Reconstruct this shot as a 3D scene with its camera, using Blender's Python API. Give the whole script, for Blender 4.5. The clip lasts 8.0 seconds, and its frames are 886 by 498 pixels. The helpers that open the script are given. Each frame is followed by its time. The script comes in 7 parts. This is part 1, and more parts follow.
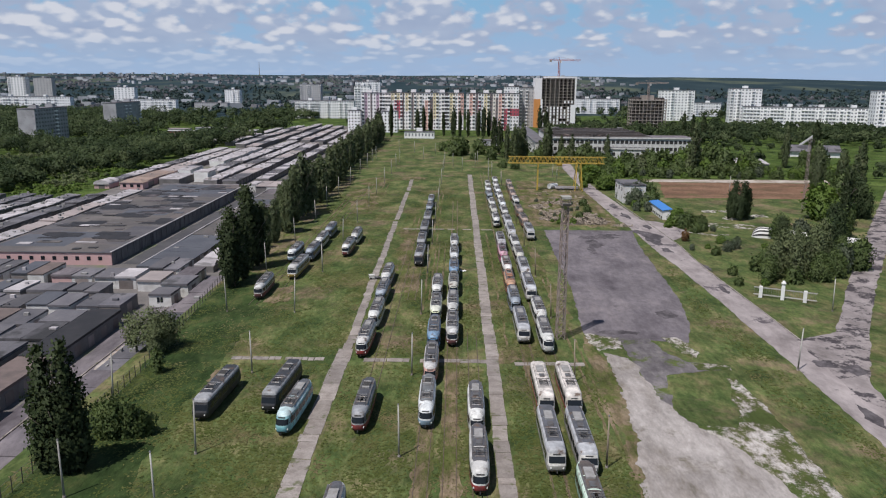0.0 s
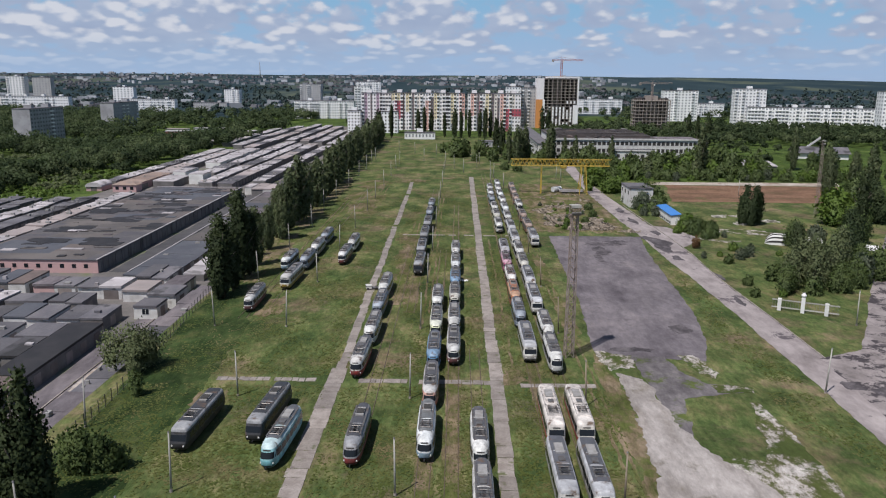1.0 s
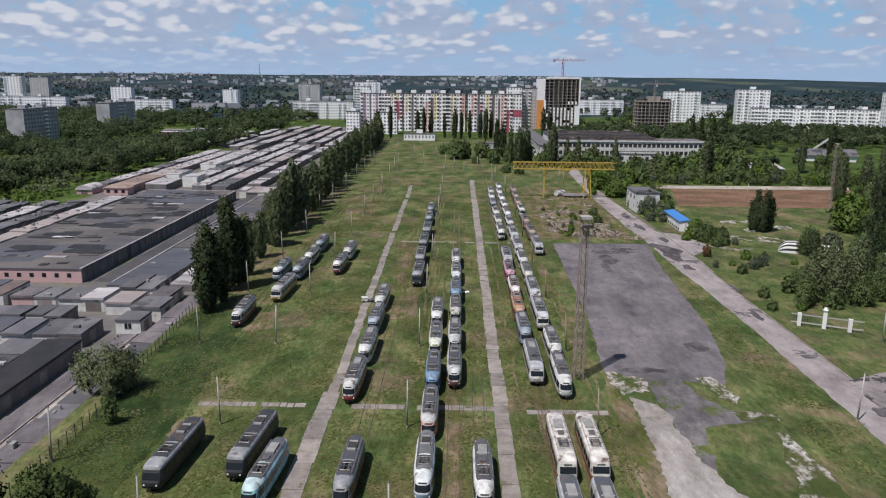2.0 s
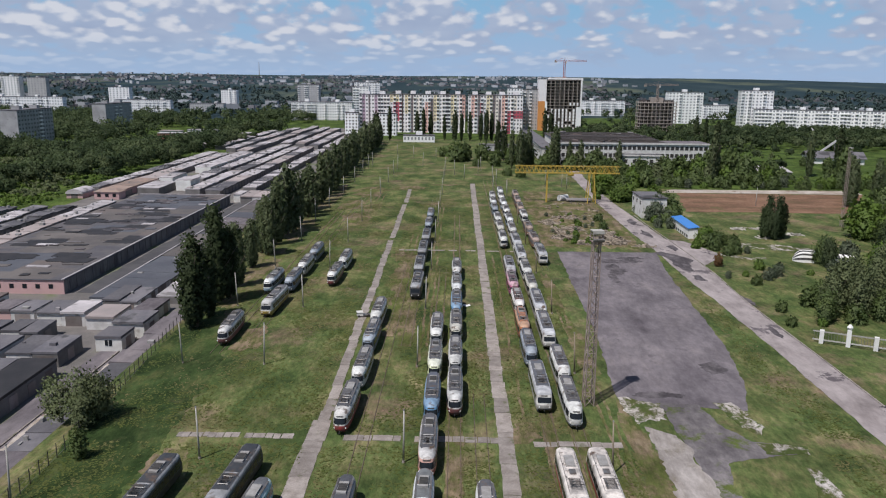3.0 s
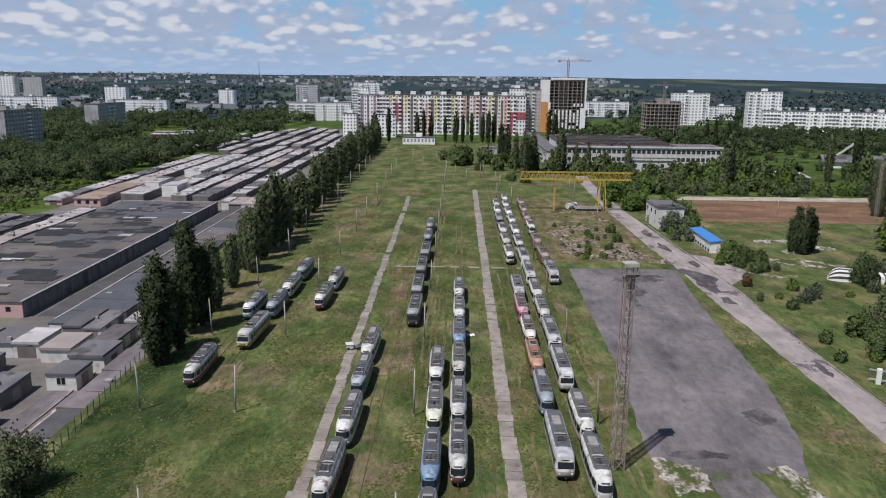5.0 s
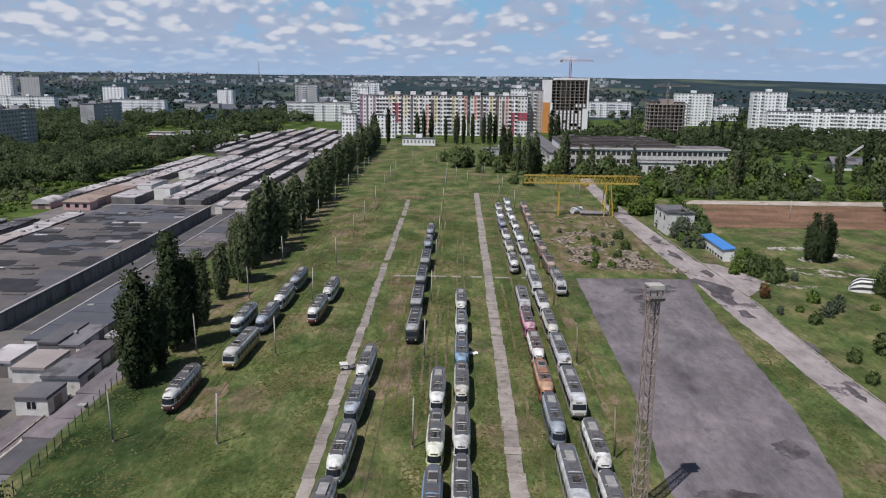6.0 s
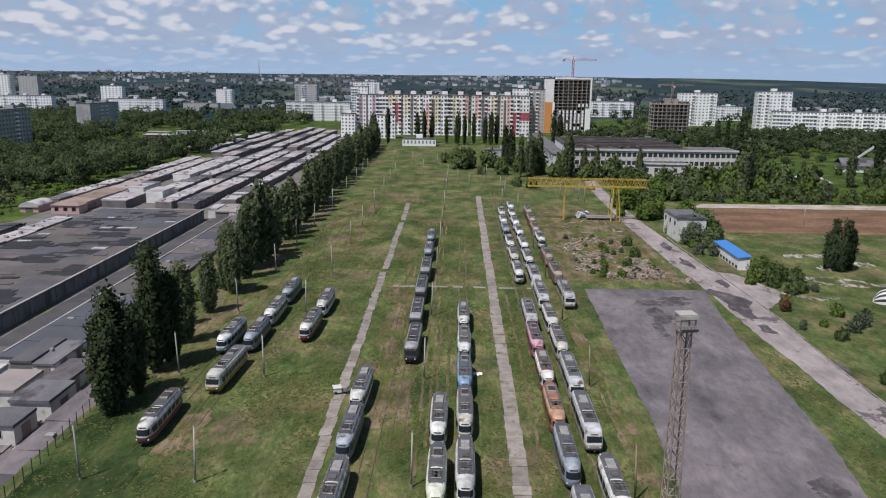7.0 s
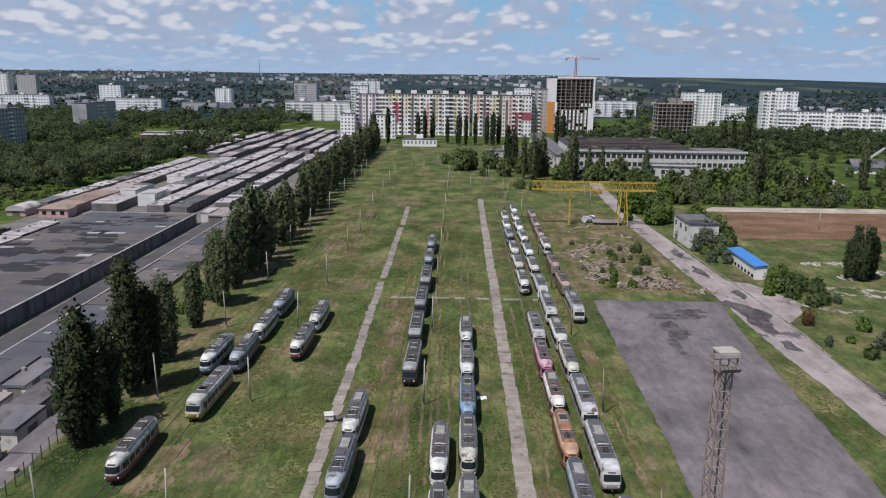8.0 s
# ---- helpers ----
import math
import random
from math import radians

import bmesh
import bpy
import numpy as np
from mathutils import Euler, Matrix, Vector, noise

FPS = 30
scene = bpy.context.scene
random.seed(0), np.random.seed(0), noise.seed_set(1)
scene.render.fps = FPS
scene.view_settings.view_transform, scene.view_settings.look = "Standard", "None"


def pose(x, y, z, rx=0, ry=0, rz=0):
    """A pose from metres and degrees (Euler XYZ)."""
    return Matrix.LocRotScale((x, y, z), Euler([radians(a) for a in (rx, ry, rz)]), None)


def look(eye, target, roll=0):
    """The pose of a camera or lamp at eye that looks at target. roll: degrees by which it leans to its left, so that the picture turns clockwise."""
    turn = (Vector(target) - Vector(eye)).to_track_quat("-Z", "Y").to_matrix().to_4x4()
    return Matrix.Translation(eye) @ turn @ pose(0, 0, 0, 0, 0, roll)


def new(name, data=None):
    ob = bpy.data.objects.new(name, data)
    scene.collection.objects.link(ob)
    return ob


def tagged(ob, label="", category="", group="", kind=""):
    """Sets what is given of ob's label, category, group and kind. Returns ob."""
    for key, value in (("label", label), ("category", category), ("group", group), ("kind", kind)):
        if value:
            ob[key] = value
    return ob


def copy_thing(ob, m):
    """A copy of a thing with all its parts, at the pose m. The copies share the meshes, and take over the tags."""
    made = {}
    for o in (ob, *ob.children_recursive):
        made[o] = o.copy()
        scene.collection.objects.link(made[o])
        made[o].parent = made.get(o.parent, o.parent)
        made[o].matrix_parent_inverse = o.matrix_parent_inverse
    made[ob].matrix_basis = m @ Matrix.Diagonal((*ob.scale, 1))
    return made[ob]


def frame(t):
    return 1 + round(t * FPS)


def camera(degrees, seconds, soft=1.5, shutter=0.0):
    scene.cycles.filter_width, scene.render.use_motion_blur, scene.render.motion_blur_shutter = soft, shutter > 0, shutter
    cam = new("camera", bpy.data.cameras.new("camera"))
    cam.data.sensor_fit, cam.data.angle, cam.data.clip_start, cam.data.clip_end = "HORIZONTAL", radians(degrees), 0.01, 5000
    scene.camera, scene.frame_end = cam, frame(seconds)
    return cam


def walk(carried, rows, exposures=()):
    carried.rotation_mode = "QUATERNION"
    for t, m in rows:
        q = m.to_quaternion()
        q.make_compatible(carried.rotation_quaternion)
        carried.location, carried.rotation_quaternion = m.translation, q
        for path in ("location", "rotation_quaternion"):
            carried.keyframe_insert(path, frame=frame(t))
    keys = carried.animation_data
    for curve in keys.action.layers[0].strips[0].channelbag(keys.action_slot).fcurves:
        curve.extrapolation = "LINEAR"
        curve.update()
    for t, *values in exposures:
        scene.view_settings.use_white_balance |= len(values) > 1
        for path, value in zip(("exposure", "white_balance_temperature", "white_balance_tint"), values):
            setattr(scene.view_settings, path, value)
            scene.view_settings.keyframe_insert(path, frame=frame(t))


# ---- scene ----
cam = camera(59.8, 8.0, soft=1.15)
PATH = [
    (0, (0.82, 9.523, 43.966), (0.786, 11.476, 43.534), 0.40),
    (0.5, (0.74, 13.781, 43.949), (0.705, 15.733, 43.516), 0.42),
    (1, (0.659, 18.199, 44.015), (0.623, 20.151, 43.583), 0.45),
    (1.5, (0.546, 22.603, 44.07), (0.51, 24.556, 43.638), 0.48),
    (3, (0.254, 35.719, 44.496), (0.219, 37.672, 44.065), 0.55),
    (3.5, (0.169, 40.045, 44.538), (0.133, 41.998, 44.108), 0.58),
    (4, (0.058, 44.496, 44.558), (0.022, 46.449, 44.128), 0.60),
    (4.5, (-0.065, 49.045, 44.591), (-0.101, 50.998, 44.16), 0.62),
    (6, (-0.608, 62.919, 44.596), (-0.644, 64.872, 44.165), 0.68),
    (6.5, (-0.816, 67.636, 44.637), (-0.853, 69.588, 44.205), 0.70),
    (7, (-0.989, 72.348, 44.674), (-1.026, 74.301, 44.241), 0.71),
    (7.5, (-1.116, 77.03, 44.706), (-1.154, 78.982, 44.272), 0.72),
    (8, (-1.247, 81.722, 44.71), (-1.286, 83.674, 44.275), 0.72),
]
walk(cam, [(t, look(eye, target, roll)) for t, eye, target, roll in PATH], exposures=[(0, -0.1, 6130, 13), (8, -0.1, 6130, 13)])

# ---- light ----
CLOUD_LIT, CLOUD_BASE, CLOUD_VEIL, HAZE, BLUE = (9.8, 10.0, 10.4), (4.5, 5.5, 7.5), (6.7, 7.7, 9.2), (5.3, 7.1, 9.5), (3.5, 6.8, 9.4)
TO_SUN = Vector((-0.305, -0.367, 0.879)).normalized()
world = bpy.data.worlds.new("world")
scene.world = world
world.use_nodes = True
wn, wl = world.node_tree.nodes, world.node_tree.links
wn.clear()
w_out = wn.new("ShaderNodeOutputWorld")
w_bg = wn.new("ShaderNodeBackground")
w_bg.inputs["Strength"].default_value = 0.07
sky = wn.new("ShaderNodeTexSky")
sky.sky_type = "NISHITA"
sky.sun_disc = False
sky.sun_elevation = math.asin(TO_SUN.z)
sky.sun_rotation = math.atan2(TO_SUN.x, TO_SUN.y)
sky.air_density, sky.dust_density, sky.ozone_density = 1.0, 0.6, 2.0
# fair-weather cumulus: noise on the plane of the cloud base
w_tc = wn.new("ShaderNodeTexCoord")
w_sep = wn.new("ShaderNodeSeparateXYZ")
wl.new(w_tc.outputs["Generated"], w_sep.inputs[0])


def w_math(op, a, b=None, clamp=False):
    n = wn.new("ShaderNodeMath")
    n.operation, n.use_clamp = op, clamp
    for k, v in enumerate((a, b)):
        if v is None:
            continue
        if isinstance(v, (int, float)):
            n.inputs[k].default_value = v
        else:
            wl.new(v, n.inputs[k])
    return n.outputs[0]


rise = w_math("MAXIMUM", w_sep.outputs[2], 0.0)
across = w_math("ARCTAN2", w_sep.outputs[0], w_sep.outputs[1])
height = w_math("LOGARITHM", w_math("ADD", rise, 0.05), 2.718)


def cloud_place(lift, kx, ky):
    c = wn.new("ShaderNodeCombineXYZ")
    wl.new(w_math("MULTIPLY", across, kx), c.inputs[0])
    wl.new(w_math("ADD", w_math("MULTIPLY", height, ky), lift), c.inputs[1])
    return c.outputs[0]


def cloud_noise(lift, kx, ky, detail, rough=0.5):
    n = wn.new("ShaderNodeTexNoise")
    n.inputs["Scale"].default_value, n.inputs["Detail"].default_value, n.inputs["Roughness"].default_value = 1.0, detail, rough
    wl.new(cloud_place(lift, kx, ky), n.inputs["Vector"])
    return n.outputs[0]


def cloud_puff(lift, kx, ky):
    n = wn.new("ShaderNodeTexVoronoi")
    n.feature = "SMOOTH_F1"
    n.inputs["Scale"].default_value, n.inputs["Smoothness"].default_value = 1.0, 0.35
    wl.new(cloud_place(lift, kx, ky), n.inputs["Vector"])
    return n.outputs["Distance"]


def w_range(v, a, b, c=0.0, d=1.0):
    r = wn.new("ShaderNodeMapRange")
    r.interpolation_type = "SMOOTHSTEP"
    for k, x in enumerate((a, b, c, d)):
        r.inputs[k + 1].default_value = x
    wl.new(v, r.inputs[0])
    return r.outputs[0]


def w_blend(fac, a, b):
    x = wn.new("ShaderNodeMixRGB")
    wl.new(fac, x.inputs[0])
    for k, v in ((1, a), (2, b)):
        if isinstance(v, tuple):
            x.inputs[k].default_value = (*v, 1)
        else:
            wl.new(v, x.inputs[k])
    return x.outputs[0]


def cloud_mass(lift, detail):
    """Heaped clouds: round puffs of two sizes on a broad pattern of cover."""
    v = w_math("MULTIPLY", w_math("SUBTRACT", cloud_noise(lift, 11.0, 2.8, 3.0), 0.5), 1.5)
    v = w_math("ADD", v, w_math("MULTIPLY", w_math("SUBTRACT", 0.45, cloud_puff(lift, 26.0, 6.0)), 0.7))
    v = w_math("ADD", v, w_math("MULTIPLY", w_math("SUBTRACT", 0.45, cloud_puff(lift * 2.2, 60.0, 13.0)), 0.35))
    if detail:
        v = w_math("ADD", v, w_math("MULTIPLY", w_math("SUBTRACT", cloud_noise(0.0, 80.0, 17.0, 5.0, 0.6), 0.5), 0.5))
    return v


dense, above = cloud_mass(0.0, True), cloud_mass(0.3, False)
dense = w_math("ADD", dense, w_range(across, -0.3, 0.35, 0.1, -0.05))
cover = w_range(dense, -0.35, -0.01)
cover = w_math("MULTIPLY", cover, w_math("MULTIPLY", w_range(rise, 0.0, 0.055, 0.1, 0.97), w_range(rise, 0.13, 0.34, 1.0, 0.06)))
heap = w_math("MULTIPLY", w_math("SUBTRACT", 0.4, cloud_puff(0.12, 46.0, 10.0)), 0.85)
lit = w_math("ADD", w_math("MULTIPLY", w_math("SUBTRACT", dense, above), 0.9), heap)
shade = w_blend(cloud_noise(3.0, 20.0, 5.0, 2.0), CLOUD_BASE, CLOUD_VEIL)
cloud = w_blend(w_range(lit, -0.1, 0.36), shade, CLOUD_LIT)
clear = w_blend(w_range(rise, 0.12, 0.36), w_blend(w_range(rise, 0.0, 0.13), HAZE, BLUE), sky.outputs[0])
wl.new(w_blend(cover, clear, cloud), w_bg.inputs["Color"])
wl.new(w_bg.outputs[0], w_out.inputs[0])

sun = new("sun", bpy.data.lights.new("sun", "SUN"))
sun.data.energy, sun.data.angle, sun.data.color = 5.0, radians(0.5), (1.0, 0.95, 0.87)
sun.matrix_world = look(TO_SUN * 300, (0, 0, 0))


# ---- materials ----
def material(name, base, second=None, amount=0.5, scale=1.0, fine=0.0, rough=0.8, metal=0.0, bump=0.0, bump_scale=8.0,
             third=None, third_scale=0.15, third_at=(0.5, 0.65), vary=0.0, stretch=(1, 1, 1), spec=0.5, leaf=0.0, island=False):
    """A surface of up to three colours mixed by noise at two scales, with fine grain and relief."""
    m = bpy.data.materials.new(name)
    m.use_nodes = True
    n, l = m.node_tree.nodes, m.node_tree.links
    b = n["Principled BSDF"]
    b.inputs["Roughness"].default_value = rough
    b.inputs["Metallic"].default_value = metal
    b.inputs["Specular IOR Level"].default_value = spec
    geo = n.new("ShaderNodeNewGeometry")
    mp = n.new("ShaderNodeMapping")
    mp.inputs["Scale"].default_value = stretch
    l.new(geo.outputs["Position"], mp.inputs["Vector"])

    def noise_at(s, detail=4.0, roughness=0.6):
        t = n.new("ShaderNodeTexNoise")
        t.inputs["Scale"].default_value, t.inputs["Detail"].default_value, t.inputs["Roughness"].default_value = s, detail, roughness
        l.new(mp.outputs[0], t.inputs["Vector"])
        return t.outputs[0]

    def ramp(fac, a, z):
        r = n.new("ShaderNodeMapRange")
        r.inputs[1].default_value, r.inputs[2].default_value = a, z
        l.new(fac, r.inputs[0])
        return r.outputs[0]

    def mix(fac, a, z, kind="MIX"):
        x = n.new("ShaderNodeMixRGB")
        x.blend_type = kind
        for k, v in zip((0, 1, 2), (fac, a, z)):
            if isinstance(v, float):
                x.inputs[k].default_value = v
            elif isinstance(v, tuple):
                x.inputs[k].default_value = (*v[:3], 1)
            else:
                l.new(v, x.inputs[k])
        return x.outputs[0]

    col = tuple(base)
    if second:
        col = mix(ramp(noise_at(scale), 0.5 - 0.22 * (1.2 - amount), 0.5 + 0.3 * (1.2 - amount)), tuple(base), tuple(second))
    if third:
        col = mix(ramp(noise_at(third_scale, 5.0), *third_at), col, tuple(third))
    if fine:
        col = mix(fine, col, noise_at(bump_scale, 3.0, 0.7), "OVERLAY")
    if vary or island:
        if island:
            v = geo.outputs["Random Per Island"]
        else:
            v = n.new("ShaderNodeObjectInfo").outputs["Random"]
        r = n.new("ShaderNodeMapRange")
        r.inputs[3].default_value, r.inputs[4].default_value = 1 - vary, 1 + vary
        l.new(v, r.inputs[0])
        x = n.new("ShaderNodeVectorMath")
        x.operation = "SCALE"
        if isinstance(col, tuple):
            x.inputs[0].default_value = col
        else:
            l.new(col, x.inputs[0])
        l.new(r.outputs[0], x.inputs["Scale"])
        col = x.outputs[0]
    if isinstance(col, tuple):
        b.inputs["Base Color"].default_value = (*col, 1)
    else:
        l.new(col, b.inputs["Base Color"])
    if bump:
        bp = n.new("ShaderNodeBump")
        bp.inputs["Strength"].default_value, bp.inputs["Distance"].default_value = bump, 0.25
        l.new(noise_at(bump_scale, 4.0, 0.65), bp.inputs["Height"])
        l.new(bp.outputs[0], b.inputs["Normal"])
    if leaf:
        tr = n.new("ShaderNodeBsdfTranslucent")
        ms = n.new("ShaderNodeMixShader")
        ms.inputs[0].default_value = leaf
        if isinstance(col, tuple):
            tr.inputs[0].default_value = (*col, 1)
        else:
            l.new(col, tr.inputs[0])
        l.new(b.outputs[0], ms.inputs[1])
        l.new(tr.outputs[0], ms.inputs[2])
        l.new(ms.outputs[0], n["Material Output"].inputs[0])
    return m


M = {}


def turf(name, stops, scale, stretch, patch_scale, patch_col, patch_at, tuft_scale=0.75, depth=0.46, relief=None, grain=0.68):
    """Uneven grass: one broad noise with detail at all sizes sets the colour, another the worn spots."""
    m = bpy.data.materials.new(name)
    m.use_nodes = True
    n, l = m.node_tree.nodes, m.node_tree.links
    b = n["Principled BSDF"]
    b.inputs["Roughness"].default_value, b.inputs["Specular IOR Level"].default_value = 0.95, 0.1
    geo, mp = n.new("ShaderNodeNewGeometry"), n.new("ShaderNodeMapping")
    mp.inputs["Scale"].default_value = stretch
    l.new(geo.outputs["Position"], mp.inputs["Vector"])

    def fbm(s, detail, rough, src):
        t = n.new("ShaderNodeTexNoise")
        t.inputs["Scale"].default_value, t.inputs["Detail"].default_value, t.inputs["Roughness"].default_value = s, detail, rough
        l.new(src, t.inputs["Vector"])
        return t.outputs[0]

    ramp = n.new("ShaderNodeValToRGB")
    e = ramp.color_ramp.elements
    e[0].position, e[0].color = stops[0][0], (*stops[0][1], 1)
    e[1].position, e[1].color = stops[-1][0], (*stops[-1][1], 1)
    for p, c in stops[1:-1]:
        k = e.new(p)
        k.color = (*c, 1)
    l.new(fbm(scale, 10.0, grain, mp.outputs[0]), ramp.inputs[0])
    worn = n.new("ShaderNodeMapRange")
    worn.inputs[1].default_value, worn.inputs[2].default_value = patch_at
    l.new(fbm(patch_scale, 9.0, 0.74, geo.outputs["Position"]), worn.inputs[0])
    mx = n.new("ShaderNodeMixRGB")
    l.new(worn.outputs[0], mx.inputs[0])
    l.new(ramp.outputs[0], mx.inputs[1])
    mx.inputs[2].default_value = (*patch_col, 1)
    tuft_map = n.new("ShaderNodeMapping")
    tuft_map.inputs["Scale"].default_value = (1.5, 0.55, 1)
    l.new(geo.outputs["Position"], tuft_map.inputs["Vector"])
    tuft = n.new("ShaderNodeMapRange")
    tuft.inputs[1].default_value, tuft.inputs[2].default_value, tuft.inputs[3].default_value, tuft.inputs[4].default_value = 0.36, 0.64, 1 - depth, 1 + 0.9 * depth
    l.new(fbm(tuft_scale, 8.0, 0.78, tuft_map.outputs[0]), tuft.inputs[0])
    broad = n.new("ShaderNodeMapRange")
    broad.inputs[1].default_value, broad.inputs[2].default_value, broad.inputs[3].default_value, broad.inputs[4].default_value = 0.36, 0.64, 1 - 0.75 * depth, 1 + 0.6 * depth
    l.new(fbm(0.11, 4.0, 0.6, geo.outputs["Position"]), broad.inputs[0])
    both = n.new("ShaderNodeMath")
    both.operation = "MULTIPLY"
    l.new(tuft.outputs[0], both.inputs[0])
    l.new(broad.outputs[0], both.inputs[1])
    sc = n.new("ShaderNodeVectorMath")
    sc.operation = "SCALE"
    l.new(mx.outputs[0], sc.inputs[0])
    l.new(both.outputs[0], sc.inputs["Scale"])
    l.new(sc.outputs[0], b.inputs["Base Color"])
    bp = n.new("ShaderNodeBump")
    bp.inputs["Strength"].default_value, bp.inputs["Distance"].default_value = (0.55, 1.1 * depth) if relief is None else (0.4, relief)
    l.new(fbm(0.9, 6.0, 0.7, mp.outputs[0]), bp.inputs["Height"])
    l.new(bp.outputs[0], b.inputs["Normal"])
    return m


M["grass"] = turf("grass", [(0.33, (0.031, 0.049, 0.016)), (0.43, (0.056, 0.081, 0.025)), (0.51, (0.088, 0.108, 0.037)), (0.58, (0.139, 0.133, 0.057)), (0.67, (0.2, 0.16, 0.095))],
                  0.13, (1, 0.5, 1), 0.05, (0.18, 0.126, 0.086), (0.53, 0.68), 0.9, 0.36, grain=0.76)
M["lush"] = turf("lush_grass", [(0.34, (0.015, 0.029, 0.008)), (0.45, (0.028, 0.047, 0.014)), (0.53, (0.042, 0.063, 0.02)), (0.62, (0.073, 0.083, 0.03))], 0.2, (1, 0.5, 1), 0.05, (0.09, 0.085, 0.04), (0.58, 0.68), 0.9, 0.34)
M["broken_asphalt"] = turf("broken_asphalt", [(0.36, (0.09, 0.08, 0.083)), (0.5, (0.14, 0.126, 0.128)), (0.64, (0.2, 0.18, 0.175))], 0.3, (1, 0.6, 1), 0.16, (0.08, 0.1, 0.028), (0.52, 0.6), 0.6, 0.2, 0.05)
M["bare"] = turf("bare_grass", [(0.38, (0.057, 0.071, 0.019)), (0.46, (0.104, 0.095, 0.042)), (0.53, (0.157, 0.119, 0.074)), (0.62, (0.204, 0.157, 0.106))], 0.3, (1, 0.3, 1), 0.1, (0.085, 0.100, 0.028), (0.5, 0.6), 0.75, 0.3, grain=0.74)
M["gravelly"] = turf("gravelly_grass", [(0.43, (0.066, 0.078, 0.023)), (0.48, (0.11, 0.108, 0.056)), (0.51, (0.27, 0.242, 0.212)), (0.57, (0.42, 0.385, 0.352)), (0.66, (0.52, 0.478, 0.445))], 0.3, (1, 0.55, 1), 0.12, (0.06, 0.078, 0.023), (0.5, 0.55), 0.75, 0.22, 0.06, grain=0.78)
M["stony"] = turf("thick_crushed_stone", [(0.34, (0.14, 0.122, 0.095)), (0.41, (0.225, 0.198, 0.176)), (0.5, (0.29, 0.26, 0.24)), (0.62, (0.37, 0.336, 0.312))], 0.18, (1, 0.3, 1), 0.1, (0.15, 0.13, 0.1), (0.55, 0.66), 0.8, 0.2, 0.05, grain=0.74)
M["blade"] = material("grass_blade", (0.085, 0.105, 0.028), (0.125, 0.132, 0.044), 0.7, 0.25, rough=0.9, third=(0.19, 0.155, 0.08), third_scale=0.09, third_at=(0.52, 0.66), vary=0.14, island=True, leaf=0.3, spec=0.1)
M["wild"] = turf("wild_grass", [(0.3, (0.025, 0.042, 0.010)), (0.5, (0.055, 0.085, 0.018)), (0.7, (0.10, 0.13, 0.035))], 0.08, (1, 0.7, 1), 0.02, (0.13, 0.12, 0.06), (0.62, 0.72))
# Blue-green tint stands in for the haze over distant land.
M["hazed_far_land"] = material("hazed_far_land", (0.026, 0.042, 0.05), (0.038, 0.056, 0.062), 0.7, 0.006, 0.2, 1.0, third=(0.085, 0.10, 0.075),
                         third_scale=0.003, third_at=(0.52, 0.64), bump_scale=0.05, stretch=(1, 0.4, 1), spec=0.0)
M["yard"] = material("yard_dirt", (0.11, 0.1, 0.093), (0.18, 0.16, 0.148), 0.6, 0.12, 0.3, 0.95, bump=0.4, bump_scale=2.0,
                     third=(0.10, 0.12, 0.05), third_scale=0.06, third_at=(0.56, 0.66))
M["asphalt"] = turf("old_asphalt", [(0.34, (0.088, 0.076, 0.083)), (0.46, (0.136, 0.120, 0.128)), (0.55, (0.167, 0.147, 0.154)), (0.68, (0.211, 0.183, 0.183))], 0.12, (1, 0.4, 1), 0.055, (0.075, 0.066, 0.070), (0.56, 0.68), 0.55, 0.2, 0.03)
M["road"] = turf("worn_road", [(0.34, (0.184, 0.158, 0.152)), (0.45, (0.253, 0.219, 0.212)), (0.55, (0.299, 0.261, 0.253)), (0.68, (0.350, 0.307, 0.294))], 0.2, (1, 0.45, 1), 0.085, (0.115, 0.099, 0.104), (0.585, 0.6), 0.5, 0.14, 0.03)
M["patched_road"] = turf("broken_patched_road", [(0.34, (0.17, 0.147, 0.142)), (0.45, (0.23, 0.2, 0.193)), (0.55, (0.275, 0.24, 0.232)), (0.68, (0.32, 0.28, 0.27))], 0.2, (1, 0.6, 1), 0.2, (0.062, 0.054, 0.058), (0.51, 0.545), 0.5, 0.14, 0.03)
M["concrete"] = material("concrete_slab", (0.27, 0.236, 0.212), (0.2, 0.17, 0.15), 0.8, 0.6, 0.4, 0.9, bump=0.3, bump_scale=5.0,
                         third=(0.1, 0.105, 0.05), third_scale=0.45, third_at=(0.57, 0.66), vary=0.2)
M["dirt"] = material("track_dirt", (0.15, 0.12, 0.085), (0.085, 0.10, 0.035), 0.6, 0.55, 0.3, 0.95, bump=0.6, bump_scale=4.0, stretch=(1, 0.35, 1))
M["soil"] = turf("ploughed_soil", [(0.34, (0.105, 0.078, 0.042)), (0.46, (0.15, 0.09, 0.057)), (0.56, (0.185, 0.108, 0.07)), (0.68, (0.225, 0.14, 0.095))], 0.12, (0.4, 1, 1), 0.03, (0.09, 0.1, 0.036), (0.58, 0.66), 0.6, 0.22, 0.03)
M["sand"] = turf("sand_track", [(0.34, (0.25, 0.2, 0.155)), (0.46, (0.33, 0.28, 0.235)), (0.56, (0.4, 0.35, 0.305)), (0.68, (0.46, 0.41, 0.37))], 0.2, (0.5, 1, 1), 0.08, (0.16, 0.11, 0.07), (0.58, 0.62), 0.6, 0.15, 0.03)
M["rail"] = material("rusty_rail", (0.13, 0.085, 0.06), (0.2, 0.16, 0.13), 0.5, 1.5, 0, 0.6, 0.6)
M["glass"] = material("dark_glass", (0.016, 0.019, 0.023), None, rough=0.22, spec=0.18)
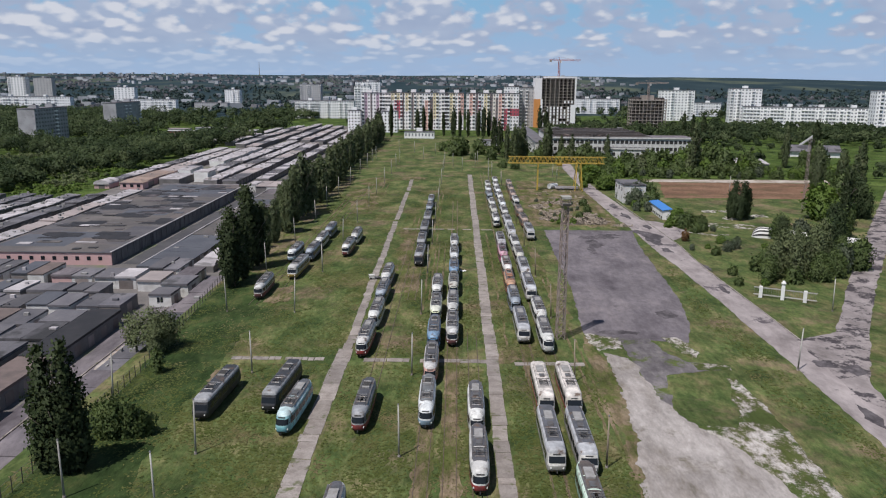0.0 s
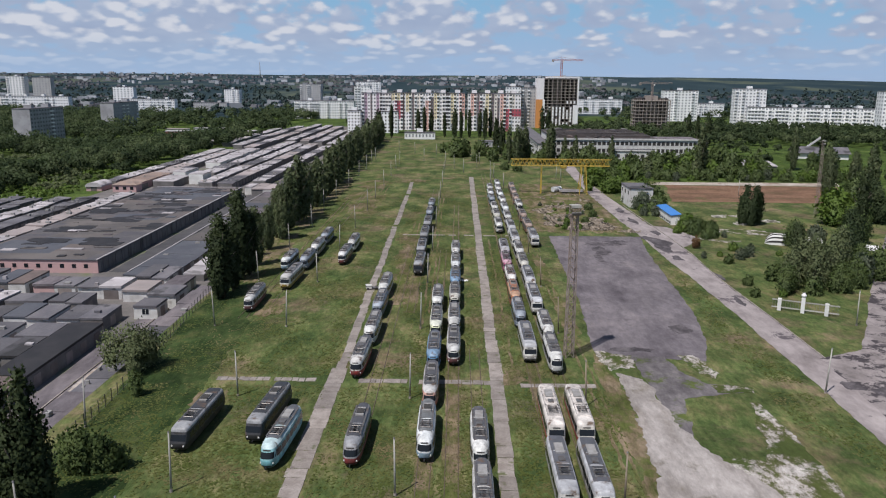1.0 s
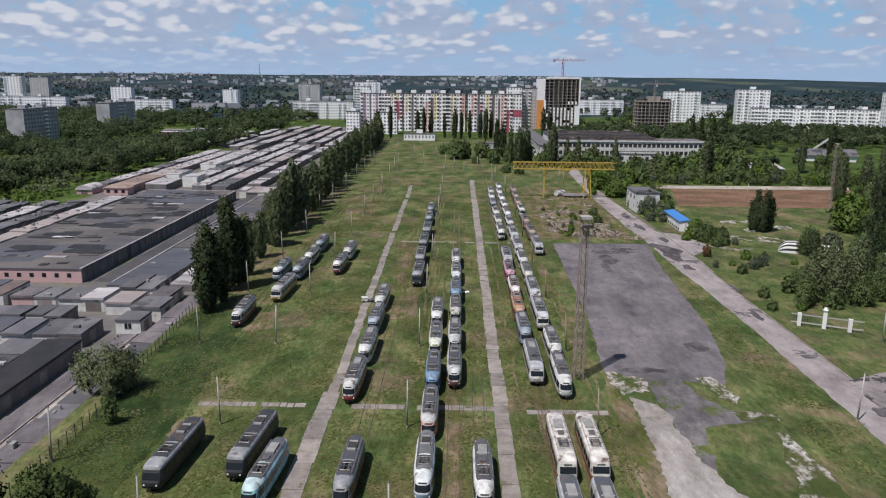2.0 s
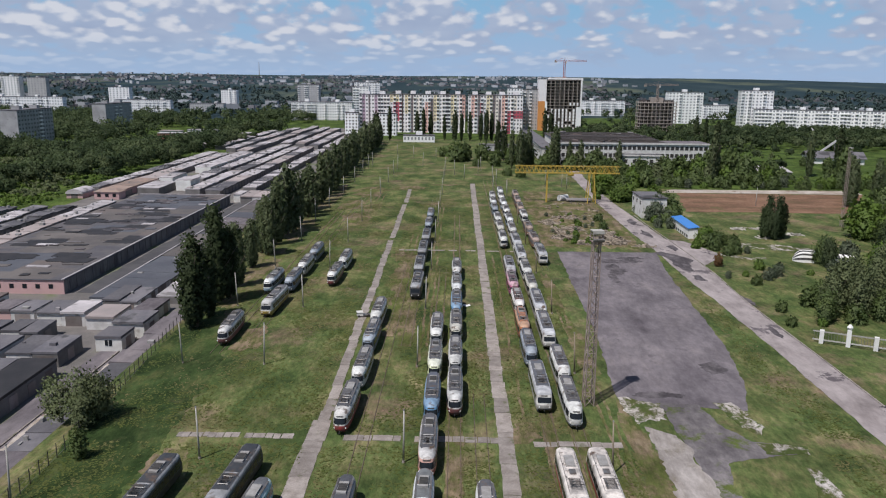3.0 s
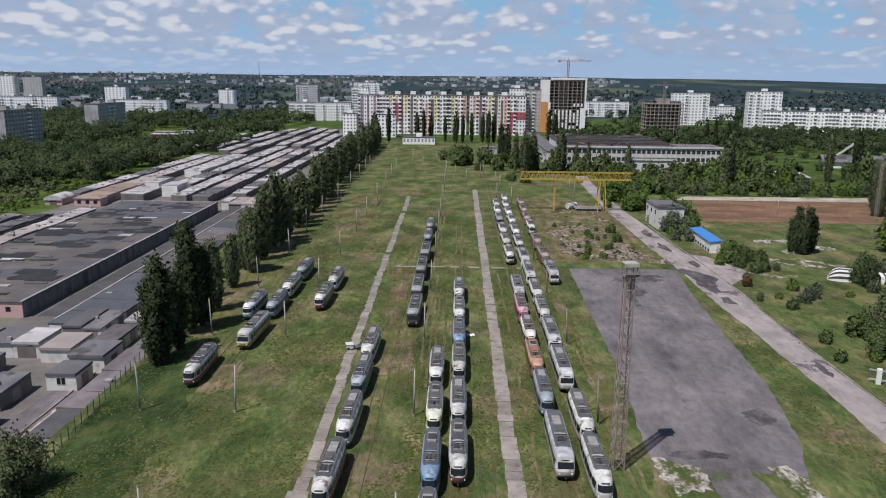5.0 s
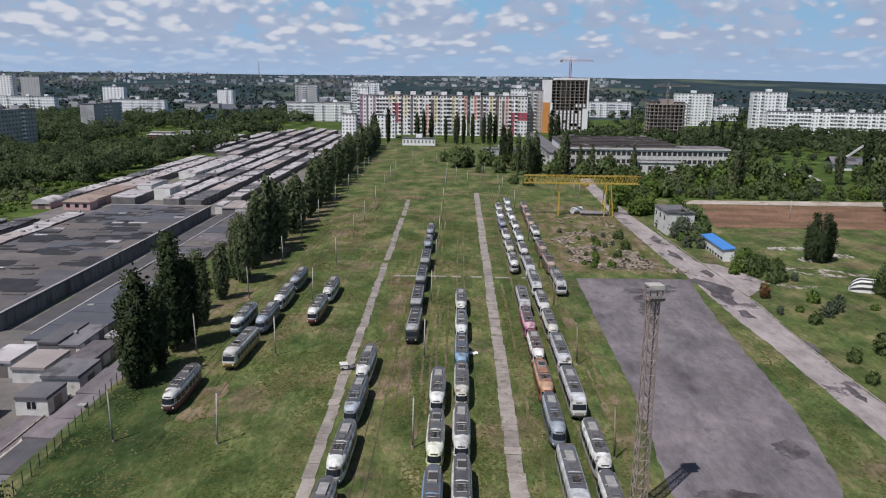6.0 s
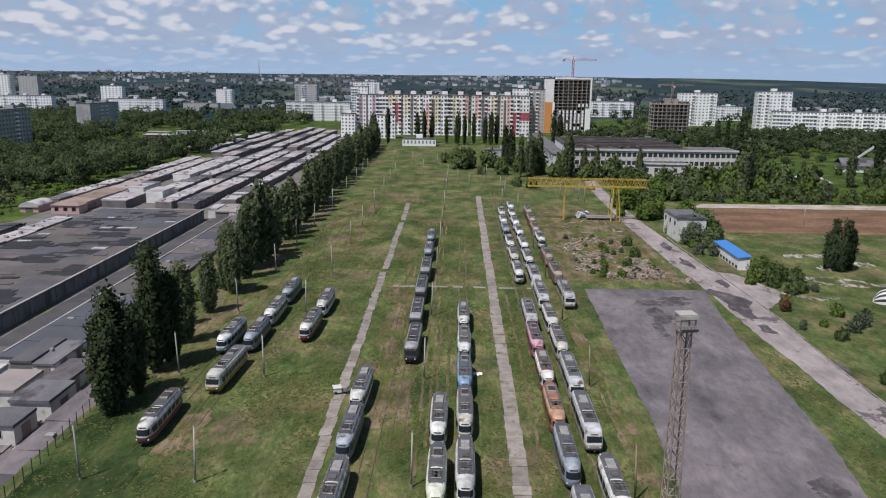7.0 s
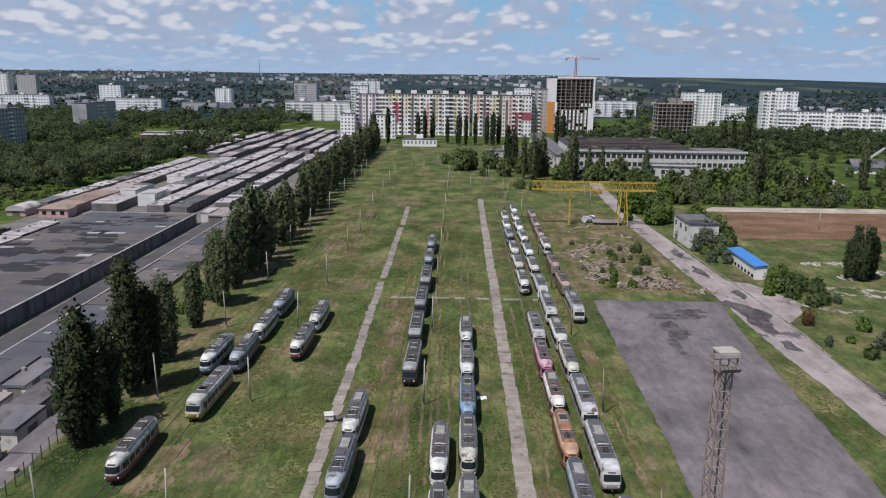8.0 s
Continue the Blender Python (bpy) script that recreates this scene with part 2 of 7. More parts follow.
M["dusty_glass"] = material("dusty_glass", (0.075, 0.08, 0.09), (0.12, 0.12, 0.125), 0.5, 1.2, rough=0.35, spec=0.2)
M["pale_glass"] = material("curtained_glass", (0.2, 0.21, 0.225), (0.3, 0.3, 0.31), 0.6, 0.3, rough=0.35, spec=0.3, vary=0.0)
# Rubber and soot; also paints the unlit dark of empty window openings.
M["black"] = material("rubber_soot_and_opening_dark", (0.02, 0.02, 0.02), (0.045, 0.04, 0.036), 0.5, 2.0, rough=0.8)
M["steel"] = material("grey_steel", (0.2, 0.2, 0.2), (0.13, 0.10, 0.08), 0.5, 1.4, rough=0.5, metal=0.5)
M["pole"] = material("weathered_pole", (0.38, 0.365, 0.33), (0.26, 0.245, 0.22), 0.5, 0.9, rough=0.8, vary=0.2)
M["pole_wood"] = material("old_wood_pole", (0.20, 0.155, 0.11), (0.28, 0.23, 0.17), 0.5, 0.9, rough=0.9, vary=0.15)
M["rust"] = material("rusted_lattice", (0.24, 0.18, 0.155), (0.34, 0.285, 0.26), 0.5, 0.8, rough=0.75, metal=0.3)
M["yellow_steel"] = material("yellow_crane_paint", (0.52, 0.36, 0.05), (0.36, 0.24, 0.05), 0.4, 0.5, rough=0.55)
M["bark"] = material("bark", (0.11, 0.085, 0.06), (0.16, 0.14, 0.11), 0.5, 2.0, rough=0.95, bump=0.5, bump_scale=9.0)
M["poplar_leaf"] = material("poplar_leaf", (0.075, 0.1, 0.042), (0.14, 0.165, 0.075), 0.8, 0.45, rough=0.6, vary=0.16, island=True, leaf=0.42, spec=0.25)
M["dark_poplar_leaf"] = material("dark_poplar_leaf", (0.034, 0.05, 0.019), (0.062, 0.082, 0.032), 0.8, 0.45, rough=0.6, vary=0.16, island=True, leaf=0.42, spec=0.2)
M["dusty_leaf"] = material("dusty_leaf", (0.105, 0.13, 0.058), (0.18, 0.205, 0.1), 0.7, 0.5, rough=0.7, vary=0.16, island=True, leaf=0.42, spec=0.2)
M["leaf"] = material("broad_leaf", (0.08, 0.116, 0.037), (0.13, 0.17, 0.055), 0.6, 0.4, rough=0.6, vary=0.16, island=True, leaf=0.42, spec=0.25)
M["light_leaf"] = material("young_leaf", (0.105, 0.168, 0.03), (0.14, 0.2, 0.04), 0.6, 0.4, rough=0.6, vary=0.16, island=True, leaf=0.42, spec=0.25)
M["russet_leaf"] = material("russet_leaf", (0.13, 0.07, 0.03), (0.19, 0.11, 0.05), 0.6, 0.5, rough=0.7, vary=0.16, island=True, leaf=0.42, spec=0.2)
M["grey_leaf"] = material("silver_leaf", (0.088, 0.115, 0.062), (0.13, 0.15, 0.095), 0.6, 0.4, rough=0.7, vary=0.16, island=True, leaf=0.42)
M["wood_leaf"] = material("woodland_leaf", (0.034, 0.053, 0.022), (0.078, 0.106, 0.044), 0.8, 0.07, rough=0.7, third=(0.118, 0.145, 0.066), third_scale=0.045, third_at=(0.54, 0.66), vary=0.16, island=True, leaf=0.42, spec=0.2)
# Leaf colour shifted to blue-green, imitating haze on far woods.
M["hazed_far_leaf"] = material("far_woodland", (0.04, 0.06, 0.058), (0.052, 0.074, 0.068), 0.6, 0.01, rough=0.9, vary=0.18, island=True, spec=0.1)
M["felt"] = material("roofing_felt", (0.082, 0.078, 0.087), (0.135, 0.125, 0.13), 0.6, 0.18, 0.3, 0.9, bump=0.2, bump_scale=2.0,
                     third=(0.042, 0.04, 0.042), third_scale=0.09, third_at=(0.58, 0.63), vary=0.4, stretch=(1, 0.6, 1))
M["hall_felt"] = material("worn_hall_felt", (0.07, 0.066, 0.074), (0.105, 0.095, 0.094), 0.7, 0.12, 0.4, 0.9, bump=0.2, bump_scale=1.5,
                          third=(0.118, 0.097, 0.088), third_scale=0.03, third_at=(0.5, 0.6), stretch=(0.6, 1.0, 1))
M["hall_tan"] = material("brownish_hall_felt", (0.104, 0.09, 0.083), (0.08, 0.072, 0.07), 0.7, 0.15, 0.4, 0.9, third=(0.13, 0.114, 0.105), third_scale=0.05, third_at=(0.52, 0.62))
M["hall_blue"] = material("bluish_hall_felt", (0.066, 0.069, 0.083), (0.09, 0.092, 0.105), 0.7, 0.15, 0.4, 0.9, third=(0.065, 0.066, 0.078), third_scale=0.06, third_at=(0.52, 0.62))
M["hall_wall"] = material("stained_grey_wall", (0.2, 0.192, 0.19), (0.13, 0.122, 0.12), 0.7, 0.4, 0.3, 0.9, third=(0.075, 0.07, 0.068), third_scale=0.25, third_at=(0.56, 0.68), stretch=(1, 1, 0.4))
M["weathered_box"] = material("weathered_box", (0.3, 0.29, 0.28), (0.2, 0.185, 0.17), 0.6, 1.2, 0.2, 0.7)
M["tar"] = material("fresh_tar_felt", (0.014, 0.013, 0.015), (0.03, 0.027, 0.028), 0.5, 0.3, rough=0.75)
M["light_felt"] = material("pale_roof_screed", (0.44, 0.405, 0.41), (0.3, 0.275, 0.275), 0.6, 0.25, 0.25, 0.9,
                           third=(0.2, 0.185, 0.18), third_scale=0.15, third_at=(0.58, 0.66), vary=0.2)
M["pink_felt"] = material("pinkish_roof", (0.34, 0.285, 0.27), (0.27, 0.235, 0.225), 0.6, 0.25, 0.25, 0.9, vary=0.15)
M["render_wall"] = material("grey_render", (0.17, 0.16, 0.155), (0.11, 0.102, 0.098), 0.6, 0.35, 0.25, 0.9, vary=0.15)
M["white_wall"] = material("white_wall", (0.74, 0.73, 0.7), (0.6, 0.58, 0.55), 0.6, 0.3, 0.15, 0.85)
M["limewash"] = material("stained_limewash", (0.6, 0.585, 0.57), (0.44, 0.42, 0.405), 0.7, 0.5, 0.25, 0.9, third=(0.2, 0.185, 0.17), third_scale=0.4, third_at=(0.58, 0.7))
M["hut_wall"] = material("weathered_whitewash", (0.62, 0.61, 0.58), (0.5, 0.48, 0.45), 0.7, 0.5, 0.2, 0.9, third=(0.34, 0.31, 0.28), third_scale=0.35, third_at=(0.58, 0.7))
M["rusty_roof"] = material("rusty_roof_sheet", (0.27, 0.19, 0.15), (0.19, 0.15, 0.13), 0.6, 0.3, 0.3, 0.85, vary=0.15)
M["pink_wall"] = material("pink_wall", (0.52, 0.33, 0.32), (0.45, 0.30, 0.29), 0.6, 0.3, 0.15, 0.85)
M["brown_wall"] = material("brick_wall", (0.15, 0.112, 0.1), (0.095, 0.075, 0.068), 0.6, 0.4, 0.2, 0.9)
M["door_steel"] = material("garage_door", (0.16, 0.13, 0.12), (0.23, 0.2, 0.19), 0.6, 0.4, rough=0.7, vary=0.4)
M["panel"] = material("white_panel_block", (0.84, 0.83, 0.815), (0.76, 0.75, 0.735), 0.6, 0.08, 0.1, 0.85, vary=0.06)
M["grey_panel"] = material("grey_panel_block", (0.46, 0.45, 0.445), (0.38, 0.37, 0.365), 0.6, 0.08, 0.1, 0.85, vary=0.1)
M["aged_panel"] = material("aged_grey_panels", (0.37, 0.365, 0.375), (0.27, 0.265, 0.27), 0.7, 0.15, 0.2, 0.9, third=(0.22, 0.21, 0.21), third_scale=0.25, third_at=(0.58, 0.68))
# Dark roof colour; also paints the unlit depth of the open frames.
M["burnt_roof_and_shade"] = material("ruined_roof_and_inner_shade", (0.042, 0.036, 0.035), (0.08, 0.066, 0.06), 0.7, 0.12, 0.3, 0.9)
M["frame_concrete"] = material("raw_concrete", (0.33, 0.285, 0.25), (0.22, 0.19, 0.165), 0.6, 0.15, 0.1, 0.9)
# Far house colours dulled to bluish grey, haze painted into the walls.
M["far_block"] = material("far_houses", (0.38, 0.39, 0.41), (0.26, 0.27, 0.29), 0.6, 0.01, rough=0.9, vary=0.35, island=True)
M["far_roof"] = material("far_small_houses", (0.11, 0.105, 0.115), (0.17, 0.165, 0.175), 0.7, 0.01, rough=0.9, vary=0.4, island=True)
M["blue_roof"] = material("blue_sheet_roof", (0.05, 0.19, 0.52), (0.07, 0.22, 0.50), 0.5, 0.4, rough=0.45)
M["rubble"] = material("rubble", (0.27, 0.22, 0.17), (0.12, 0.1, 0.075), 0.8, 0.4, 0.2, 0.95, vary=0.35, island=True)
M["rope_wire"] = material("old_wire", (0.12, 0.11, 0.1), None, rough=0.7)


def paint(name, c, dirt=0.45):
    key = "paint_" + name
    if key not in M:
        d = tuple(v * 0.42 + 0.035 for v in c)
        M[key] = material(key, c, d, dirt + 0.15, 0.9, 0.3, 0.5, third=(0.115, 0.08, 0.06), third_scale=0.75, third_at=(0.575, 0.68), bump_scale=5.0, spec=0.3, vary=0.12)
    return M[key]


def wall_paint(name, c):
    key = "wall_" + name
    if key not in M:
        M[key] = material(key, c, tuple(v * 0.86 for v in c), 0.5, 0.1, 0.08, 0.85)
    return M[key]


# ---- mesh helpers ----
class Shape:
    """Collects vertices and faces of one mesh."""

    def __init__(self):
        self.v, self.f = [], []

    def add(self, verts, faces):
        k = len(self.v)
        self.v += [tuple(p) for p in verts]
        self.f += [tuple(i + k for i in f) for f in faces]
        return self

    def box(self, x0, x1, y0, y1, z0, z1, m=None):
        p = [(x, y, z) for z in (z0, z1) for y in (y0, y1) for x in (x0, x1)]
        if m is not None:
            p = [tuple(m @ Vector(q)) for q in p]
        return self.add(p, [(0, 2, 3, 1), (4, 5, 7, 6), (0, 1, 5, 4), (2, 6, 7, 3), (0, 4, 6, 2), (1, 3, 7, 5)])

    def tube(self, a, b, r0, r1=None, n=6):
        a, b = Vector(a), Vector(b)
        r1 = r0 if r1 is None else r1
        q = (b - a).to_track_quat("Z", "Y")
        ring = [Vector((math.cos(6.28318 * k / n), math.sin(6.28318 * k / n), 0)) for k in range(n)]
        p = [a + q @ (c * r0) for c in ring] + [b + q @ (c * r1) for c in ring]
        f = [(k, (k + 1) % n, n + (k + 1) % n, n + k) for k in range(n)] + [tuple(range(n - 1, -1, -1)), tuple(range(n, 2 * n))]
        return self.add(p, f)

    def grid(self, rows):
        w = len(rows[0])
        p = [q for r in rows for q in r]
        f = [(i * w + j, i * w + j + 1, (i + 1) * w + j + 1, (i + 1) * w + j) for i in range(len(rows) - 1) for j in range(w - 1)]
        return self.add(p, f)

    def outline(self, pts, z0, z1):
        n = len(pts)
        p = [(x, y, z0) for x, y in pts] + [(x, y, z1) for x, y in pts]
        f = [(k, (k + 1) % n, n + (k + 1) % n, n + k) for k in range(n)] + [tuple(range(n, 2 * n)), tuple(range(n - 1, -1, -1))]
        return self.add(p, f)

    def mesh(self, name, *mats, smooth=False):
        me = bpy.data.meshes.new(name)
        me.from_pydata(self.v, [], self.f)
        for m in mats:
            me.materials.append(M[m] if isinstance(m, str) else m)
        if smooth:
            me.polygons.foreach_set("use_smooth", [True] * len(me.polygons))
        me.update()
        return me


def part(name, me, parent=None, label="", at=None, kind=""):
    ob = new(name, me)
    if parent is not None:
        ob.parent = parent
    if at is not None:
        ob.matrix_basis = at
    if label or kind:
        tagged(ob, label, kind=kind)
    return ob


def thing(name, label, category, group="", at=None, me=None, kind=""):
    ob = new(name, me)
    if at is not None:
        ob.matrix_basis = at
    return tagged(ob, label, category, group, kind)


def blob_outline(pts, step=1.5, rough=0.6, seed=0):
    """A polygon whose sides wander like a worn edge."""
    out = []
    mx, my = sum(p[0] for p in pts) / len(pts), sum(p[1] for p in pts) / len(pts)
    for (x0, y0), (x1, y1) in zip(pts, pts[1:] + pts[:1]):
        n = max(1, int(math.hypot(x1 - x0, y1 - y0) / step))
        for k in range(n):
            t = k / n
            x, y = x0 + (x1 - x0) * t, y0 + (y1 - y0) * t
            if rough >= 0.9:
                # push along the line from the middle, so that the edge never crosses itself
                d = math.hypot(x - mx, y - my) + 1e-6
                w = noise.noise((x * 0.3, y * 0.3, seed * 7.7)) + 0.6 * noise.noise((x * 1.0, y * 1.0, seed * 3.1)) + 0.4 * noise.noise((x * 2.7, y * 2.7, seed * 1.3))
                w = 1 + max(-0.55, min(0.6, 1.3 * w * rough / min(d, 6.0)))
                out.append((mx + (x - mx) * w, my + (y - my) * w) if d < 9 else (x + (x - mx) / d * (w - 1) * 6, y + (y - my) / d * (w - 1) * 6))
                continue
            v = noise.noise_vector((x * 0.35, y * 0.35, seed * 7.7)) + 0.5 * noise.noise_vector((x * 1.1, y * 1.1, seed * 3.1)) + 0.35 * noise.noise_vector((x * 3.1, y * 3.1, seed * 1.3))
            out.append((x + v.x * rough, y + v.y * rough))
    return out


# ---- ground ----
def smooth(a, b, x):
    t = min(1.0, max(0.0, (x - a) / (b - a)))
    return t * t * (3 - 2 * t)


def edge_x(y):
    """The top edge of the bank between the tram yard and the garages."""
    return -51.2 - 11.5 * smooth(185, 240, y)


def land(x, y):
    z = 0.0
    left = smooth(0, 0.9, edge_x(y) - x)
    z -= 4.0 * left * (1 - smooth(780, 1000, y))
    z -= 6.0 * smooth(0, 120, -165 - x) * (1 - smooth(900, 1500, y))
    far = smooth(1700, 4600, math.hypot(x * 0.5, y))
    z += far * (60 - 20 * smooth(1300, 2900, x) - 6 * smooth(600, 2600, -x) + 6 * noise.noise((x / 900, y / 900, 0.3)) + 3 * noise.noise((x / 260, y / 500, 4.3)))
    z -= 12 * smooth(1000, 1700, y) * (1 - smooth(1700, 2600, y))
    return z


def build_ground():
    xs = sorted(set([-4800, -3600, -2800, -2200, -1700, -1300, -1000, -800, -650, -520, -420, -340, -290, -260, -230, -200, -180, -165, -150, -120, -90, -75]
                    + [-64 + 0.45 * k for k in range(32)] + [-48, -40, -30, -20, -10, 0, 10, 20, 30, 45, 60, 80, 100, 130, 160, 200, 260, 340, 420, 520, 650,
                                                            800, 1000, 1300, 1700, 2200, 2800, 3600, 4800]))
    ys = [-4800, -2500, -1200, -500, -150] + list(range(0, 190, 30)) + list(range(185, 246, 6)) + list(range(260, 800, 40)) + list(range(800, 1700, 90)) + list(range(1700, 4800, 110))
    ys = sorted(set(ys))
    s = Shape().grid([[(x, y, land(x, y)) for x in xs] for y in ys])
    me = s.mesh("ground", "grass", "wild", "yard", "hazed_far_land")
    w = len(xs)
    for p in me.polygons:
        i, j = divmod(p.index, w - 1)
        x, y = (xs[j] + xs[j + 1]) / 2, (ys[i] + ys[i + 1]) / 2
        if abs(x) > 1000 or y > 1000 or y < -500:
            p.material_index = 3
        elif edge_x(y) - 2 > x > -150 and 40 < y < 800:
            p.material_index = 2
        elif x < edge_x(y) - 2 or x > 160 or y > 620:
            p.material_index = 1
    ob = thing("ground", "mown and wild grass with bare patches reaching far hills", "ground", me=me, kind="structure")
    return ob


ground = build_ground()


def patch(name, pts, mat, label, z0=-0.3, z1=0.03, step=1.5, rough=0.6, seed=0, category="ground"):
    s = Shape().outline(blob_outline(pts, step, rough, seed), z0, z1)
    return thing(name, label, category, me=s.mesh(name, mat), kind="structure")


patch("pavement", [(27, 236), (53.2, 236.3), (50.2, 212), (48.7, 190), (47, 165), (44.3, 147), (41, 136), (23.5, 138), (25.6, 170)], "asphalt",
      "cracked grey asphalt lot with dark stains", seed=1, rough=0.3, step=0.6, category="asphalt lot")
patch("road", [(53.6, 60), (61.0, 60), (61.0, 110), (60.8, 148), (60.5, 168), (60.3, 188), (61.2, 205), (61.4, 220), (60.9, 236), (60.2, 262), (58.4, 320), (58.3, 350), (59.4, 392), (61.2, 424), (56.2, 424), (54.3, 400), (52.2, 320), (52.6, 262),
               (53.7, 236), (53.5, 222), (53.6, 205), (54.3, 190), (54.6, 170), (54.5, 147), (54.5, 131), (54.2, 115)],
      "road", "pale patched concrete road with dark repairs", z1=0.055, rough=0.35, seed=3, category="road")
patch("road", [(58.5, 112), (60, 138), (69, 142.4), (89, 178.5), (119.4, 230.6), (187, 344), (193, 342), (126, 229), (95.5, 178.8), (78, 148), (62.5, 118), (61, 108)],
      "patched_road", "side road with dark asphalt repairs", z1=0.065, rough=0.4, seed=4, category="road")
patch("road", [(60.0, 254), (64.9, 251.6), (67.2, 246), (69.5, 236), (67, 229.5), (64.1, 225.5), (60.7, 221.6), (60.0, 236)], "road", "broken concrete turnout beside the road", z1=0.045, seed=5, rough=0.4, category="track")
patch("ground", [(69, 234.5), (75, 230), (80, 230), (80.5, 232), (75, 232.5), (70, 237)], "gravelly", "sandy track fading into grass", z1=0.04, seed=15, rough=1.0, step=0.6, category="track")
patch("ground", [(75, 246), (85, 242), (94, 240), (97, 244), (88, 249), (78, 251)], "gravelly", "worn sandy ground in front of bushes", z1=0.043, seed=16, rough=1.3, step=0.6, category="dirt")
patch("ground", [(25.6, 130), (29.3, 128), (29.9, 112), (31.8, 104), (36, 97), (38, 86), (42, 60), (14, 60), (21.5, 86), (23.6, 98.7), (24.8, 112)], "stony", "broad strip of pale crushed stone", z1=0.05, seed=6, rough=0.75, step=0.5, category="gravel")
patch("ground", [(23.6, 140), (28.8, 137.5), (28.8, 132.5), (24.8, 131.2)], "gravelly", "white crushed stone beside the lot", z1=0.06, seed=7, rough=0.9, step=0.5, category="gravel")
patch("ground", [(36.5, 139), (39.5, 138.5), (41.5, 130), (39.5, 128)], "gravelly", "spilled white stone", z1=0.056, seed=8, rough=0.9, step=0.5, category="gravel")
patch("ground", [(29, 138), (34.5, 138), (35.5, 131), (38, 126.5), (43.5, 125.4), (43.3, 123.6), (38, 122), (33.2, 121), (31.8, 115), (31, 109), (29.7, 111), (29.2, 125)], "broken_asphalt", "broken grey hardstanding", z1=0.04, seed=9, rough=0.5, step=0.6, category="asphalt")
patch("ground", [(38.5, 125.9), (44.4, 125.6), (44, 123.3), (38.5, 123.2)], "gravelly", "thin line of spilled stone", z1=0.05, seed=10, rough=0.45, step=0.4, category="gravel")
patch("ground", [(42, 120), (43.3, 119.5), (43.9, 108), (43.4, 99), (43, 84), (44, 60), (35, 60), (34, 86), (32, 99), (32.5, 103), (37.5, 103), (39.8, 109)], "gravelly", "patchy white stone in grass", z1=0.035, seed=11, rough=0.6, step=0.5, category="gravel")
patch("ground", [(66, 361), (200, 361), (260, 480), (200, 500), (64, 500)], "wild", "rough dark grass under the tree belt", z1=0.02, seed=28, rough=1.0, step=3, category="grass")
patch("ground", [(-46.5, 62), (-33, 62), (-35, 84), (-36.5, 104), (-36, 122), (-36.5, 140), (-38, 158), (-43, 170), (-45.5, 184), (-50, 184), (-49.2, 150), (-47.2, 112)], "lush", "dense dark green grass along the fence", z1=0.018, seed=41, rough=0.8, step=0.7, category="grass")
patch("ground", [(-37.5, 66), (-30, 66), (-33, 80), (-36, 92)], "lush", "dense dark green grass beside the poplars", z1=0.02, seed=42, rough=1.6, step=0.6, category="grass")
patch("ground", [(80, 303), (138, 303), (165, 349), (90, 349)], "soil", "bare reddish ploughed field", z1=0.04, seed=12, rough=1.0, step=3, category="field")
patch("ground", [(84, 350), (165, 350), (168, 361), (90, 359)], "sand", "pale sand track along the field", z1=0.06, seed=13, rough=1.0, step=3, category="track")
patch("ground", [(24, 242), (50, 241), (52, 262), (53.5, 300), (52, 330), (42, 352), (27, 348), (25, 300)], "bare", "trampled storage ground with weeds", z1=0.03, seed=14, rough=2.2, step=0.6, category="dirt")

M["stain"] = turf("oily_asphalt", [(0.36, (0.05, 0.044, 0.047)), (0.5, (0.085, 0.075, 0.079)), (0.62, (0.13, 0.116, 0.12))], 0.35, (1, 0.6, 1), 0.3, (0.15, 0.133, 0.138), (0.54, 0.62), 0.6, 0.2, 0.03)
for k, (x, y, a, b) in enumerate([(38.6, 217, 2.2, 6), (41.5, 226, 7, 2.2), (36.8, 208, 1.2, 5), (41, 152, 2.2, 2.2), (30, 141, 4, 1.2), (45, 229, 4, 1.5)]):
    patch("pavement", [(x - a, y - b * 0.5), (x - a * 0.4, y - b), (x + a * 0.6, y - b * 0.8), (x + a, y), (x + a * 0.4, y + b), (x - a * 0.7, y + b * 0.7)], "stain", "dark oily stain on asphalt", z1=0.034 + 0.0014 * k, seed=90 + k, rough=1.0, step=0.3, category="stain")
repairs = [[(52.6, 236.6), (55.0, 237.2), (58.2, 233), (60.6, 227.6), (58.2, 222.3), (57.3, 215.7), (55.4, 215.6), (54.4, 222.1), (54.8, 228.5)],
           [(57.2, 212.4), (57.6, 206.8), (55.4, 207.6), (55.6, 211.7)], [(58, 244), (60, 246), (60.4, 240), (59, 238)], [(55, 262), (57, 268), (58, 262), (57, 256)], [(55, 282), (57.4, 288), (58, 280), (56, 276)],
           [(60.6, 196), (61.8, 192), (61.6, 186), (60.4, 189)], [(57.6, 172), (58.8, 174), (59.4, 169), (58.2, 167)], [(58.6, 128), (61, 127.5), (60.5, 124.5), (58.2, 125)], [(61.5, 125), (64.3, 126), (64.6, 122.6), (62, 121.6)]]
repairs += [[(55.6, 106), (57, 111), (58.2, 107), (57, 103)], [(59.2, 93), (60.4, 98), (60.6, 94), (60.0, 90)]]
for k, pts in enumerate(repairs):
    patch("road", pts, "stain", "dark asphalt repair on the road", z1=0.07 + 0.0015 * k, seed=110 + k, rough=0.55, step=0.4, category="repair")
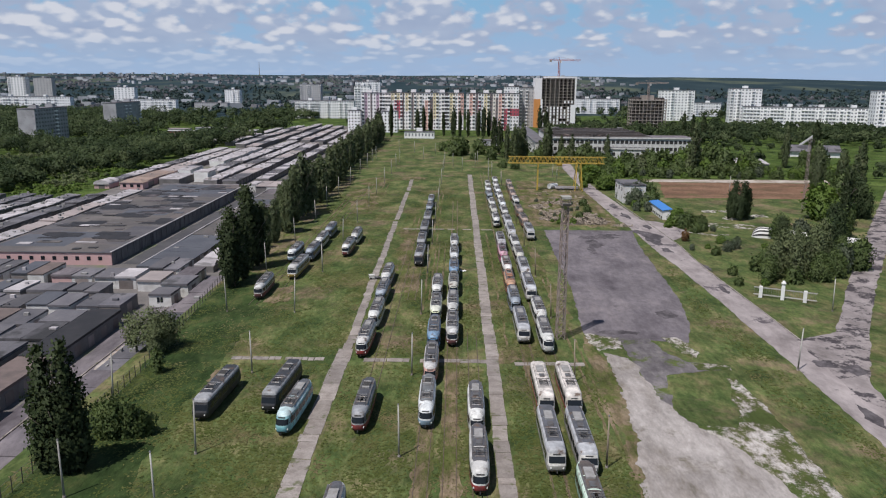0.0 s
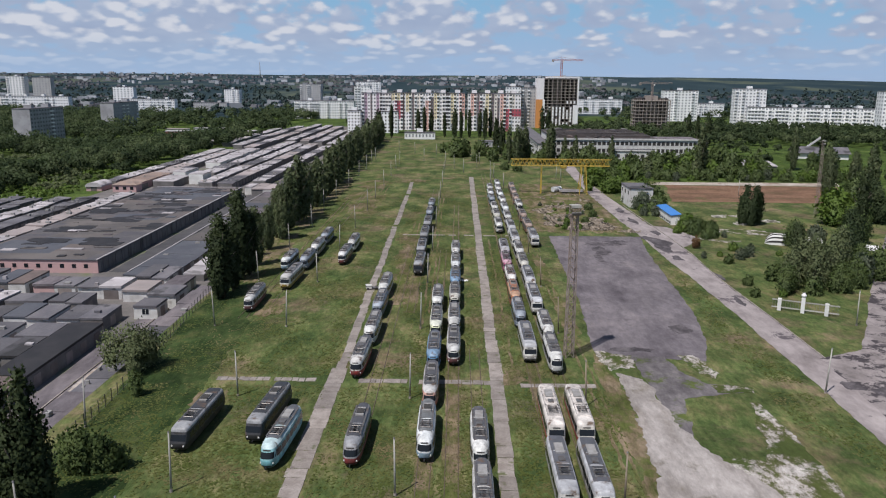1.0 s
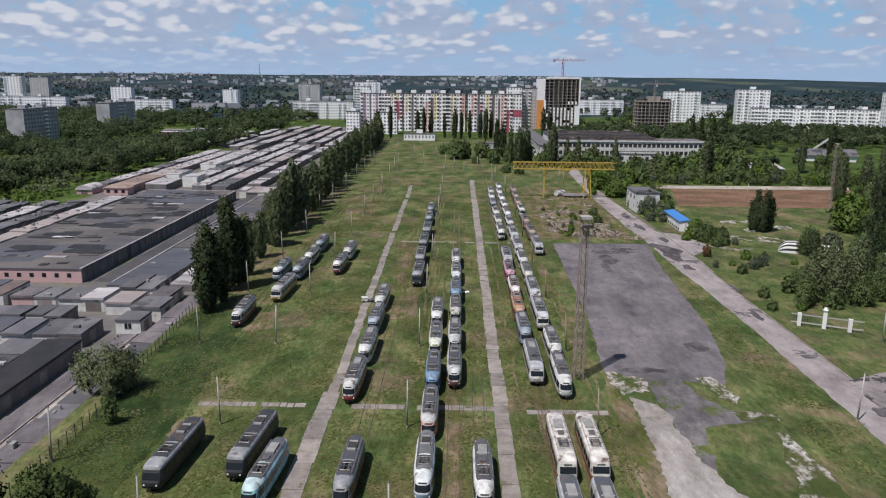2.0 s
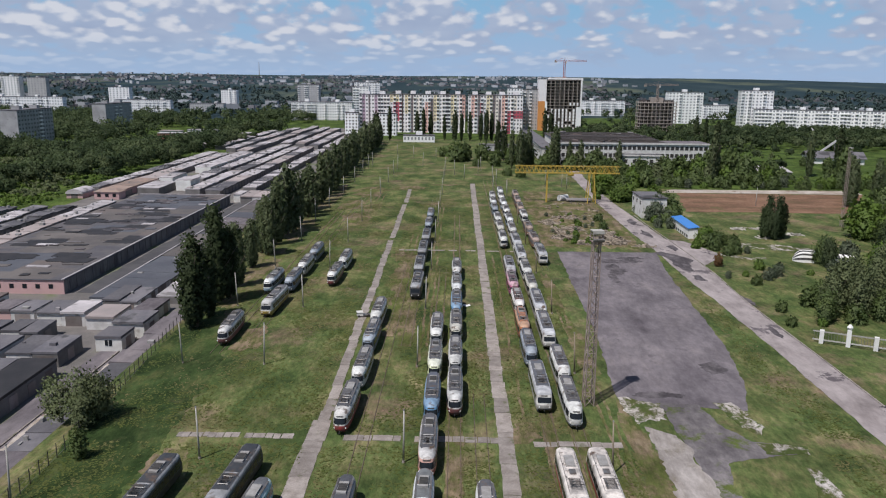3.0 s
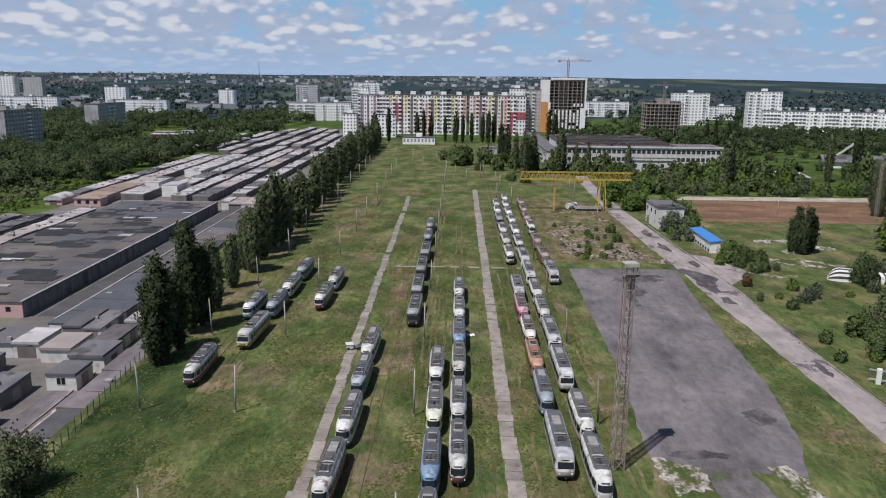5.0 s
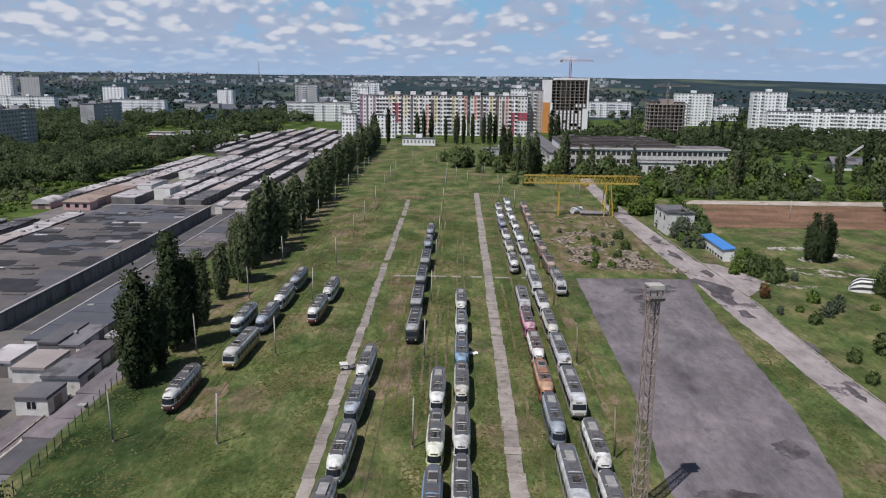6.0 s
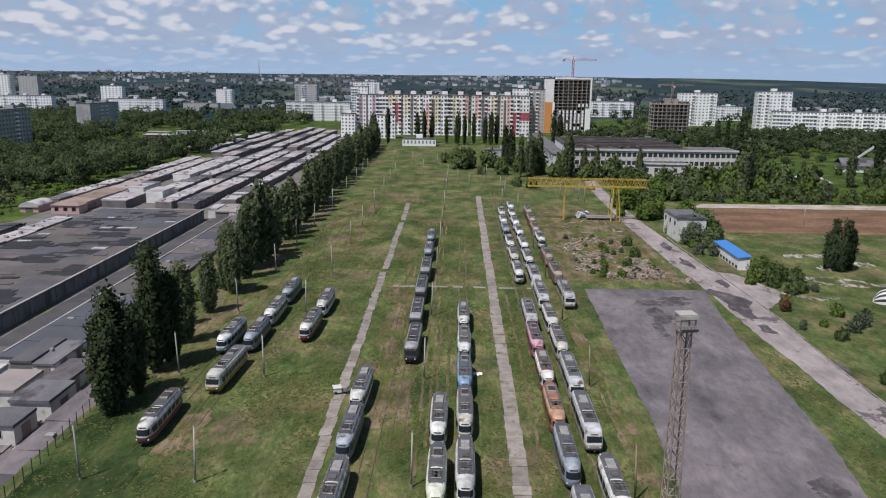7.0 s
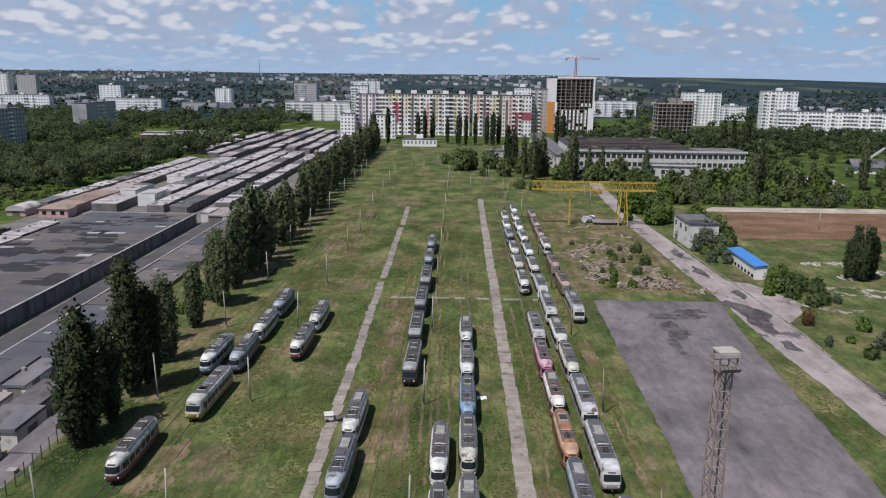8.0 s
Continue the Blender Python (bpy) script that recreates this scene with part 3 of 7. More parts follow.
BARE_SPOTS = [(-34, 342, 6, 16), (-32.5, 284, 5, 10), (-29.5, 305, 3, 10), (-37, 310, 4, 12), (-14.3, 229, 1.6, 7), (-12.6, 206, 2.2, 12), (-11.6, 224, 2, 9), (-9.2, 174, 1.7, 9), (-12, 178, 1.5, 8), (-35.3, 163, 2.2, 7), (-47.5, 262, 3.4, 26), (-46, 216, 3, 20), (-45.5, 188, 2.5, 8), (-48, 330, 4, 34), (-19, 355, 7, 6), (-4, 366, 5, 3), (23.5, 118, 1.6, 22), (22.4, 88, 1.4, 12), (21.5, 160, 1.4, 16), (21, 196, 1.4, 16), (10, 128, 2, 3)]
BARE_SPOTS += [(-33, 118, 3, 4)]
for k, (x, y, a, b) in enumerate(BARE_SPOTS):
    patch("ground", [(x - a, y - b * 0.6), (x - a * 0.2, y - b), (x + a * 0.8, y - b * 0.7), (x + a, y + b * 0.3), (x + a * 0.3, y + b), (x - a * 0.8, y + b * 0.7)], "bare", "worn brownish bare patch in grass", z1=0.012 + 0.0011 * k, seed=130 + k, rough=1.6, step=0.6, category="bare ground")

# Asphalt darkened so its colour carries the shadow beside the hall.
M["lane"] = material("shade_toned_lane", (0.05, 0.048, 0.052), (0.08, 0.076, 0.078), 0.6, 0.15, 0.25, 0.92, third=(0.16, 0.145, 0.138), third_scale=0.1, third_at=(0.58, 0.68))
KB = thing("kerb", "pale concrete kerb along the road", "kerb", kind="structure")
kerb_stone = Shape().box(-0.12, 0.12, 0.01, 2.99, -0.1, 0.16).mesh("kerb_stone", "concrete")
for k in range(52):
    part("kerb_stone", kerb_stone, KB, at=pose(60.75 - 0.3 * smooth(150, 188, 138 + 3 * k) + 1.1 * smooth(188, 215, 138 + 3 * k) - 1.4 * smooth(222, 290, 138 + 3 * k), 138 + 3 * k, 0, 0, 0, 0.4 * math.sin(k)))


# ---- trams ----
def plan_x(w, l, n, y):
    return w * max(0.0, 1 - abs(y / l) ** n) ** (1 / n)


def plan_y(w, l, n, x):
    return l * max(0.0, 1 - abs(x / w) ** n) ** (1 / n)


class TramKind:
    def __init__(self, length, n, levels):
        self.length, self.n = length, n
        self.levels = [(z, w * 0.93, l * length / 14.0) for z, w, l in levels]

    def at(self, z):
        v = self.levels
        for (z0, w0, l0), (z1, w1, l1) in zip(v, v[1:]):
            if z0 <= z <= z1:
                t = (z - z0) / (z1 - z0)
                return w0 + (w1 - w0) * t, l0 + (l1 - l0) * t
        return v[-1][1:]

    def ring(self, z, w, l, count=44):
        pts = []
        for k in range(count):
            a = 2 * math.pi * k / count
            c, s = math.cos(a), math.sin(a)
            e = 2 / self.n
            pts.append((w * math.copysign(abs(c) ** e, c), l * math.copysign(abs(s) ** e, s), z))
        return pts

    def skin(self, z0, z1, cap=False):
        zs = [z for z, *_ in self.levels if z0 < z < z1]
        zs = [z0, *zs, z1]
        rings = [self.ring(z, *self.at(z)) for z in zs]
        s = Shape().grid([r + r[:1] for r in rings])
        if cap:
            s.add(rings[-1], [tuple(range(len(rings[-1])))])
        return s

    def side_pane(self, side, y0, y1, z0, z1, out=0.018):
        rows = []
        for z in (z0, (z0 + z1) / 2, z1):
            w, l = self.at(z)
            rows.append([(side * (plan_x(w, l, self.n, y) + out), y, z) for y in (y0, (y0 + y1) / 2, y1)])
        return Shape().grid(rows if side < 0 else [r[::-1] for r in rows])

    def end_pane(self, end, x0, x1, z0, z1, out=0.02):
        rows = []
        for z in (z0, (z0 + z1) / 2, z1):
            w, l = self.at(z)
            rows.append([(x, end * (plan_y(w, l, self.n, x) + out), z) for x in [x0 + (x1 - x0) * j / 12 for j in range(13)]])
        return Shape().grid(rows if end > 0 else [r[::-1] for r in rows])


ROUND = TramKind(13.0, 4.0, [(0.42, 1.12, 6.75), (0.75, 1.23, 6.95), (1.25, 1.24, 7.0), (1.45, 1.24, 6.95), (2.25, 1.2, 6.62), (2.5, 1.15, 6.45),
                             (2.72, 1.02, 6.25), (2.88, 0.82, 6.0), (2.97, 0.5, 5.6), (3.0, 0.2, 5.1)])
BOXY = TramKind(13.7, 11.0, [(0.42, 1.16, 6.8), (0.7, 1.22, 7.0), (1.2, 1.24, 7.0), (1.4, 1.24, 6.95), (2.35, 1.22, 6.55), (2.7, 1.18, 6.42),
                             (2.88, 1.05, 6.3), (2.98, 0.85, 6.1), (3.02, 0.4, 5.6)])


def pantograph_frame():
    s = Shape()
    for x in (-0.5, 0.5):
        s.tube((x, -0.8, 0.0), (x, 0.8, 0.0), 0.045, n=4)
    for y in (-0.8, 0.8):
        s.tube((-0.55, y, 0), (0.55, y, 0), 0.045, n=4)
    return s


def pantograph_arm(x, way):
    return Shape().tube((x, -0.75 * way, 0.02), (x * 0.8, 0.55 * way, 0.3), 0.035, n=4)


def collector_bar(y):
    return Shape().tube((-0.78, y, 0.34), (0.78, y, 0.34), 0.045, n=4)


PARTS = {}


def shared(key, make):
    if key not in PARTS:
        PARTS[key] = make()
    return PARTS[key]


def tram(scheme, kind, upper, lower, roof, mat_roof, label, boxes=2, gutted=False):
    """One tram standing at the origin, its front to -y."""
    T = thing("tram", label, "tram", "parked trams")
    k = "b" if kind is BOXY else "r"
    split = 1.3 if k == "r" else 1.2
    part("skirt", kind.skin(0.42, split).mesh("skirt", lower, smooth=True), T)
    part("body", kind.skin(split, 2.5).mesh("body", upper, smooth=True), T)
    top = kind.levels[-1][0]
    part("roof", kind.skin(2.5, top, True).mesh("roof", roof, smooth=True), T)
    glass = "dusty_glass" if gutted else "glass"
    half = kind.length / 2
    # grey mats inset between the edge mouldings of the roof, with painted bands between
    def roof_mat(a, b):
        s = kind.skin(2.84 if k == "r" else 2.93, top, True)
        s.v = [(x * 1.01, min(b, max(a, y)), z + 0.035) for x, y, z in s.v]
        return s.mesh("roof_mat", mat_roof)
    for a, b in ((-0.62, -0.14), (-0.09, 0.3), (0.34, 0.9)):
        part("roof_mat", shared((k, "mat", mat_roof, a), lambda: roof_mat(a * half, b * half)), T)
    for x in (-0.78, 0.78):
        part("roof_walkway", shared((k, "walk", x), lambda: Shape().box(x - 0.1, x + 0.1, -half * 0.55, half * 0.72, top - 0.1, top - 0.02).mesh("roof_walkway", "steel")), T)
    if boxes == 1:
        def bank():
            edge = [(half * 0.26 + 0.1 * i, top + (0.3 if i % 4 in (1, 2) else 0.23)) for i in range(14)]
            return Shape().grid([[(-0.46, y, top + 0.19) for y, z in edge], [(-0.46, y, z) for y, z in edge], [(0.46, y, z) for y, z in edge], [(0.46, y, top + 0.19) for y, z in edge]]).mesh("resistor_bank", "black")
        part("resistor_bank", shared((k, "res"), bank), T)
    part("equipment_box", shared((k, "ebox", mat_roof), lambda: Shape().box(-0.5, 0.5, half * 0.2, half * 0.55, top, top + 0.2).mesh("equipment_box", "weathered_box")), T)
    if boxes > 1:
        part("hatch", shared((k, "hatch"), lambda: Shape().box(-0.36, 0.36, half * -0.05, half * 0.1, top, top + 0.16).mesh("hatch", "steel")), T)
    pan = part("pantograph", shared("panto", lambda: pantograph_frame().mesh("pantograph", "steel")), T, at=pose(0, -half * 0.36, top + 0.06))
    for x in (-0.5, 0.5):
        for way in (-1, 1):
            part("arm", shared(("panto_arm", x, way), lambda: pantograph_arm(x, way).mesh("arm", "steel")), pan)
    for y in (-0.55, 0.55):
        part("collector", shared(("panto_bar", y), lambda: collector_bar(y).mesh("collector", "black")), pan)
    part("pantograph_base", shared((k, "pb"), lambda: Shape().box(-0.6, 0.6, -half * 0.5, -half * 0.2, top - 0.06, top + 0.035).mesh("pantograph_base", "steel")), T)
    # glazing
    part("windscreen", shared((k, "ws", glass), lambda: kind.end_pane(-1, -0.92, 0.92, 1.5, 2.2).mesh("windscreen", glass, smooth=True)), T)
    part("rear_window", shared((k, "rw", glass), lambda: kind.end_pane(1, -0.75, 0.75, 1.5, 2.2).mesh("rear_window", glass, smooth=True)), T)
    n_win = 7 if k == "r" else 8
    pitch = kind.length * 0.84 / n_win
    for side in (-1, 1):
        for i in range(n_win):
            y0 = -kind.length * 0.42 + i * pitch
            part("side_window", shared((k, "sw", side, i, glass), lambda: kind.side_pane(side, y0 + 0.09, y0 + pitch - 0.09, 1.42, 2.2).mesh("side_window", glass)), T)
    for i in range(3):
        y0 = (-kind.length * 0.42, -0.65, kind.length * 0.32)[i]
        part("door", shared((k, "door", i), lambda: kind.side_pane(-1, y0, y0 + 1.25, 0.5, 2.3, 0.012).mesh("door", "steel")), T)
    part("number_board", shared((k, "nb"), lambda: kind.end_pane(-1, -0.45, 0.45, 2.32, 2.46).mesh("number_board", "black")), T)
    for x in (-0.7, 0.7):
        part("headlight", shared((k, "hl", x), lambda: Shape().tube((x, -plan_y(*kind.at(0.95), kind.n, x) - 0.04, 0.95), (x, -plan_y(*kind.at(0.95), kind.n, x) + 0.1, 0.95), 0.11, n=8).mesh("headlight", "white_wall")), T)
    part("bumper", shared((k, "bump"), lambda: kind.end_pane(-1, -0.9, 0.9, 0.5, 0.68, 0.05).mesh("bumper", "black")), T)
    for y in (-half * 0.5, half * 0.5):
        def bogie():
            s = Shape().box(-1.0, 1.0, -1.2, 1.2, 0.22, 0.6)
            for yy in (-0.95, 0.95):
                for x in (-0.76, 0.76):
                    s.tube((x - 0.06, yy, 0.34), (x + 0.06, yy, 0.34), 0.34, n=10)
            return s.mesh("bogie", "black")
        part("bogie", shared("bogie", bogie), T, at=pose(0, y, 0.07))
    for e in (-1, 1):
        part("coupler", shared((k, "cp", e), lambda: Shape().tube((0, e * (half + 0.45), 0.55), (0, e * (half - 0.4), 0.55), 0.07).mesh("coupler", "black")), T)
    return T


W, GREY, RED = (0.74, 0.73, 0.69), (0.24, 0.24, 0.25), (0.3, 0.045, 0.045)
SCHEMES = {"white_red": (ROUND, W, RED, (0.643, 0.620, 0.585), (0.148, 0.144, 0.155), "weathered white and red tram on grass-grown track"),
    "white": (ROUND, W, (0.585, 0.573, 0.538), (0.655, 0.643, 0.608), (0.161, 0.157, 0.169), "dirty white tram with grey roof panels"),
    "pale": (ROUND, (0.655, 0.632, 0.538), (0.420, 0.380, 0.300), (0.608, 0.585, 0.515), (0.174, 0.168, 0.177), "faded cream tram parked in a coupled line"),
    "lime": (ROUND, (0.725, 0.749, 0.491), (0.550, 0.580, 0.250), (0.679, 0.679, 0.562), (0.161, 0.161, 0.173), "white tram with lime green sides"),
    "blue": (ROUND, (0.120, 0.270, 0.450), (0.100, 0.220, 0.400), (0.220, 0.330, 0.460), (0.148, 0.161, 0.197), "blue tram with weathered blue-grey roof"),
    "blue_grey": (ROUND, (0.240, 0.280, 0.330), (0.180, 0.210, 0.260), (0.330, 0.360, 0.400), (0.134, 0.148, 0.183), "slate blue tram with faded paint"),
    "white_blue": (ROUND, (0.749, 0.760, 0.749), (0.300, 0.420, 0.520), (0.725, 0.737, 0.725), (0.253, 0.259, 0.259), "white tram with pale blue front"),
    "turquoise": (ROUND, (0.320, 0.580, 0.600), (0.220, 0.500, 0.550), (0.562, 0.702, 0.702), (0.161, 0.165, 0.177), "turquoise tram standing in the grass")}
SCHEMES.update({"dark_red": (ROUND, (0.643, 0.608, 0.573), (0.170, 0.050, 0.050), (0.643, 0.632, 0.608), (0.148, 0.144, 0.155), "white tram with dark maroon skirt"),
    "grey_red": (ROUND, (0.300, 0.290, 0.290), (0.280, 0.050, 0.050), (0.300, 0.300, 0.310), (0.114, 0.114, 0.127), "grey tram with dull red front"),
    "orange": (ROUND, (0.420, 0.170, 0.080), (0.360, 0.120, 0.065), (0.500, 0.300, 0.190), (0.340, 0.150, 0.085), "faded orange tram with rust on its roof"),
    "salmon": (ROUND, (0.560, 0.330, 0.270), (0.450, 0.140, 0.100), (0.632, 0.608, 0.585), (0.155, 0.151, 0.163), "tram with faded red-orange sides"),
    "red_patch": (ROUND, (0.702, 0.643, 0.585), (0.420, 0.130, 0.100), (0.679, 0.643, 0.608), (0.201, 0.101, 0.085), "white and red tram with rusty roof panel"),
    "pink": (ROUND, (0.500, 0.140, 0.250), (0.420, 0.100, 0.200), (0.540, 0.330, 0.380), (0.168, 0.094, 0.120), "magenta pink tram with dusty roof"),
    "green": (ROUND, (0.526, 0.725, 0.550), (0.360, 0.520, 0.400), (0.643, 0.772, 0.655), (0.201, 0.161, 0.141), "mint green tram with brown roof gear")})
SCHEMES.update({"dark": (BOXY, (0.040, 0.040, 0.045), (0.030, 0.028, 0.030), (0.300, 0.300, 0.305), (0.067, 0.071, 0.081), "dark grey boxy tram with pale roof edge"),
    "box_white": (BOXY, (0.667, 0.643, 0.597), (0.440, 0.420, 0.390), (0.491, 0.491, 0.503), (0.168, 0.171, 0.191), "boxy off-white tram with grey roof"),
    "box_red": (BOXY, (0.679, 0.632, 0.562), (0.400, 0.090, 0.060), (0.702, 0.643, 0.585), (0.608, 0.550, 0.503), "boxy cream tram with rusty red sides"),
    "box_yellow": (BOXY, (0.608, 0.597, 0.562), (0.450, 0.310, 0.070), (0.585, 0.573, 0.550), (0.201, 0.201, 0.219), "boxy white tram with yellow lower panels"),
    "box_pink": (BOXY, (0.470, 0.400, 0.420), (0.380, 0.220, 0.270), (0.526, 0.515, 0.526), (0.174, 0.168, 0.183), "boxy grey tram with pinkish sides"),
    "derelict": (ROUND, (0.340, 0.230, 0.170), (0.270, 0.130, 0.080), (0.400, 0.300, 0.250), (0.134, 0.087, 0.070), "gutted rusty tram shell without glass")})
LINES = [("dark", -31.95, 115.7, -3), ("dark", -23.5, 118.3, -4), ("turquoise", -20.3, 111.0, -4), ("grey_red", -11.2, 111.9, -1), ("white", -11.3, 83.3, 0),
    ("white_blue", -2.85, 113.5, 0), ("white_red", 3.7, 97.6, 0), ("white", 3.65, 111.4, 0),
    ("box_white", 12.5, 103.1, 0), ("box_red", 13.1, 118.7, 0), ("box_white", 16.1, 102.8, 0), ("box_red", 16.8, 118.9, 0), ("green", 15.2, 88.6, 0),
    ("white_red", -14.1, 138.9, -1.5), ("white", -13.8, 153.1, -1), ("blue_grey", -14.0, 167.8, -1), ("white", -14.2, 181.1, -1),
    ("salmon", -2.8, 127.8, 0), ("blue", -2.8, 141.9, 0), ("lime", -2.85, 156.7, 0), ("white", -3.0, 171.6, 0),
    ("dark_red", 0.3, 144.6, 0), ("white", 0.3, 158.7, 0), ("pale", 0.35, 174.1, 0), ("blue", 0.4, 187.0, 0), ("white_blue", 0.4, 201.1, 0), ("white", 0.35, 215.7, 0),
    ("dark", -8.0, 201.6, -1), ("dark", -8.3, 217.5, 0)]
LINES += [("dark", -8.3, 235.0, 0), ("dark", -8.1, 252.0, 0), ("blue_grey", -8.2, 270.8, 0), ("blue_grey", -8.2, 288.0, 0),
    ("dark_red", -39.2, 171.2, 1), ("box_yellow", -35.4, 188.3, -2), ("white_blue", -39.2, 203.5, -1), ("blue_grey", -35.1, 204.3, 0), ("white", -35.1, 217.9, 0), ("blue_grey", -35.0, 231.9, 0),
    ("dark_red", -26.9, 210.1, -1), ("white", -26.6, 224.0, 0),
    ("box_white", 12.5, 147.3, 0), ("blue_grey", 12.3, 163.0, 0), ("orange", 12.3, 175.9, 0), ("red_patch", 12.5, 189.7, 0), ("pink", 12.4, 203.3, 0), ("box_pink", 12.7, 218.2, 0),
    ("white", 13.0, 250.8, 0), ("pale", 13.1, 266.7, 0), ("white", 13.1, 282.0, 0), ("blue_grey", 13.0, 300.9, 0), ("white_blue", 13.1, 314.5, 0), ("white", 13.4, 328.8, 0),
    ("white", 16.1, 141.6, 0), ("white", 16.4, 154.9, 0), ("box_white", 16.1, 172.7, 0), ("box_white", 16.3, 188.1, 0), ("pale", 16.3, 202.4, 0)]
LINES += [("white", 16.3, 215.7, 0),
    ("box_white", 16.3, 231.7, 0), ("box_white", 16.3, 246.7, 0), ("white", 16.4, 263.9, 0), ("white_blue", 16.6, 280.2, 0), ("white", 16.7, 297.0, 0), ("white_blue", 16.6, 312.0, 0), ("white", 16.6, 327.0, 0), ("white_blue", 17.0, 341.7, 0),
    ("box_white", 21.6, 233.3, 0), ("derelict", 21.5, 250.0, 1), ("derelict", 21.4, 267.3, 1), ("white", 21.8, 287.9, 0), ("derelict", 21.8, 302.5, -1), ("derelict", 22.0, 317.5, 0), ("derelict", 22.3, 333.0, 0)]
MODELS = {}
for scheme, x, rear, turn in LINES:
    kind, up_c, low_c, roof_c, mat_c, words = SCHEMES[scheme]
    m = pose(x, rear - kind.length / 2, 0.12, 0, 0, turn)
    if scheme in MODELS:
        copy_thing(MODELS[scheme], m)
    else:
        MODELS[scheme] = tram(scheme, kind, paint(scheme + "_upper", up_c), paint(scheme + "_lower", low_c), paint(scheme + "_roof", roof_c, 0.35),
                              paint(scheme + "_mat", mat_c if max(mat_c) > 0.3 else tuple(v * 0.62 for v in mat_c), 0.6), words, boxes=1 + len(scheme) % 2, gutted=scheme == "derelict")
        MODELS[scheme].matrix_basis = m

# small tow truck on the slab path
van = thing("service_trolley", "small derelict white service trolley on the slabs", "trolley", at=pose(-18.0, 176.3, 0.06, 0, 0, -75) @ Matrix.Diagonal((0.7, 0.7, 0.62, 1)))
part("cab", Shape().outline([(-0.9, -0.8), (0.9, -0.8), (0.9, 0.8), (-0.9, 0.8)], 0.4, 1.5).box(-1.0, 1.0, -0.9, 0.9, 1.5, 1.58).mesh("cab", "hut_wall"), van)
part("window", Shape().box(-0.7, 0.7, -0.84, -0.78, 0.95, 1.4).mesh("window", "glass"), van)
part("platform", Shape().box(-0.9, 0.9, 0.8, 3.0, 0.45, 0.6).mesh("platform", "steel"), van)
for x in (-0.85, 0.85):
    for y in (-0.4, 2.3):
        part("wheel", shared("small_wheel", lambda: Shape().tube((-0.1, 0, 0), (0.1, 0, 0), 0.38, n=10).mesh("wheel", "black")), van, at=pose(x, y, 0.38))


SH = thing("plastic_sheet", "crumpled white plastic sheet on the grass", "sheet", at=pose(2.5, 184.7, 0.03))
part("sheet", Shape().grid([[(0.35 * i - 0.7, 0.3 * j - 0.6, 0.05 + 0.09 * math.sin(2.3 * i + 1.7 * j)) for i in range(5)] for j in range(5)]).mesh("sheet", "white_wall"), SH)


# ---- poles ----
def catenary_pole(h, mat, lean_x, lean_y, lamp=False, words="weathered concrete overhead-line pole in grass"):
    P = thing("pole", words, "pole", "overhead-line poles")
    part("shaft", Shape().tube((0, 0, -0.3), (lean_x, lean_y, h), 0.13, 0.08, 8).mesh("shaft", mat, smooth=True), P)
    part("footing", Shape().tube((0, 0, -0.2), (0, 0, 0.3), 0.2, 0.17, 8).mesh("footing", "concrete"), P)
    part("cap", Shape().tube((lean_x, lean_y, h), (lean_x, lean_y, h + 0.12), 0.13, 0.05, 8).mesh("cap", "steel"), P)
    if lamp:
        part("lamp_arm", Shape().tube((lean_x, lean_y, h - 0.2), (lean_x - 0.4, lean_y + 1.2, h + 0.3), 0.05, n=5).mesh("lamp_arm", "steel"), P)
    return P


poles = [catenary_pole(6.7, "pole", 0.1, 0.05), catenary_pole(6.9, "pole", -0.25, 0.1), catenary_pole(6.6, "pole_wood", 0.3, 0.0, words="leaning brown pole in grass")]
spots = []
for i, y in enumerate((62.5, 93.5, 119.4, 150.6, 182, 214.2, 245.6, 277, 303, 337, 371, 400, 424)):
    spots += [(-30.0, y if i else 81, i % 2), (-5.7, y, 0)]
    if 0 < i < 8 or i == 9:
        spots.append((18.4 + 0.15 * i, y - 1.8, 2))
    if i > 2:
        spots.append((-43.0 - (1.8 if i > 6 else 0), y, 1))
spots += [(-40.7, 83.3, 0), (-46.6, 108.7, 1), (54.2, 123.6, 1), (74.6, 155.6, 0), (97.1, 193.7, 0), (19.4, 330, 1), (14.6, 345, 0), (17, 369, 0), (15.9, 379, 1),
          (10.3, 411, 0), (11.9, 420, 1), (3.4, 387, 0), (-1.1, 402, 1), (38.2, 367, 0), (44.6, 363, 1), (45.8, 356, 0), (61.5, 366, 1), (110, 318, 0), (-44.4, 440, 1),
          (-18, 440, 1), (-12, 470, 0), (-25, 480, 1), (0, 500, 1), (-36, 500, 0), (20, 455, 0)]
used = set()
for x, y, k in spots:
    m = pose(x, y, 0, 0, 0, (x * 37 + y * 11) % 360)
    if k in used:
        copy_thing(poles[k], m)
    else:
        used.add(k)
        poles[k].matrix_basis = m

# ---- floodlight tower ----
LT = thing("floodlight_tower", "rusted steel lattice floodlight tower with top platform", "tower", at=pose(19.0, 137.1, 0, 0, 0, 8))
TH, TW0, TW1, TP = 23.4, 0.66, 0.48, 0.7


def tw(z):
    return TW0 + (TW1 - TW0) * z / TH


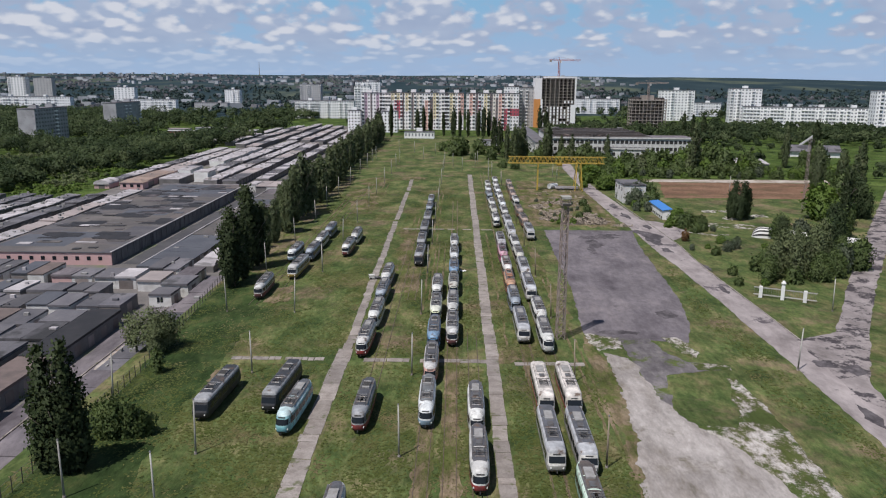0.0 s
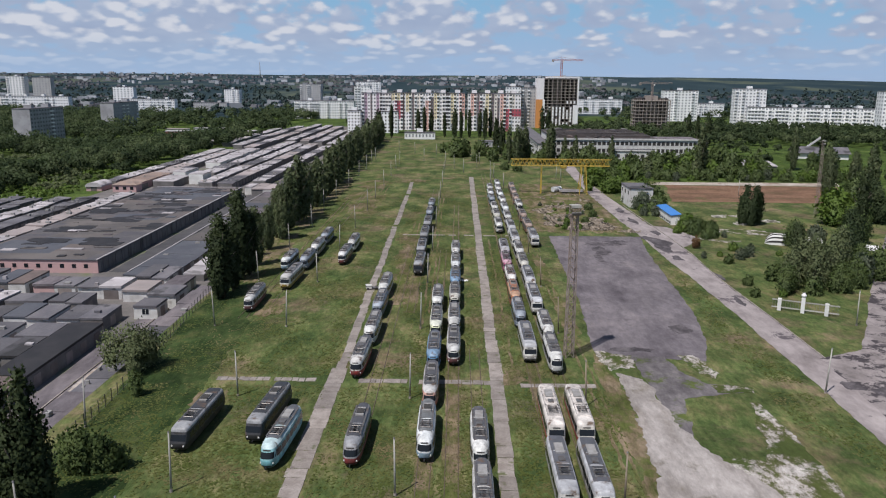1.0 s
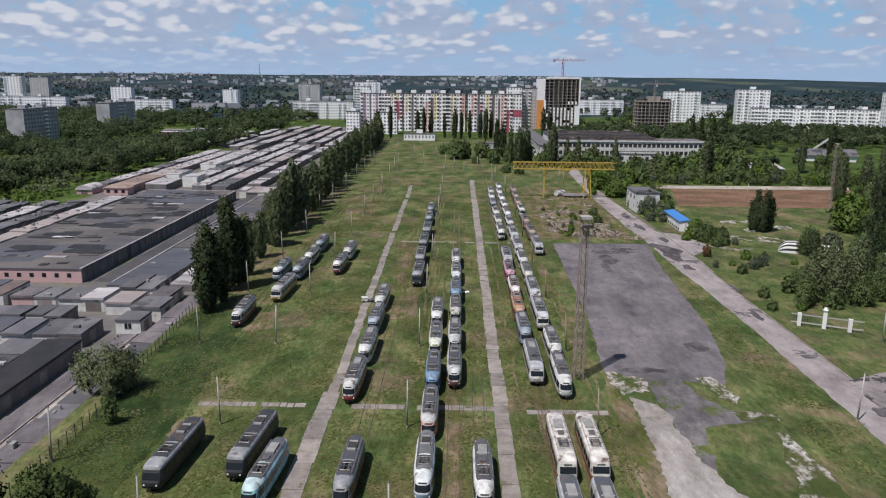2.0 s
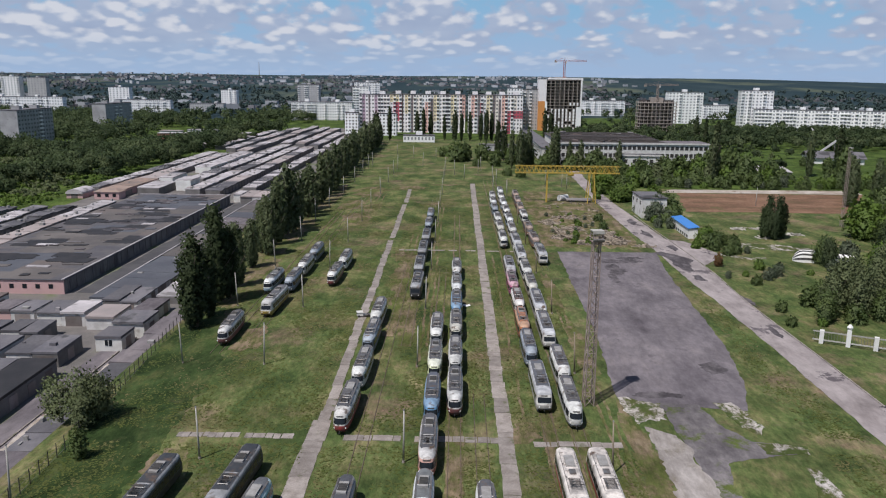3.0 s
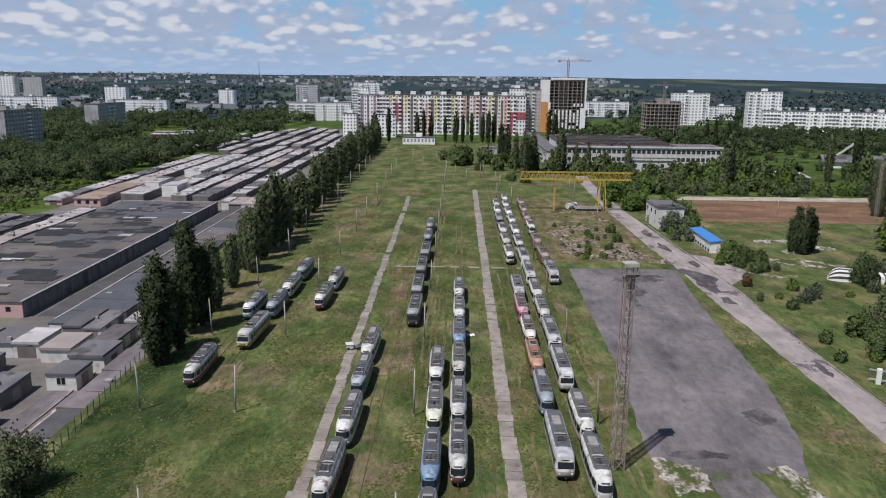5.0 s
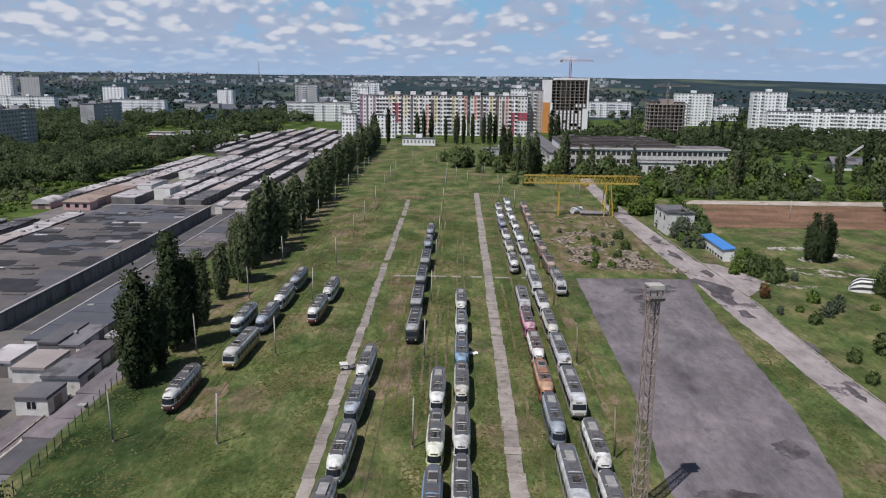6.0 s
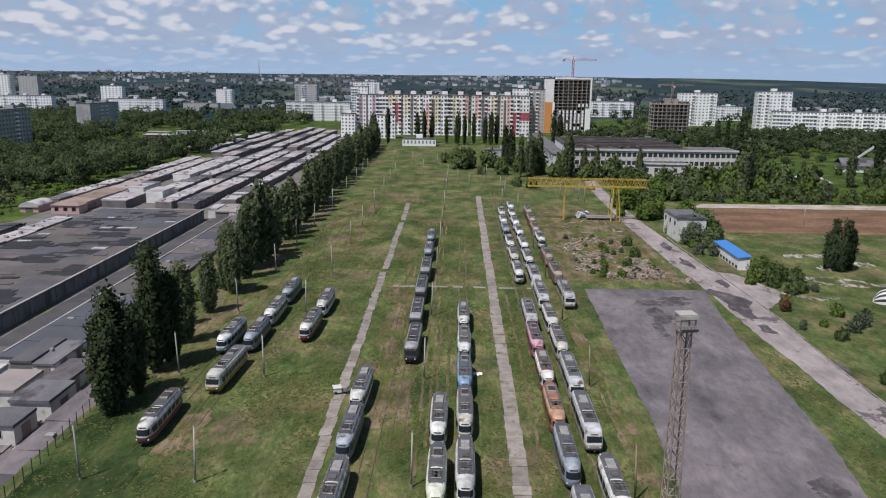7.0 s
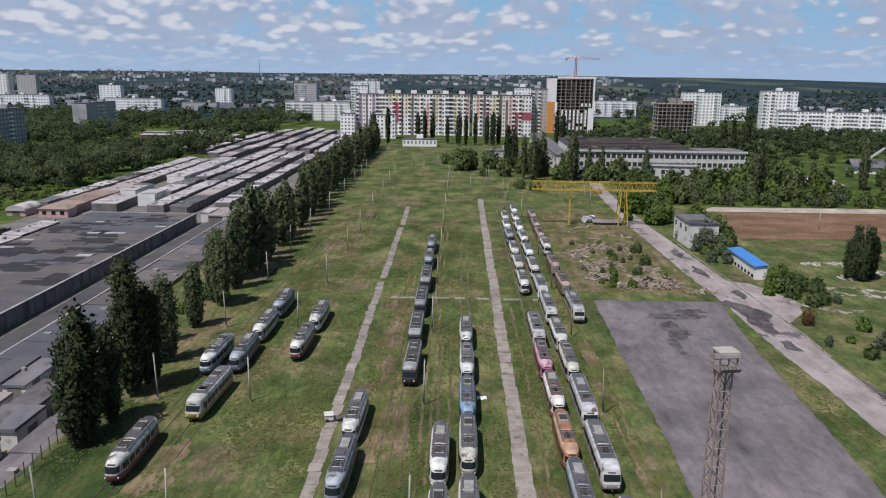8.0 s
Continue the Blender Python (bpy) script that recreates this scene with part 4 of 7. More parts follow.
for sx in (-1, 1):
    for sy in (-1, 1):
        part("leg", Shape().tube((sx * TW0, sy * TW0, -0.2), (sx * TW1, sy * TW1, TH), 0.085, n=5).mesh("leg", "rust"), LT)
for k in range(15):
    z0, z1 = TH * k / 15, TH * (k + 1) / 15
    a, b = tw(z0), tw(z1)
    c0 = [(-a, -a, z0), (a, -a, z0), (a, a, z0), (-a, a, z0)]
    c1 = [(-b, -b, z1), (b, -b, z1), (b, b, z1), (-b, b, z1)]
    for i in range(4):
        part("brace", Shape().tube(c0[i], c1[(i + 1) % 4], 0.04, n=4).mesh("brace", "rust"), LT)
        part("brace", Shape().tube(c0[(i + 1) % 4], c1[i], 0.04, n=4).mesh("brace", "rust"), LT)
        part("cross_bar", Shape().tube(c1[i], c1[(i + 1) % 4], 0.045, n=4).mesh("cross_bar", "rust"), LT)
part("platform", Shape().box(-TP, TP, -TP, TP, TH, TH + 0.1).mesh("platform", "rust"), LT)
for x in (-TP, 0, TP):
    for y in (-TP, TP):
        part("railing_post", Shape().tube((x, y, TH), (x, y, TH + 1.1), 0.035, n=4).mesh("railing_post", "rust"), LT)
for y in (-TP, TP):
    for z in (0.55, 1.1):
        part("railing", Shape().tube((-TP, y, TH + z), (TP, y, TH + z), 0.03, n=4).mesh("railing", "rust"), LT)
        part("railing", Shape().tube((y, -TP, TH + z), (y, TP, TH + z), 0.03, n=4).mesh("railing", "rust"), LT)
for k in range(5):
    x = -0.6 + 0.3 * k
    part("floodlight", shared("flood", lambda: Shape().tube((0, 0, 0), (0, -0.4, -0.2), 0.13, 0.2, 8).mesh("floodlight", "steel")), LT, at=pose(x, -TP - 0.05, TH + 0.5))
part("canopy", Shape().box(-TP - 0.1, TP + 0.1, -TP - 0.1, TP - 0.1, TH + 1.5, TH + 1.62).box(-TP - 0.1, TP + 0.1, -TP - 0.15, -TP - 0.08, TH + 1.2, TH + 1.5).mesh("canopy", "pole"), LT)
for x in (-TP + 0.05, TP - 0.05):
    for y in (-TP + 0.05, TP - 0.2):
        part("post", Shape().tube((x, y, TH), (x, y, TH + 1.5), 0.05, n=4).mesh("post", "rust"), LT)
second_tower = copy_thing(LT, pose(122, 278, 0, 0, 0, 20) @ Matrix.Diagonal((0.62, 0.62, 1, 1)))
tagged(second_tower, "rusted lattice floodlight tower among roadside trees", "tower")

# ---- gantry crane ----
GC = thing("gantry_crane", "yellow steel lattice gantry crane over storage yard", "crane", at=pose(0, 321, 0))
for y in (-1.4, 1.4):
    s = Shape()
    for z in (10.9, 13.4):
        s.box(21.5, 60, y - 0.1, y + 0.1, z, z + 0.18)
    n = 22
    for k in range(n):
        xa, xb = 21.6 + 38.2 * k / n, 21.6 + 38.2 * (k + 1) / n
        s.tube((xa, y, 11.1), ((xa + xb) / 2, y, 13.5), 0.07, n=4).tube(((xa + xb) / 2, y, 13.5), (xb, y, 11.1), 0.07, n=4)
    part("truss", s.mesh("truss", "yellow_steel"), GC)
for k in range(14):
    lean = 1.4 if k % 2 else 0
    part("cross_brace", shared(("cross_brace", lean), lambda: Shape().tube((0, -1.4, 0), (lean, 1.4, 0), 0.09, n=4).mesh("cross_brace", "yellow_steel")), GC, at=pose(22 + 2.9 * k, 0, 13.5))
part("walkway", Shape().box(21.5, 60, -0.3, 0.3, 11.0, 11.06).mesh("walkway", "yellow_steel"), GC)
part("leg", Shape().box(33.2, 33.75, -0.4, 0.4, 0, 11).mesh("leg", "yellow_steel"), GC)
for x in (48.4, 51.4):
    part("leg", Shape().tube((x, -2.4, 0), (x * 0.5 + 24.9, -1.2, 11), 0.2, n=5).tube((x, 2.4, 0), (x * 0.5 + 24.9, 1.2, 11), 0.2, n=5).tube((x, -1.9, 4), (x, 1.9, 4), 0.12, n=4).mesh("leg", "yellow_steel"), GC)
part("hoist", Shape().box(41, 43.2, -1, 1, 10.0, 10.9).tube((42, 0, 10), (42, 0, 6), 0.05, n=4).mesh("hoist", "yellow_steel"), GC)

# lorry wreck and blocks under the crane
LW = thing("flatbed_trailer", "grey flatbed trailer under the gantry crane", "trailer", at=pose(45.5, 322, 0, 0, 0, 0))
part("bed", Shape().box(-4.5, 4.5, -1.2, 1.2, 0.8, 1.3).box(-4.5, 4.5, -1.25, -1.15, 1.3, 1.75).mesh("bed", "light_felt"), LW)
for x in (-3, -1.8, 2.2, 3.4):
    part("wheel", shared("wheel", lambda: Shape().tube((0, -1.15, 0.5), (0, 1.15, 0.5), 0.5, n=10).mesh("wheel", "black")), LW, at=pose(x, 0, 0))
TK = thing("storage_tank", "white horizontal storage tank lying on the ground", "tank", at=pose(40.2, 325, 0.9, 0, 0, 35))
part("shell", Shape().tube((-2, 0, 0.3), (2, 0, 0.3), 1.1, n=16).mesh("shell", "white_wall", smooth=False), TK)
part("cradle", Shape().box(-1.4, -1.0, -1, 1, -0.9, -0.2).box(1.0, 1.4, -1, 1, -0.9, -0.2).mesh("cradle", "steel"), TK)

# ---- rubble ----
rng = random.Random(5)


def rubble_heap(x, y, rx, ry, h, count, words):
    s = Shape()
    for _ in range(count):
        a, r = rng.uniform(0, 6.28), math.sqrt(rng.random())
        px, py = r * rx * math.cos(a), r * ry * math.sin(a)
        z = h * (1 - r) * rng.uniform(0.4, 1.0)
        m = pose(px, py, z, rng.uniform(-25, 25), rng.uniform(-25, 25), rng.uniform(0, 180))
        a, b, c = rng.uniform(0.15, 1.5), rng.uniform(0.1, 0.4), rng.uniform(0.06, 0.22)
        s.box(-a, a, -b, b, -c, c, m)
    return thing("rubble_heap", words, "rubble", "rubble heaps", at=pose(x, y, 0), me=s.mesh("rubble", "rubble"), kind="stuff")


HEAPS = [(43, 250, 5.5, 5, 1.7, 330), (43.5, 252, 3.5, 3.5, 2.4, 150), (37, 247, 4, 2.5, 0.8, 110), (31, 254, 3, 3.5, 0.6, 80), (30.5, 264, 2, 4, 0.5, 50), (29.5, 278, 2.5, 5, 0.6, 70), (36, 268, 3, 4, 0.35, 36), (45, 263, 2, 3, 0.5, 36), (36, 288, 4, 5, 0.3, 40), (52, 243.5, 3, 1, 0.3, 30), (37, 270, 9, 24, 0.12, 70), (40, 300, 10, 26, 0.1, 50)]
for a in HEAPS:
    rubble_heap(*a, "heap of broken timber and concrete debris")


M["white_rubble"] = material("white_rubble", (0.4, 0.375, 0.335), (0.24, 0.22, 0.18), 0.6, 0.6, 0.2, 0.95, vary=0.3, island=True)
for x, y, a, b, n in [(87.4, 271.5, 2.0, 1.2, 26), (95.0, 271.6, 3.2, 1.4, 50), (89.5, 257.7, 2, 1, 16), (101.0, 263, 2.5, 1.5, 24), (77.2, 244.5, 1.2, 1.2, 10)]:
    tagged(rubble_heap(x, y, a, b, 0.4, n, "low heap of white stone rubble on the meadow"), "low heap of white stone rubble on the meadow", "rubble").data.materials[0] = M["white_rubble"]


# ---- right-hand side buildings ----
def hut():
    H = thing("depot_hut", "two-storey flat-roofed whitewashed hut beside the road", "building", at=pose(61.5, 288.7, 0))
    part("wall", Shape().box(0, 8.0, 0, 15, -0.2, 6.6).mesh("wall", "hut_wall"), H)
    part("roof", Shape().box(-0.25, 8.25, -0.25, 15.25, 6.6, 6.85).box(0.1, 7.9, 0.1, 14.9, 6.85, 6.9).mesh("roof", "felt"), H)
    for y in (3, 8, 13):
        part("window", Shape().box(-0.05, 0.05, y - 0.6, y + 0.7, 4.2, 5.5).mesh("window", "glass"), H)


hut()


def shed():
    S = thing("site_shed", "white long shed with bright blue sheet roof", "shed", at=pose(67.6, 275, 0, 0, 0, -91))
    part("wall", Shape().box(0, 19.5, 0, 2.7, -0.2, 3.0).mesh("wall", "white_wall"), S)
    part("roof", Shape().add([(-0.3, -0.3, 2.95), (19.8, -0.3, 2.95), (19.8, 3.0, 3.4), (-0.3, 3.0, 3.4), (-0.3, -0.3, 3.1), (19.8, -0.3, 3.1), (19.8, 3.0, 3.55), (-0.3, 3.0, 3.55)], [(0, 3, 2, 1), (4, 5, 6, 7), (0, 1, 5, 4), (2, 3, 7, 6), (1, 2, 6, 5), (3, 0, 4, 7)]).mesh("roof", "blue_roof"), S)
    part("gable", Shape().box(0, 19.5, 2.45, 2.65, 2.98, 3.32).mesh("gable", "white_wall"), S)
    for k in range(8):
        part("window", shared("shed_window", lambda: Shape().box(0, 1.3, -0.04, 0.05, 0.2, 0.95).mesh("window", "glass")), S, at=pose(0.9 + 2.35 * k, 0, 0))


shed()

GT = thing("entrance_wall", "white gate posts with a low railing on grass", "gate", at=pose(64.2, 165.1, 0, 0, 0, -25))
for k, x in enumerate((0, 4.2, 8.4)):
    p = part("post", Shape().box(x - 0.35, x + 0.35, -0.35, 0.35, -0.2, 2.4 if k != 1 else 3.0).mesh("post", "white_wall"), GT)
    if k == 1:
        part("knob", Shape().tube((x, 0, 3.0), (x, 0, 3.5), 0.28, 0.5, 10).tube((x, 0, 3.5), (x, 0, 4.0), 0.5, 0.2, 10).mesh("knob", "white_wall"), p)
for z in (2.0, 0.5):
    part("rail", Shape().box(-1.4, 10.6, -0.08, 0.08, z, z + 0.22).mesh("rail", "pole"), GT)
for k in range(26):
    part("picket", shared("picket", lambda: Shape().box(-0.03, 0.03, -0.03, 0.03, 0.5, 2.0).mesh("picket", "steel")), GT, at=pose(-1.2 + 0.46 * k, 0, 0))

BK = thing("bus_shelter", "small white roofed bus shelter beside the road", "shelter", at=pose(106.3, 211.8, 0, 0, 0, 62))
part("roof", Shape().box(-3.5, 3.5, -1.5, 1.5, 2.6, 2.8).mesh("roof", "white_wall"), BK)
part("wall", Shape().box(-3.3, 3.3, 1.2, 1.4, 0, 2.6).mesh("wall", "render_wall"), BK)
for x in (-3.2, 3.2):
    part("post", Shape().box(x - 0.08, x + 0.08, -1.3, -1.14, 0, 2.6).mesh("post", "steel"), BK)

# long white shell with black stripes that fan out over its round end
DM = thing("striped_hull", "long white hull with black zebra stripes among bushes", "hull", at=pose(86.2, 229.5, 0, 0, 0, -14))


def hull(u, a, lift=1.0):
    """A point of the hull at length u and angle a over its section."""
    r = lift * (1.95 * math.sqrt(max(0.0, 1 - (1 - u / 2.6) ** 2)) if u < 2.6 else 1.95 - 0.05 * (u - 2.6))
    return (u - (lift - 1) * 3, -r * math.cos(a), 1.55 * r * math.sin(a))


steps = [0.0, 0.15, 0.45, 0.9, 1.5, 2.2, 3, 5, 7, 9, 11, 13, 14.5]
arc = [math.pi * k / 14 for k in range(15)]
part("shell", Shape().grid([[hull(u, a) for a in arc] for u in steps]).mesh("shell", "white_wall", smooth=True), DM)
for k in range(7):
    a0, a1 = arc[1] + 0.42 * k, arc[1] + 0.42 * k + 0.2
    part("stripe", Shape().grid([[hull(u, a, 1.015) for a in (a0, (a0 + a1) / 2, a1)] for u in steps[1:8]]).mesh("stripe", "black", smooth=True), DM)
for k in range(6):
    u0 = 6.2 + 1.35 * k
    part("stripe", Shape().grid([[hull(u0 + d + 0.3 * math.sin(3 * a), a, 1.015) for a in arc] for d in (0.0, 0.5)]).mesh("stripe", "black", smooth=True), DM)
# Black box painted as the dark of a hole in the hull's side.
part("hatch", Shape().box(7.6, 8.6, -2.05, -1.6, 0.2, 1.7).mesh("hatch", "black"), DM)

RB = thing("warehouse", "low pale warehouse with shallow grey roof among trees", "building", at=pose(213, 478, 0, 0, 0, -12))
part("wall", Shape().box(-14.5, 14.5, -8, 8, -0.5, 3.4).mesh("wall", "white_wall"), RB)
part("roof", Shape().add([(-15.5, -9, 3.2), (15.5, -9, 3.2), (15.5, 9, 3.2), (-15.5, 9, 3.2), (-15.5, 0, 6.4), (15.5, 0, 6.4), (-15.5, -9, 3.4), (15.5, -9, 3.4), (15.5, 9, 3.4), (-15.5, 9, 3.4), (-15.5, 0, 6.6), (15.5, 0, 6.6)],
                        [(6, 7, 11, 10), (8, 9, 10, 11), (0, 4, 5, 1), (2, 5, 4, 3), (0, 1, 7, 6), (2, 3, 9, 8), (0, 6, 10, 4), (4, 10, 9, 3), (1, 5, 11, 7), (5, 2, 8, 11)]).mesh("roof", "felt"), RB)
part("conveyor", Shape().add([(-6, 4, 5), (-6, 5.4, 5), (2, 5.4, 11.5), (2, 4, 11.5), (-6, 4, 6.2), (-6, 5.4, 6.2), (2, 5.4, 12.7), (2, 4, 12.7)], [(0, 1, 2, 3), (7, 6, 5, 4), (0, 4, 5, 1), (2, 6, 7, 3), (1, 5, 6, 2), (0, 3, 7, 4)]).mesh("conveyor", "grey_panel"), RB)
part("conveyor_post", Shape().tube((1.5, 4.7, 0), (1.5, 4.7, 11.2), 0.25, n=6).mesh("conveyor_post", "steel"), RB)
LB = thing("warehouse", "low white shed with flat light roof among trees", "building", at=pose(157, 426, 0, 0, 0, -12))
part("wall", Shape().box(-8, 8, -14, 14, -0.5, 1.8).mesh("wall", "render_wall"), LB)
part("roof", Shape().box(-8.4, 8.4, -14.4, 14.4, 1.8, 2.1).mesh("roof", "light_felt"), LB)


# ---- garages on the lower ground ----
GZ = -4.0


def garage_row(x0, x1, y0, y1, top, roofs, wall, words, unit=4.0, doors=True, seed=0, jitter=0.12):
    """A row of joined garages: each has its own roof panel, uneven in width, height and overhang."""
    r = random.Random(seed + 17)
    R = thing("garage_row", words, "garages", "garage rows on lower ground", at=pose((x0 + x1) / 2, y0, GZ))
    w = (x1 - x0) / 2
    part("wall", Shape().box(-w, w, 0, y1 - y0, -0.3, top - GZ - 0.45).mesh("wall", wall), R)
    variants = {}
    for m in roofs:
        for v in range(3):
            lo, hi, lean = -w - r.uniform(0.05, 0.5), w + r.uniform(0.05, 0.6), r.uniform(-0.12, 0.2)
            pts = [(lo, 0.015, -0.25), (hi, 0.015, -0.25), (hi, 0.985, -0.25), (lo, 0.985, -0.25), (lo, 0.015, 0.12 + lean), (hi, 0.015, 0.12 - lean), (hi, 0.985, 0.12 - lean), (lo, 0.985, 0.12 + lean)]
            variants[m, v] = Shape().add(pts, [(0, 3, 2, 1), (4, 5, 6, 7), (0, 1, 5, 4), (2, 3, 7, 6), (1, 2, 6, 5), (3, 0, 4, 7)]).mesh("roof_panel", m)
    door = Shape().box(w - 0.02, w + 0.05, 0.2, 0.8, 0.05, 2.1).mesh("garage_door", "door_steel")
    all_doors, clutter = Shape(), Shape()
    m, y, z = r.choice(roofs), 0.0, 0.0
    while y < y1 - y0 - 0.5:
        u = min(unit * r.uniform(0.7, 1.5), y1 - y0 - y)
        if y1 - y0 - y - u < 1.5:
            u = y1 - y0 - y
        if r.random() < 0.45:
            m = r.choice(roofs)
        if r.random() < 0.4:
            z = r.uniform(-jitter, jitter) * 1.4
        part("roof_panel", variants[m, r.randrange(3)], R, at=pose(r.uniform(-0.15, 0.15), y, top - GZ - 0.2 + z, 0, 0, r.uniform(-0.5, 0.5)) @ Matrix.Diagonal((1, u, 1, 1)))
        if doors and y0 < 300:
            part("garage_door", door, R, at=pose(0, y, 0) @ Matrix.Diagonal((1, u, 1, 1)))
        elif doors:
            all_doors.box(w - 0.02, w + 0.05, y + 0.2 * u, y + 0.8 * u, 0.05, 2.1)
        for _ in range(r.choice((0, 0, 1, 1, 2))):
            cx, cy, a, b, h = r.uniform(-w, w) * 0.85, y + r.uniform(0.1, 0.9) * u, r.uniform(0.12, 0.7), r.uniform(0.12, 0.6), r.uniform(0.15, 0.75)
            clutter.box(cx - a, cx + a, cy - b, cy + b, top - GZ - 0.3, top - GZ - 0.1 + z + h)
        y += u
    if all_doors.v:
        part("garage_door", all_doors.mesh("garage_door", "door_steel"), R, "row of small dark steel doors", kind="stuff")
    if clutter.v:
        part("roof_clutter", clutter.mesh("roof_clutter", "weathered_box"), R, "vents and scraps on the roofs", kind="stuff")
    return R


D, L, P_ = "felt", "light_felt", "pink_felt"
garage_row(-103.5, -97.5, 349, 560, -1.0, [D, L, D, P_], "render_wall", "long row of garages with dark felt roofs", seed=1, jitter=0.05)
garage_row(-91.5, -86, 362, 545, -1.3, [L, L, D], "render_wall", "long row of garages with patched grey roofs", seed=2)
garage_row(-122, -116, 428, 575, -0.8, [L, D, L], "render_wall", "row of garages with dark roofs and steel doors", seed=3)
garage_row(-113, -107, 352, 420, -1.1, [L, L, P_], "render_wall", "garages with pale screed roofs", seed=4)
garage_row(-113, -108, 424, 560, -1.4, [L, D, L], "render_wall", "garages with mixed grey roofs", seed=5)
garage_row(-135, -127, 430, 515, -0.7, [L, L, L], "white_wall", "broad garages with pale roofs", seed=6, jitter=0.2)
garage_row(-145, -136.5, 346, 402, -0.6, [P_, "rusty_roof"], "pink_wall", "low pinkish workshop block with rusty roof", unit=9, seed=7)
garage_row(-146, -139.5, 402, 506, -0.9, [L, P_, L], "render_wall", "garages with pale pinkish roofs", seed=8)
garage_row(-156, -151, 356, 520, -1.2, [L, L, D], "render_wall", "outer row of garages along scrub", seed=9)
garage_row(-133, -124, 352, 372, -0.6, [L], "render_wall", "flat-roofed workshop with light roof", unit=10, seed=10, doors=False)
garage_row(-133, -127, 376, 395, 0.6, [L, D], "white_wall", "two-storey garage block with light walls", unit=6, seed=11)
garage_row(-122, -115.5, 366, 378, 0.9, [L], "white_wall", "small pale two-storey garage", unit=6, seed=12)
garage_row(-123, -116, 384, 424, -0.7, [L, D, L], "render_wall", "mixed garages with pale roofs", seed=13)
for k, (x, y0, y1) in enumerate([(-100, 572, 700), (-112, 585, 760), (-124, 590, 770), (-137, 525, 680), (-150, 545, 760), (-162, 560, 720), (-176, 575, 690), (-138, 690, 790), (-88, 560, 690), (-76, 560, 640)]):
    garage_row(x - 3.1, x + 3.1, y0, y1, -0.9, [L, D, L, P_], "render_wall", "distant row of garages with grey roofs", unit=6, seed=20 + k, jitter=0.25, doors=False)
for k, (x0, x1, y0, y1, rf) in enumerate([(-132, -127, 205, 318, [L, L, P_]), (-142, -137, 200, 308, [D, D]), (-150.5, -146, 200, 305, [D, L, D]), (-161, -155.5, 200, 302, [L, D]), (-170, -165, 200, 308, [D, D, L]), (-182, -176, 200, 306, [D, L])]):
    garage_row(x0, x1, y0, y1, -1.0, rf, "render_wall", "row of weathered garages beside the market hall", seed=40 + k, jitter=0.2)

PH = thing("depot_office", "small pink house with brown hipped roof among garages", "building", at=pose(-145.4, 339.5, GZ))
part("wall", Shape().box(0, 10, 0, 6, -0.3, 3.0).mesh("wall", "pink_wall"), PH)
part("roof", Shape().add([(-0.4, -0.4, 3.0), (10.4, -0.4, 3.0), (10.4, 6.4, 3.0), (-0.4, 6.4, 3.0), (2.5, 3, 4.3), (7.5, 3, 4.3)], [(0, 1, 5, 4), (1, 2, 5), (2, 3, 4, 5), (3, 0, 4), (0, 3, 2, 1)]).mesh("roof", "rusty_roof"), PH)
for x in (1.2, 4.4, 7.4):
    part("window", shared("office_window", lambda: Shape().box(0, 1.4, -0.06, 0.05, 1.0, 2.3).mesh("window", "glass")), PH, at=pose(x, 0, 0))
BS = thing("barrel_shed", "white barrel-roofed shed at the end of the garages", "shed", at=pose(-157.5, 341, GZ))
part("wall", Shape().box(0, 6.6, 0, 10, -0.3, 1.9).mesh("wall", "pink_wall"), BS)
bow = [(3.3 - 3.6 * math.cos(math.pi * k / 10), 1.9 + 1.9 * math.sin(math.pi * k / 10)) for k in range(11)]
part("roof", Shape().grid([[(x, y, z) for x, z in bow] for y in (-0.4, 10.4)]).add([(x, -0.4, z) for x, z in bow], [tuple(range(11))]).mesh("roof", "light_felt"), BS)
part("door", Shape().box(2.0, 4.6, -0.08, 0.05, 0, 1.8).mesh("door", "door_steel"), BS)

BIG = thing("market_hall", "huge flat-roofed depot hall with patched dark felt roof", "building", at=pose(-106, 202.5, GZ))
part("wall", Shape().box(-17.5, 17.5, 0.25, 130, -0.3, 3.2).mesh("wall", "hall_wall"), BIG)
part("front_wall", Shape().box(-17.5, 17.5, 0, 0.25, -0.3, 3.2).mesh("front_wall", "pink_wall"), BIG)
part("roof", Shape().box(-17.7, 17.7, -0.2, 130.2, 3.2, 3.4).mesh("roof", "hall_felt"), BIG)
part("parapet", Shape().box(17.2, 17.7, -0.2, 130.2, 3.4, 3.62).box(-17.7, 17.2, 129.8, 130.2, 3.4, 3.62).mesh("parapet", "light_felt"), BIG)
rr = random.Random(8)
# felt strips laid over leaks: a few large dark fields, each of several overlapping strips, then loose single strips
fields = [(1.5, 96, 6), (2.5, 72, 6), (7, 61, 4), (1, 55, 4), (14.5, 44, 3), (15.5, 77, 3), (4, 84, 4), (-9, 40, 5), (-6, 20, 4), (9, 22, 4), (-11, 100, 4), (6, 118, 4), (-3, 112, 3), (-12, 70, 4)]
strips = []
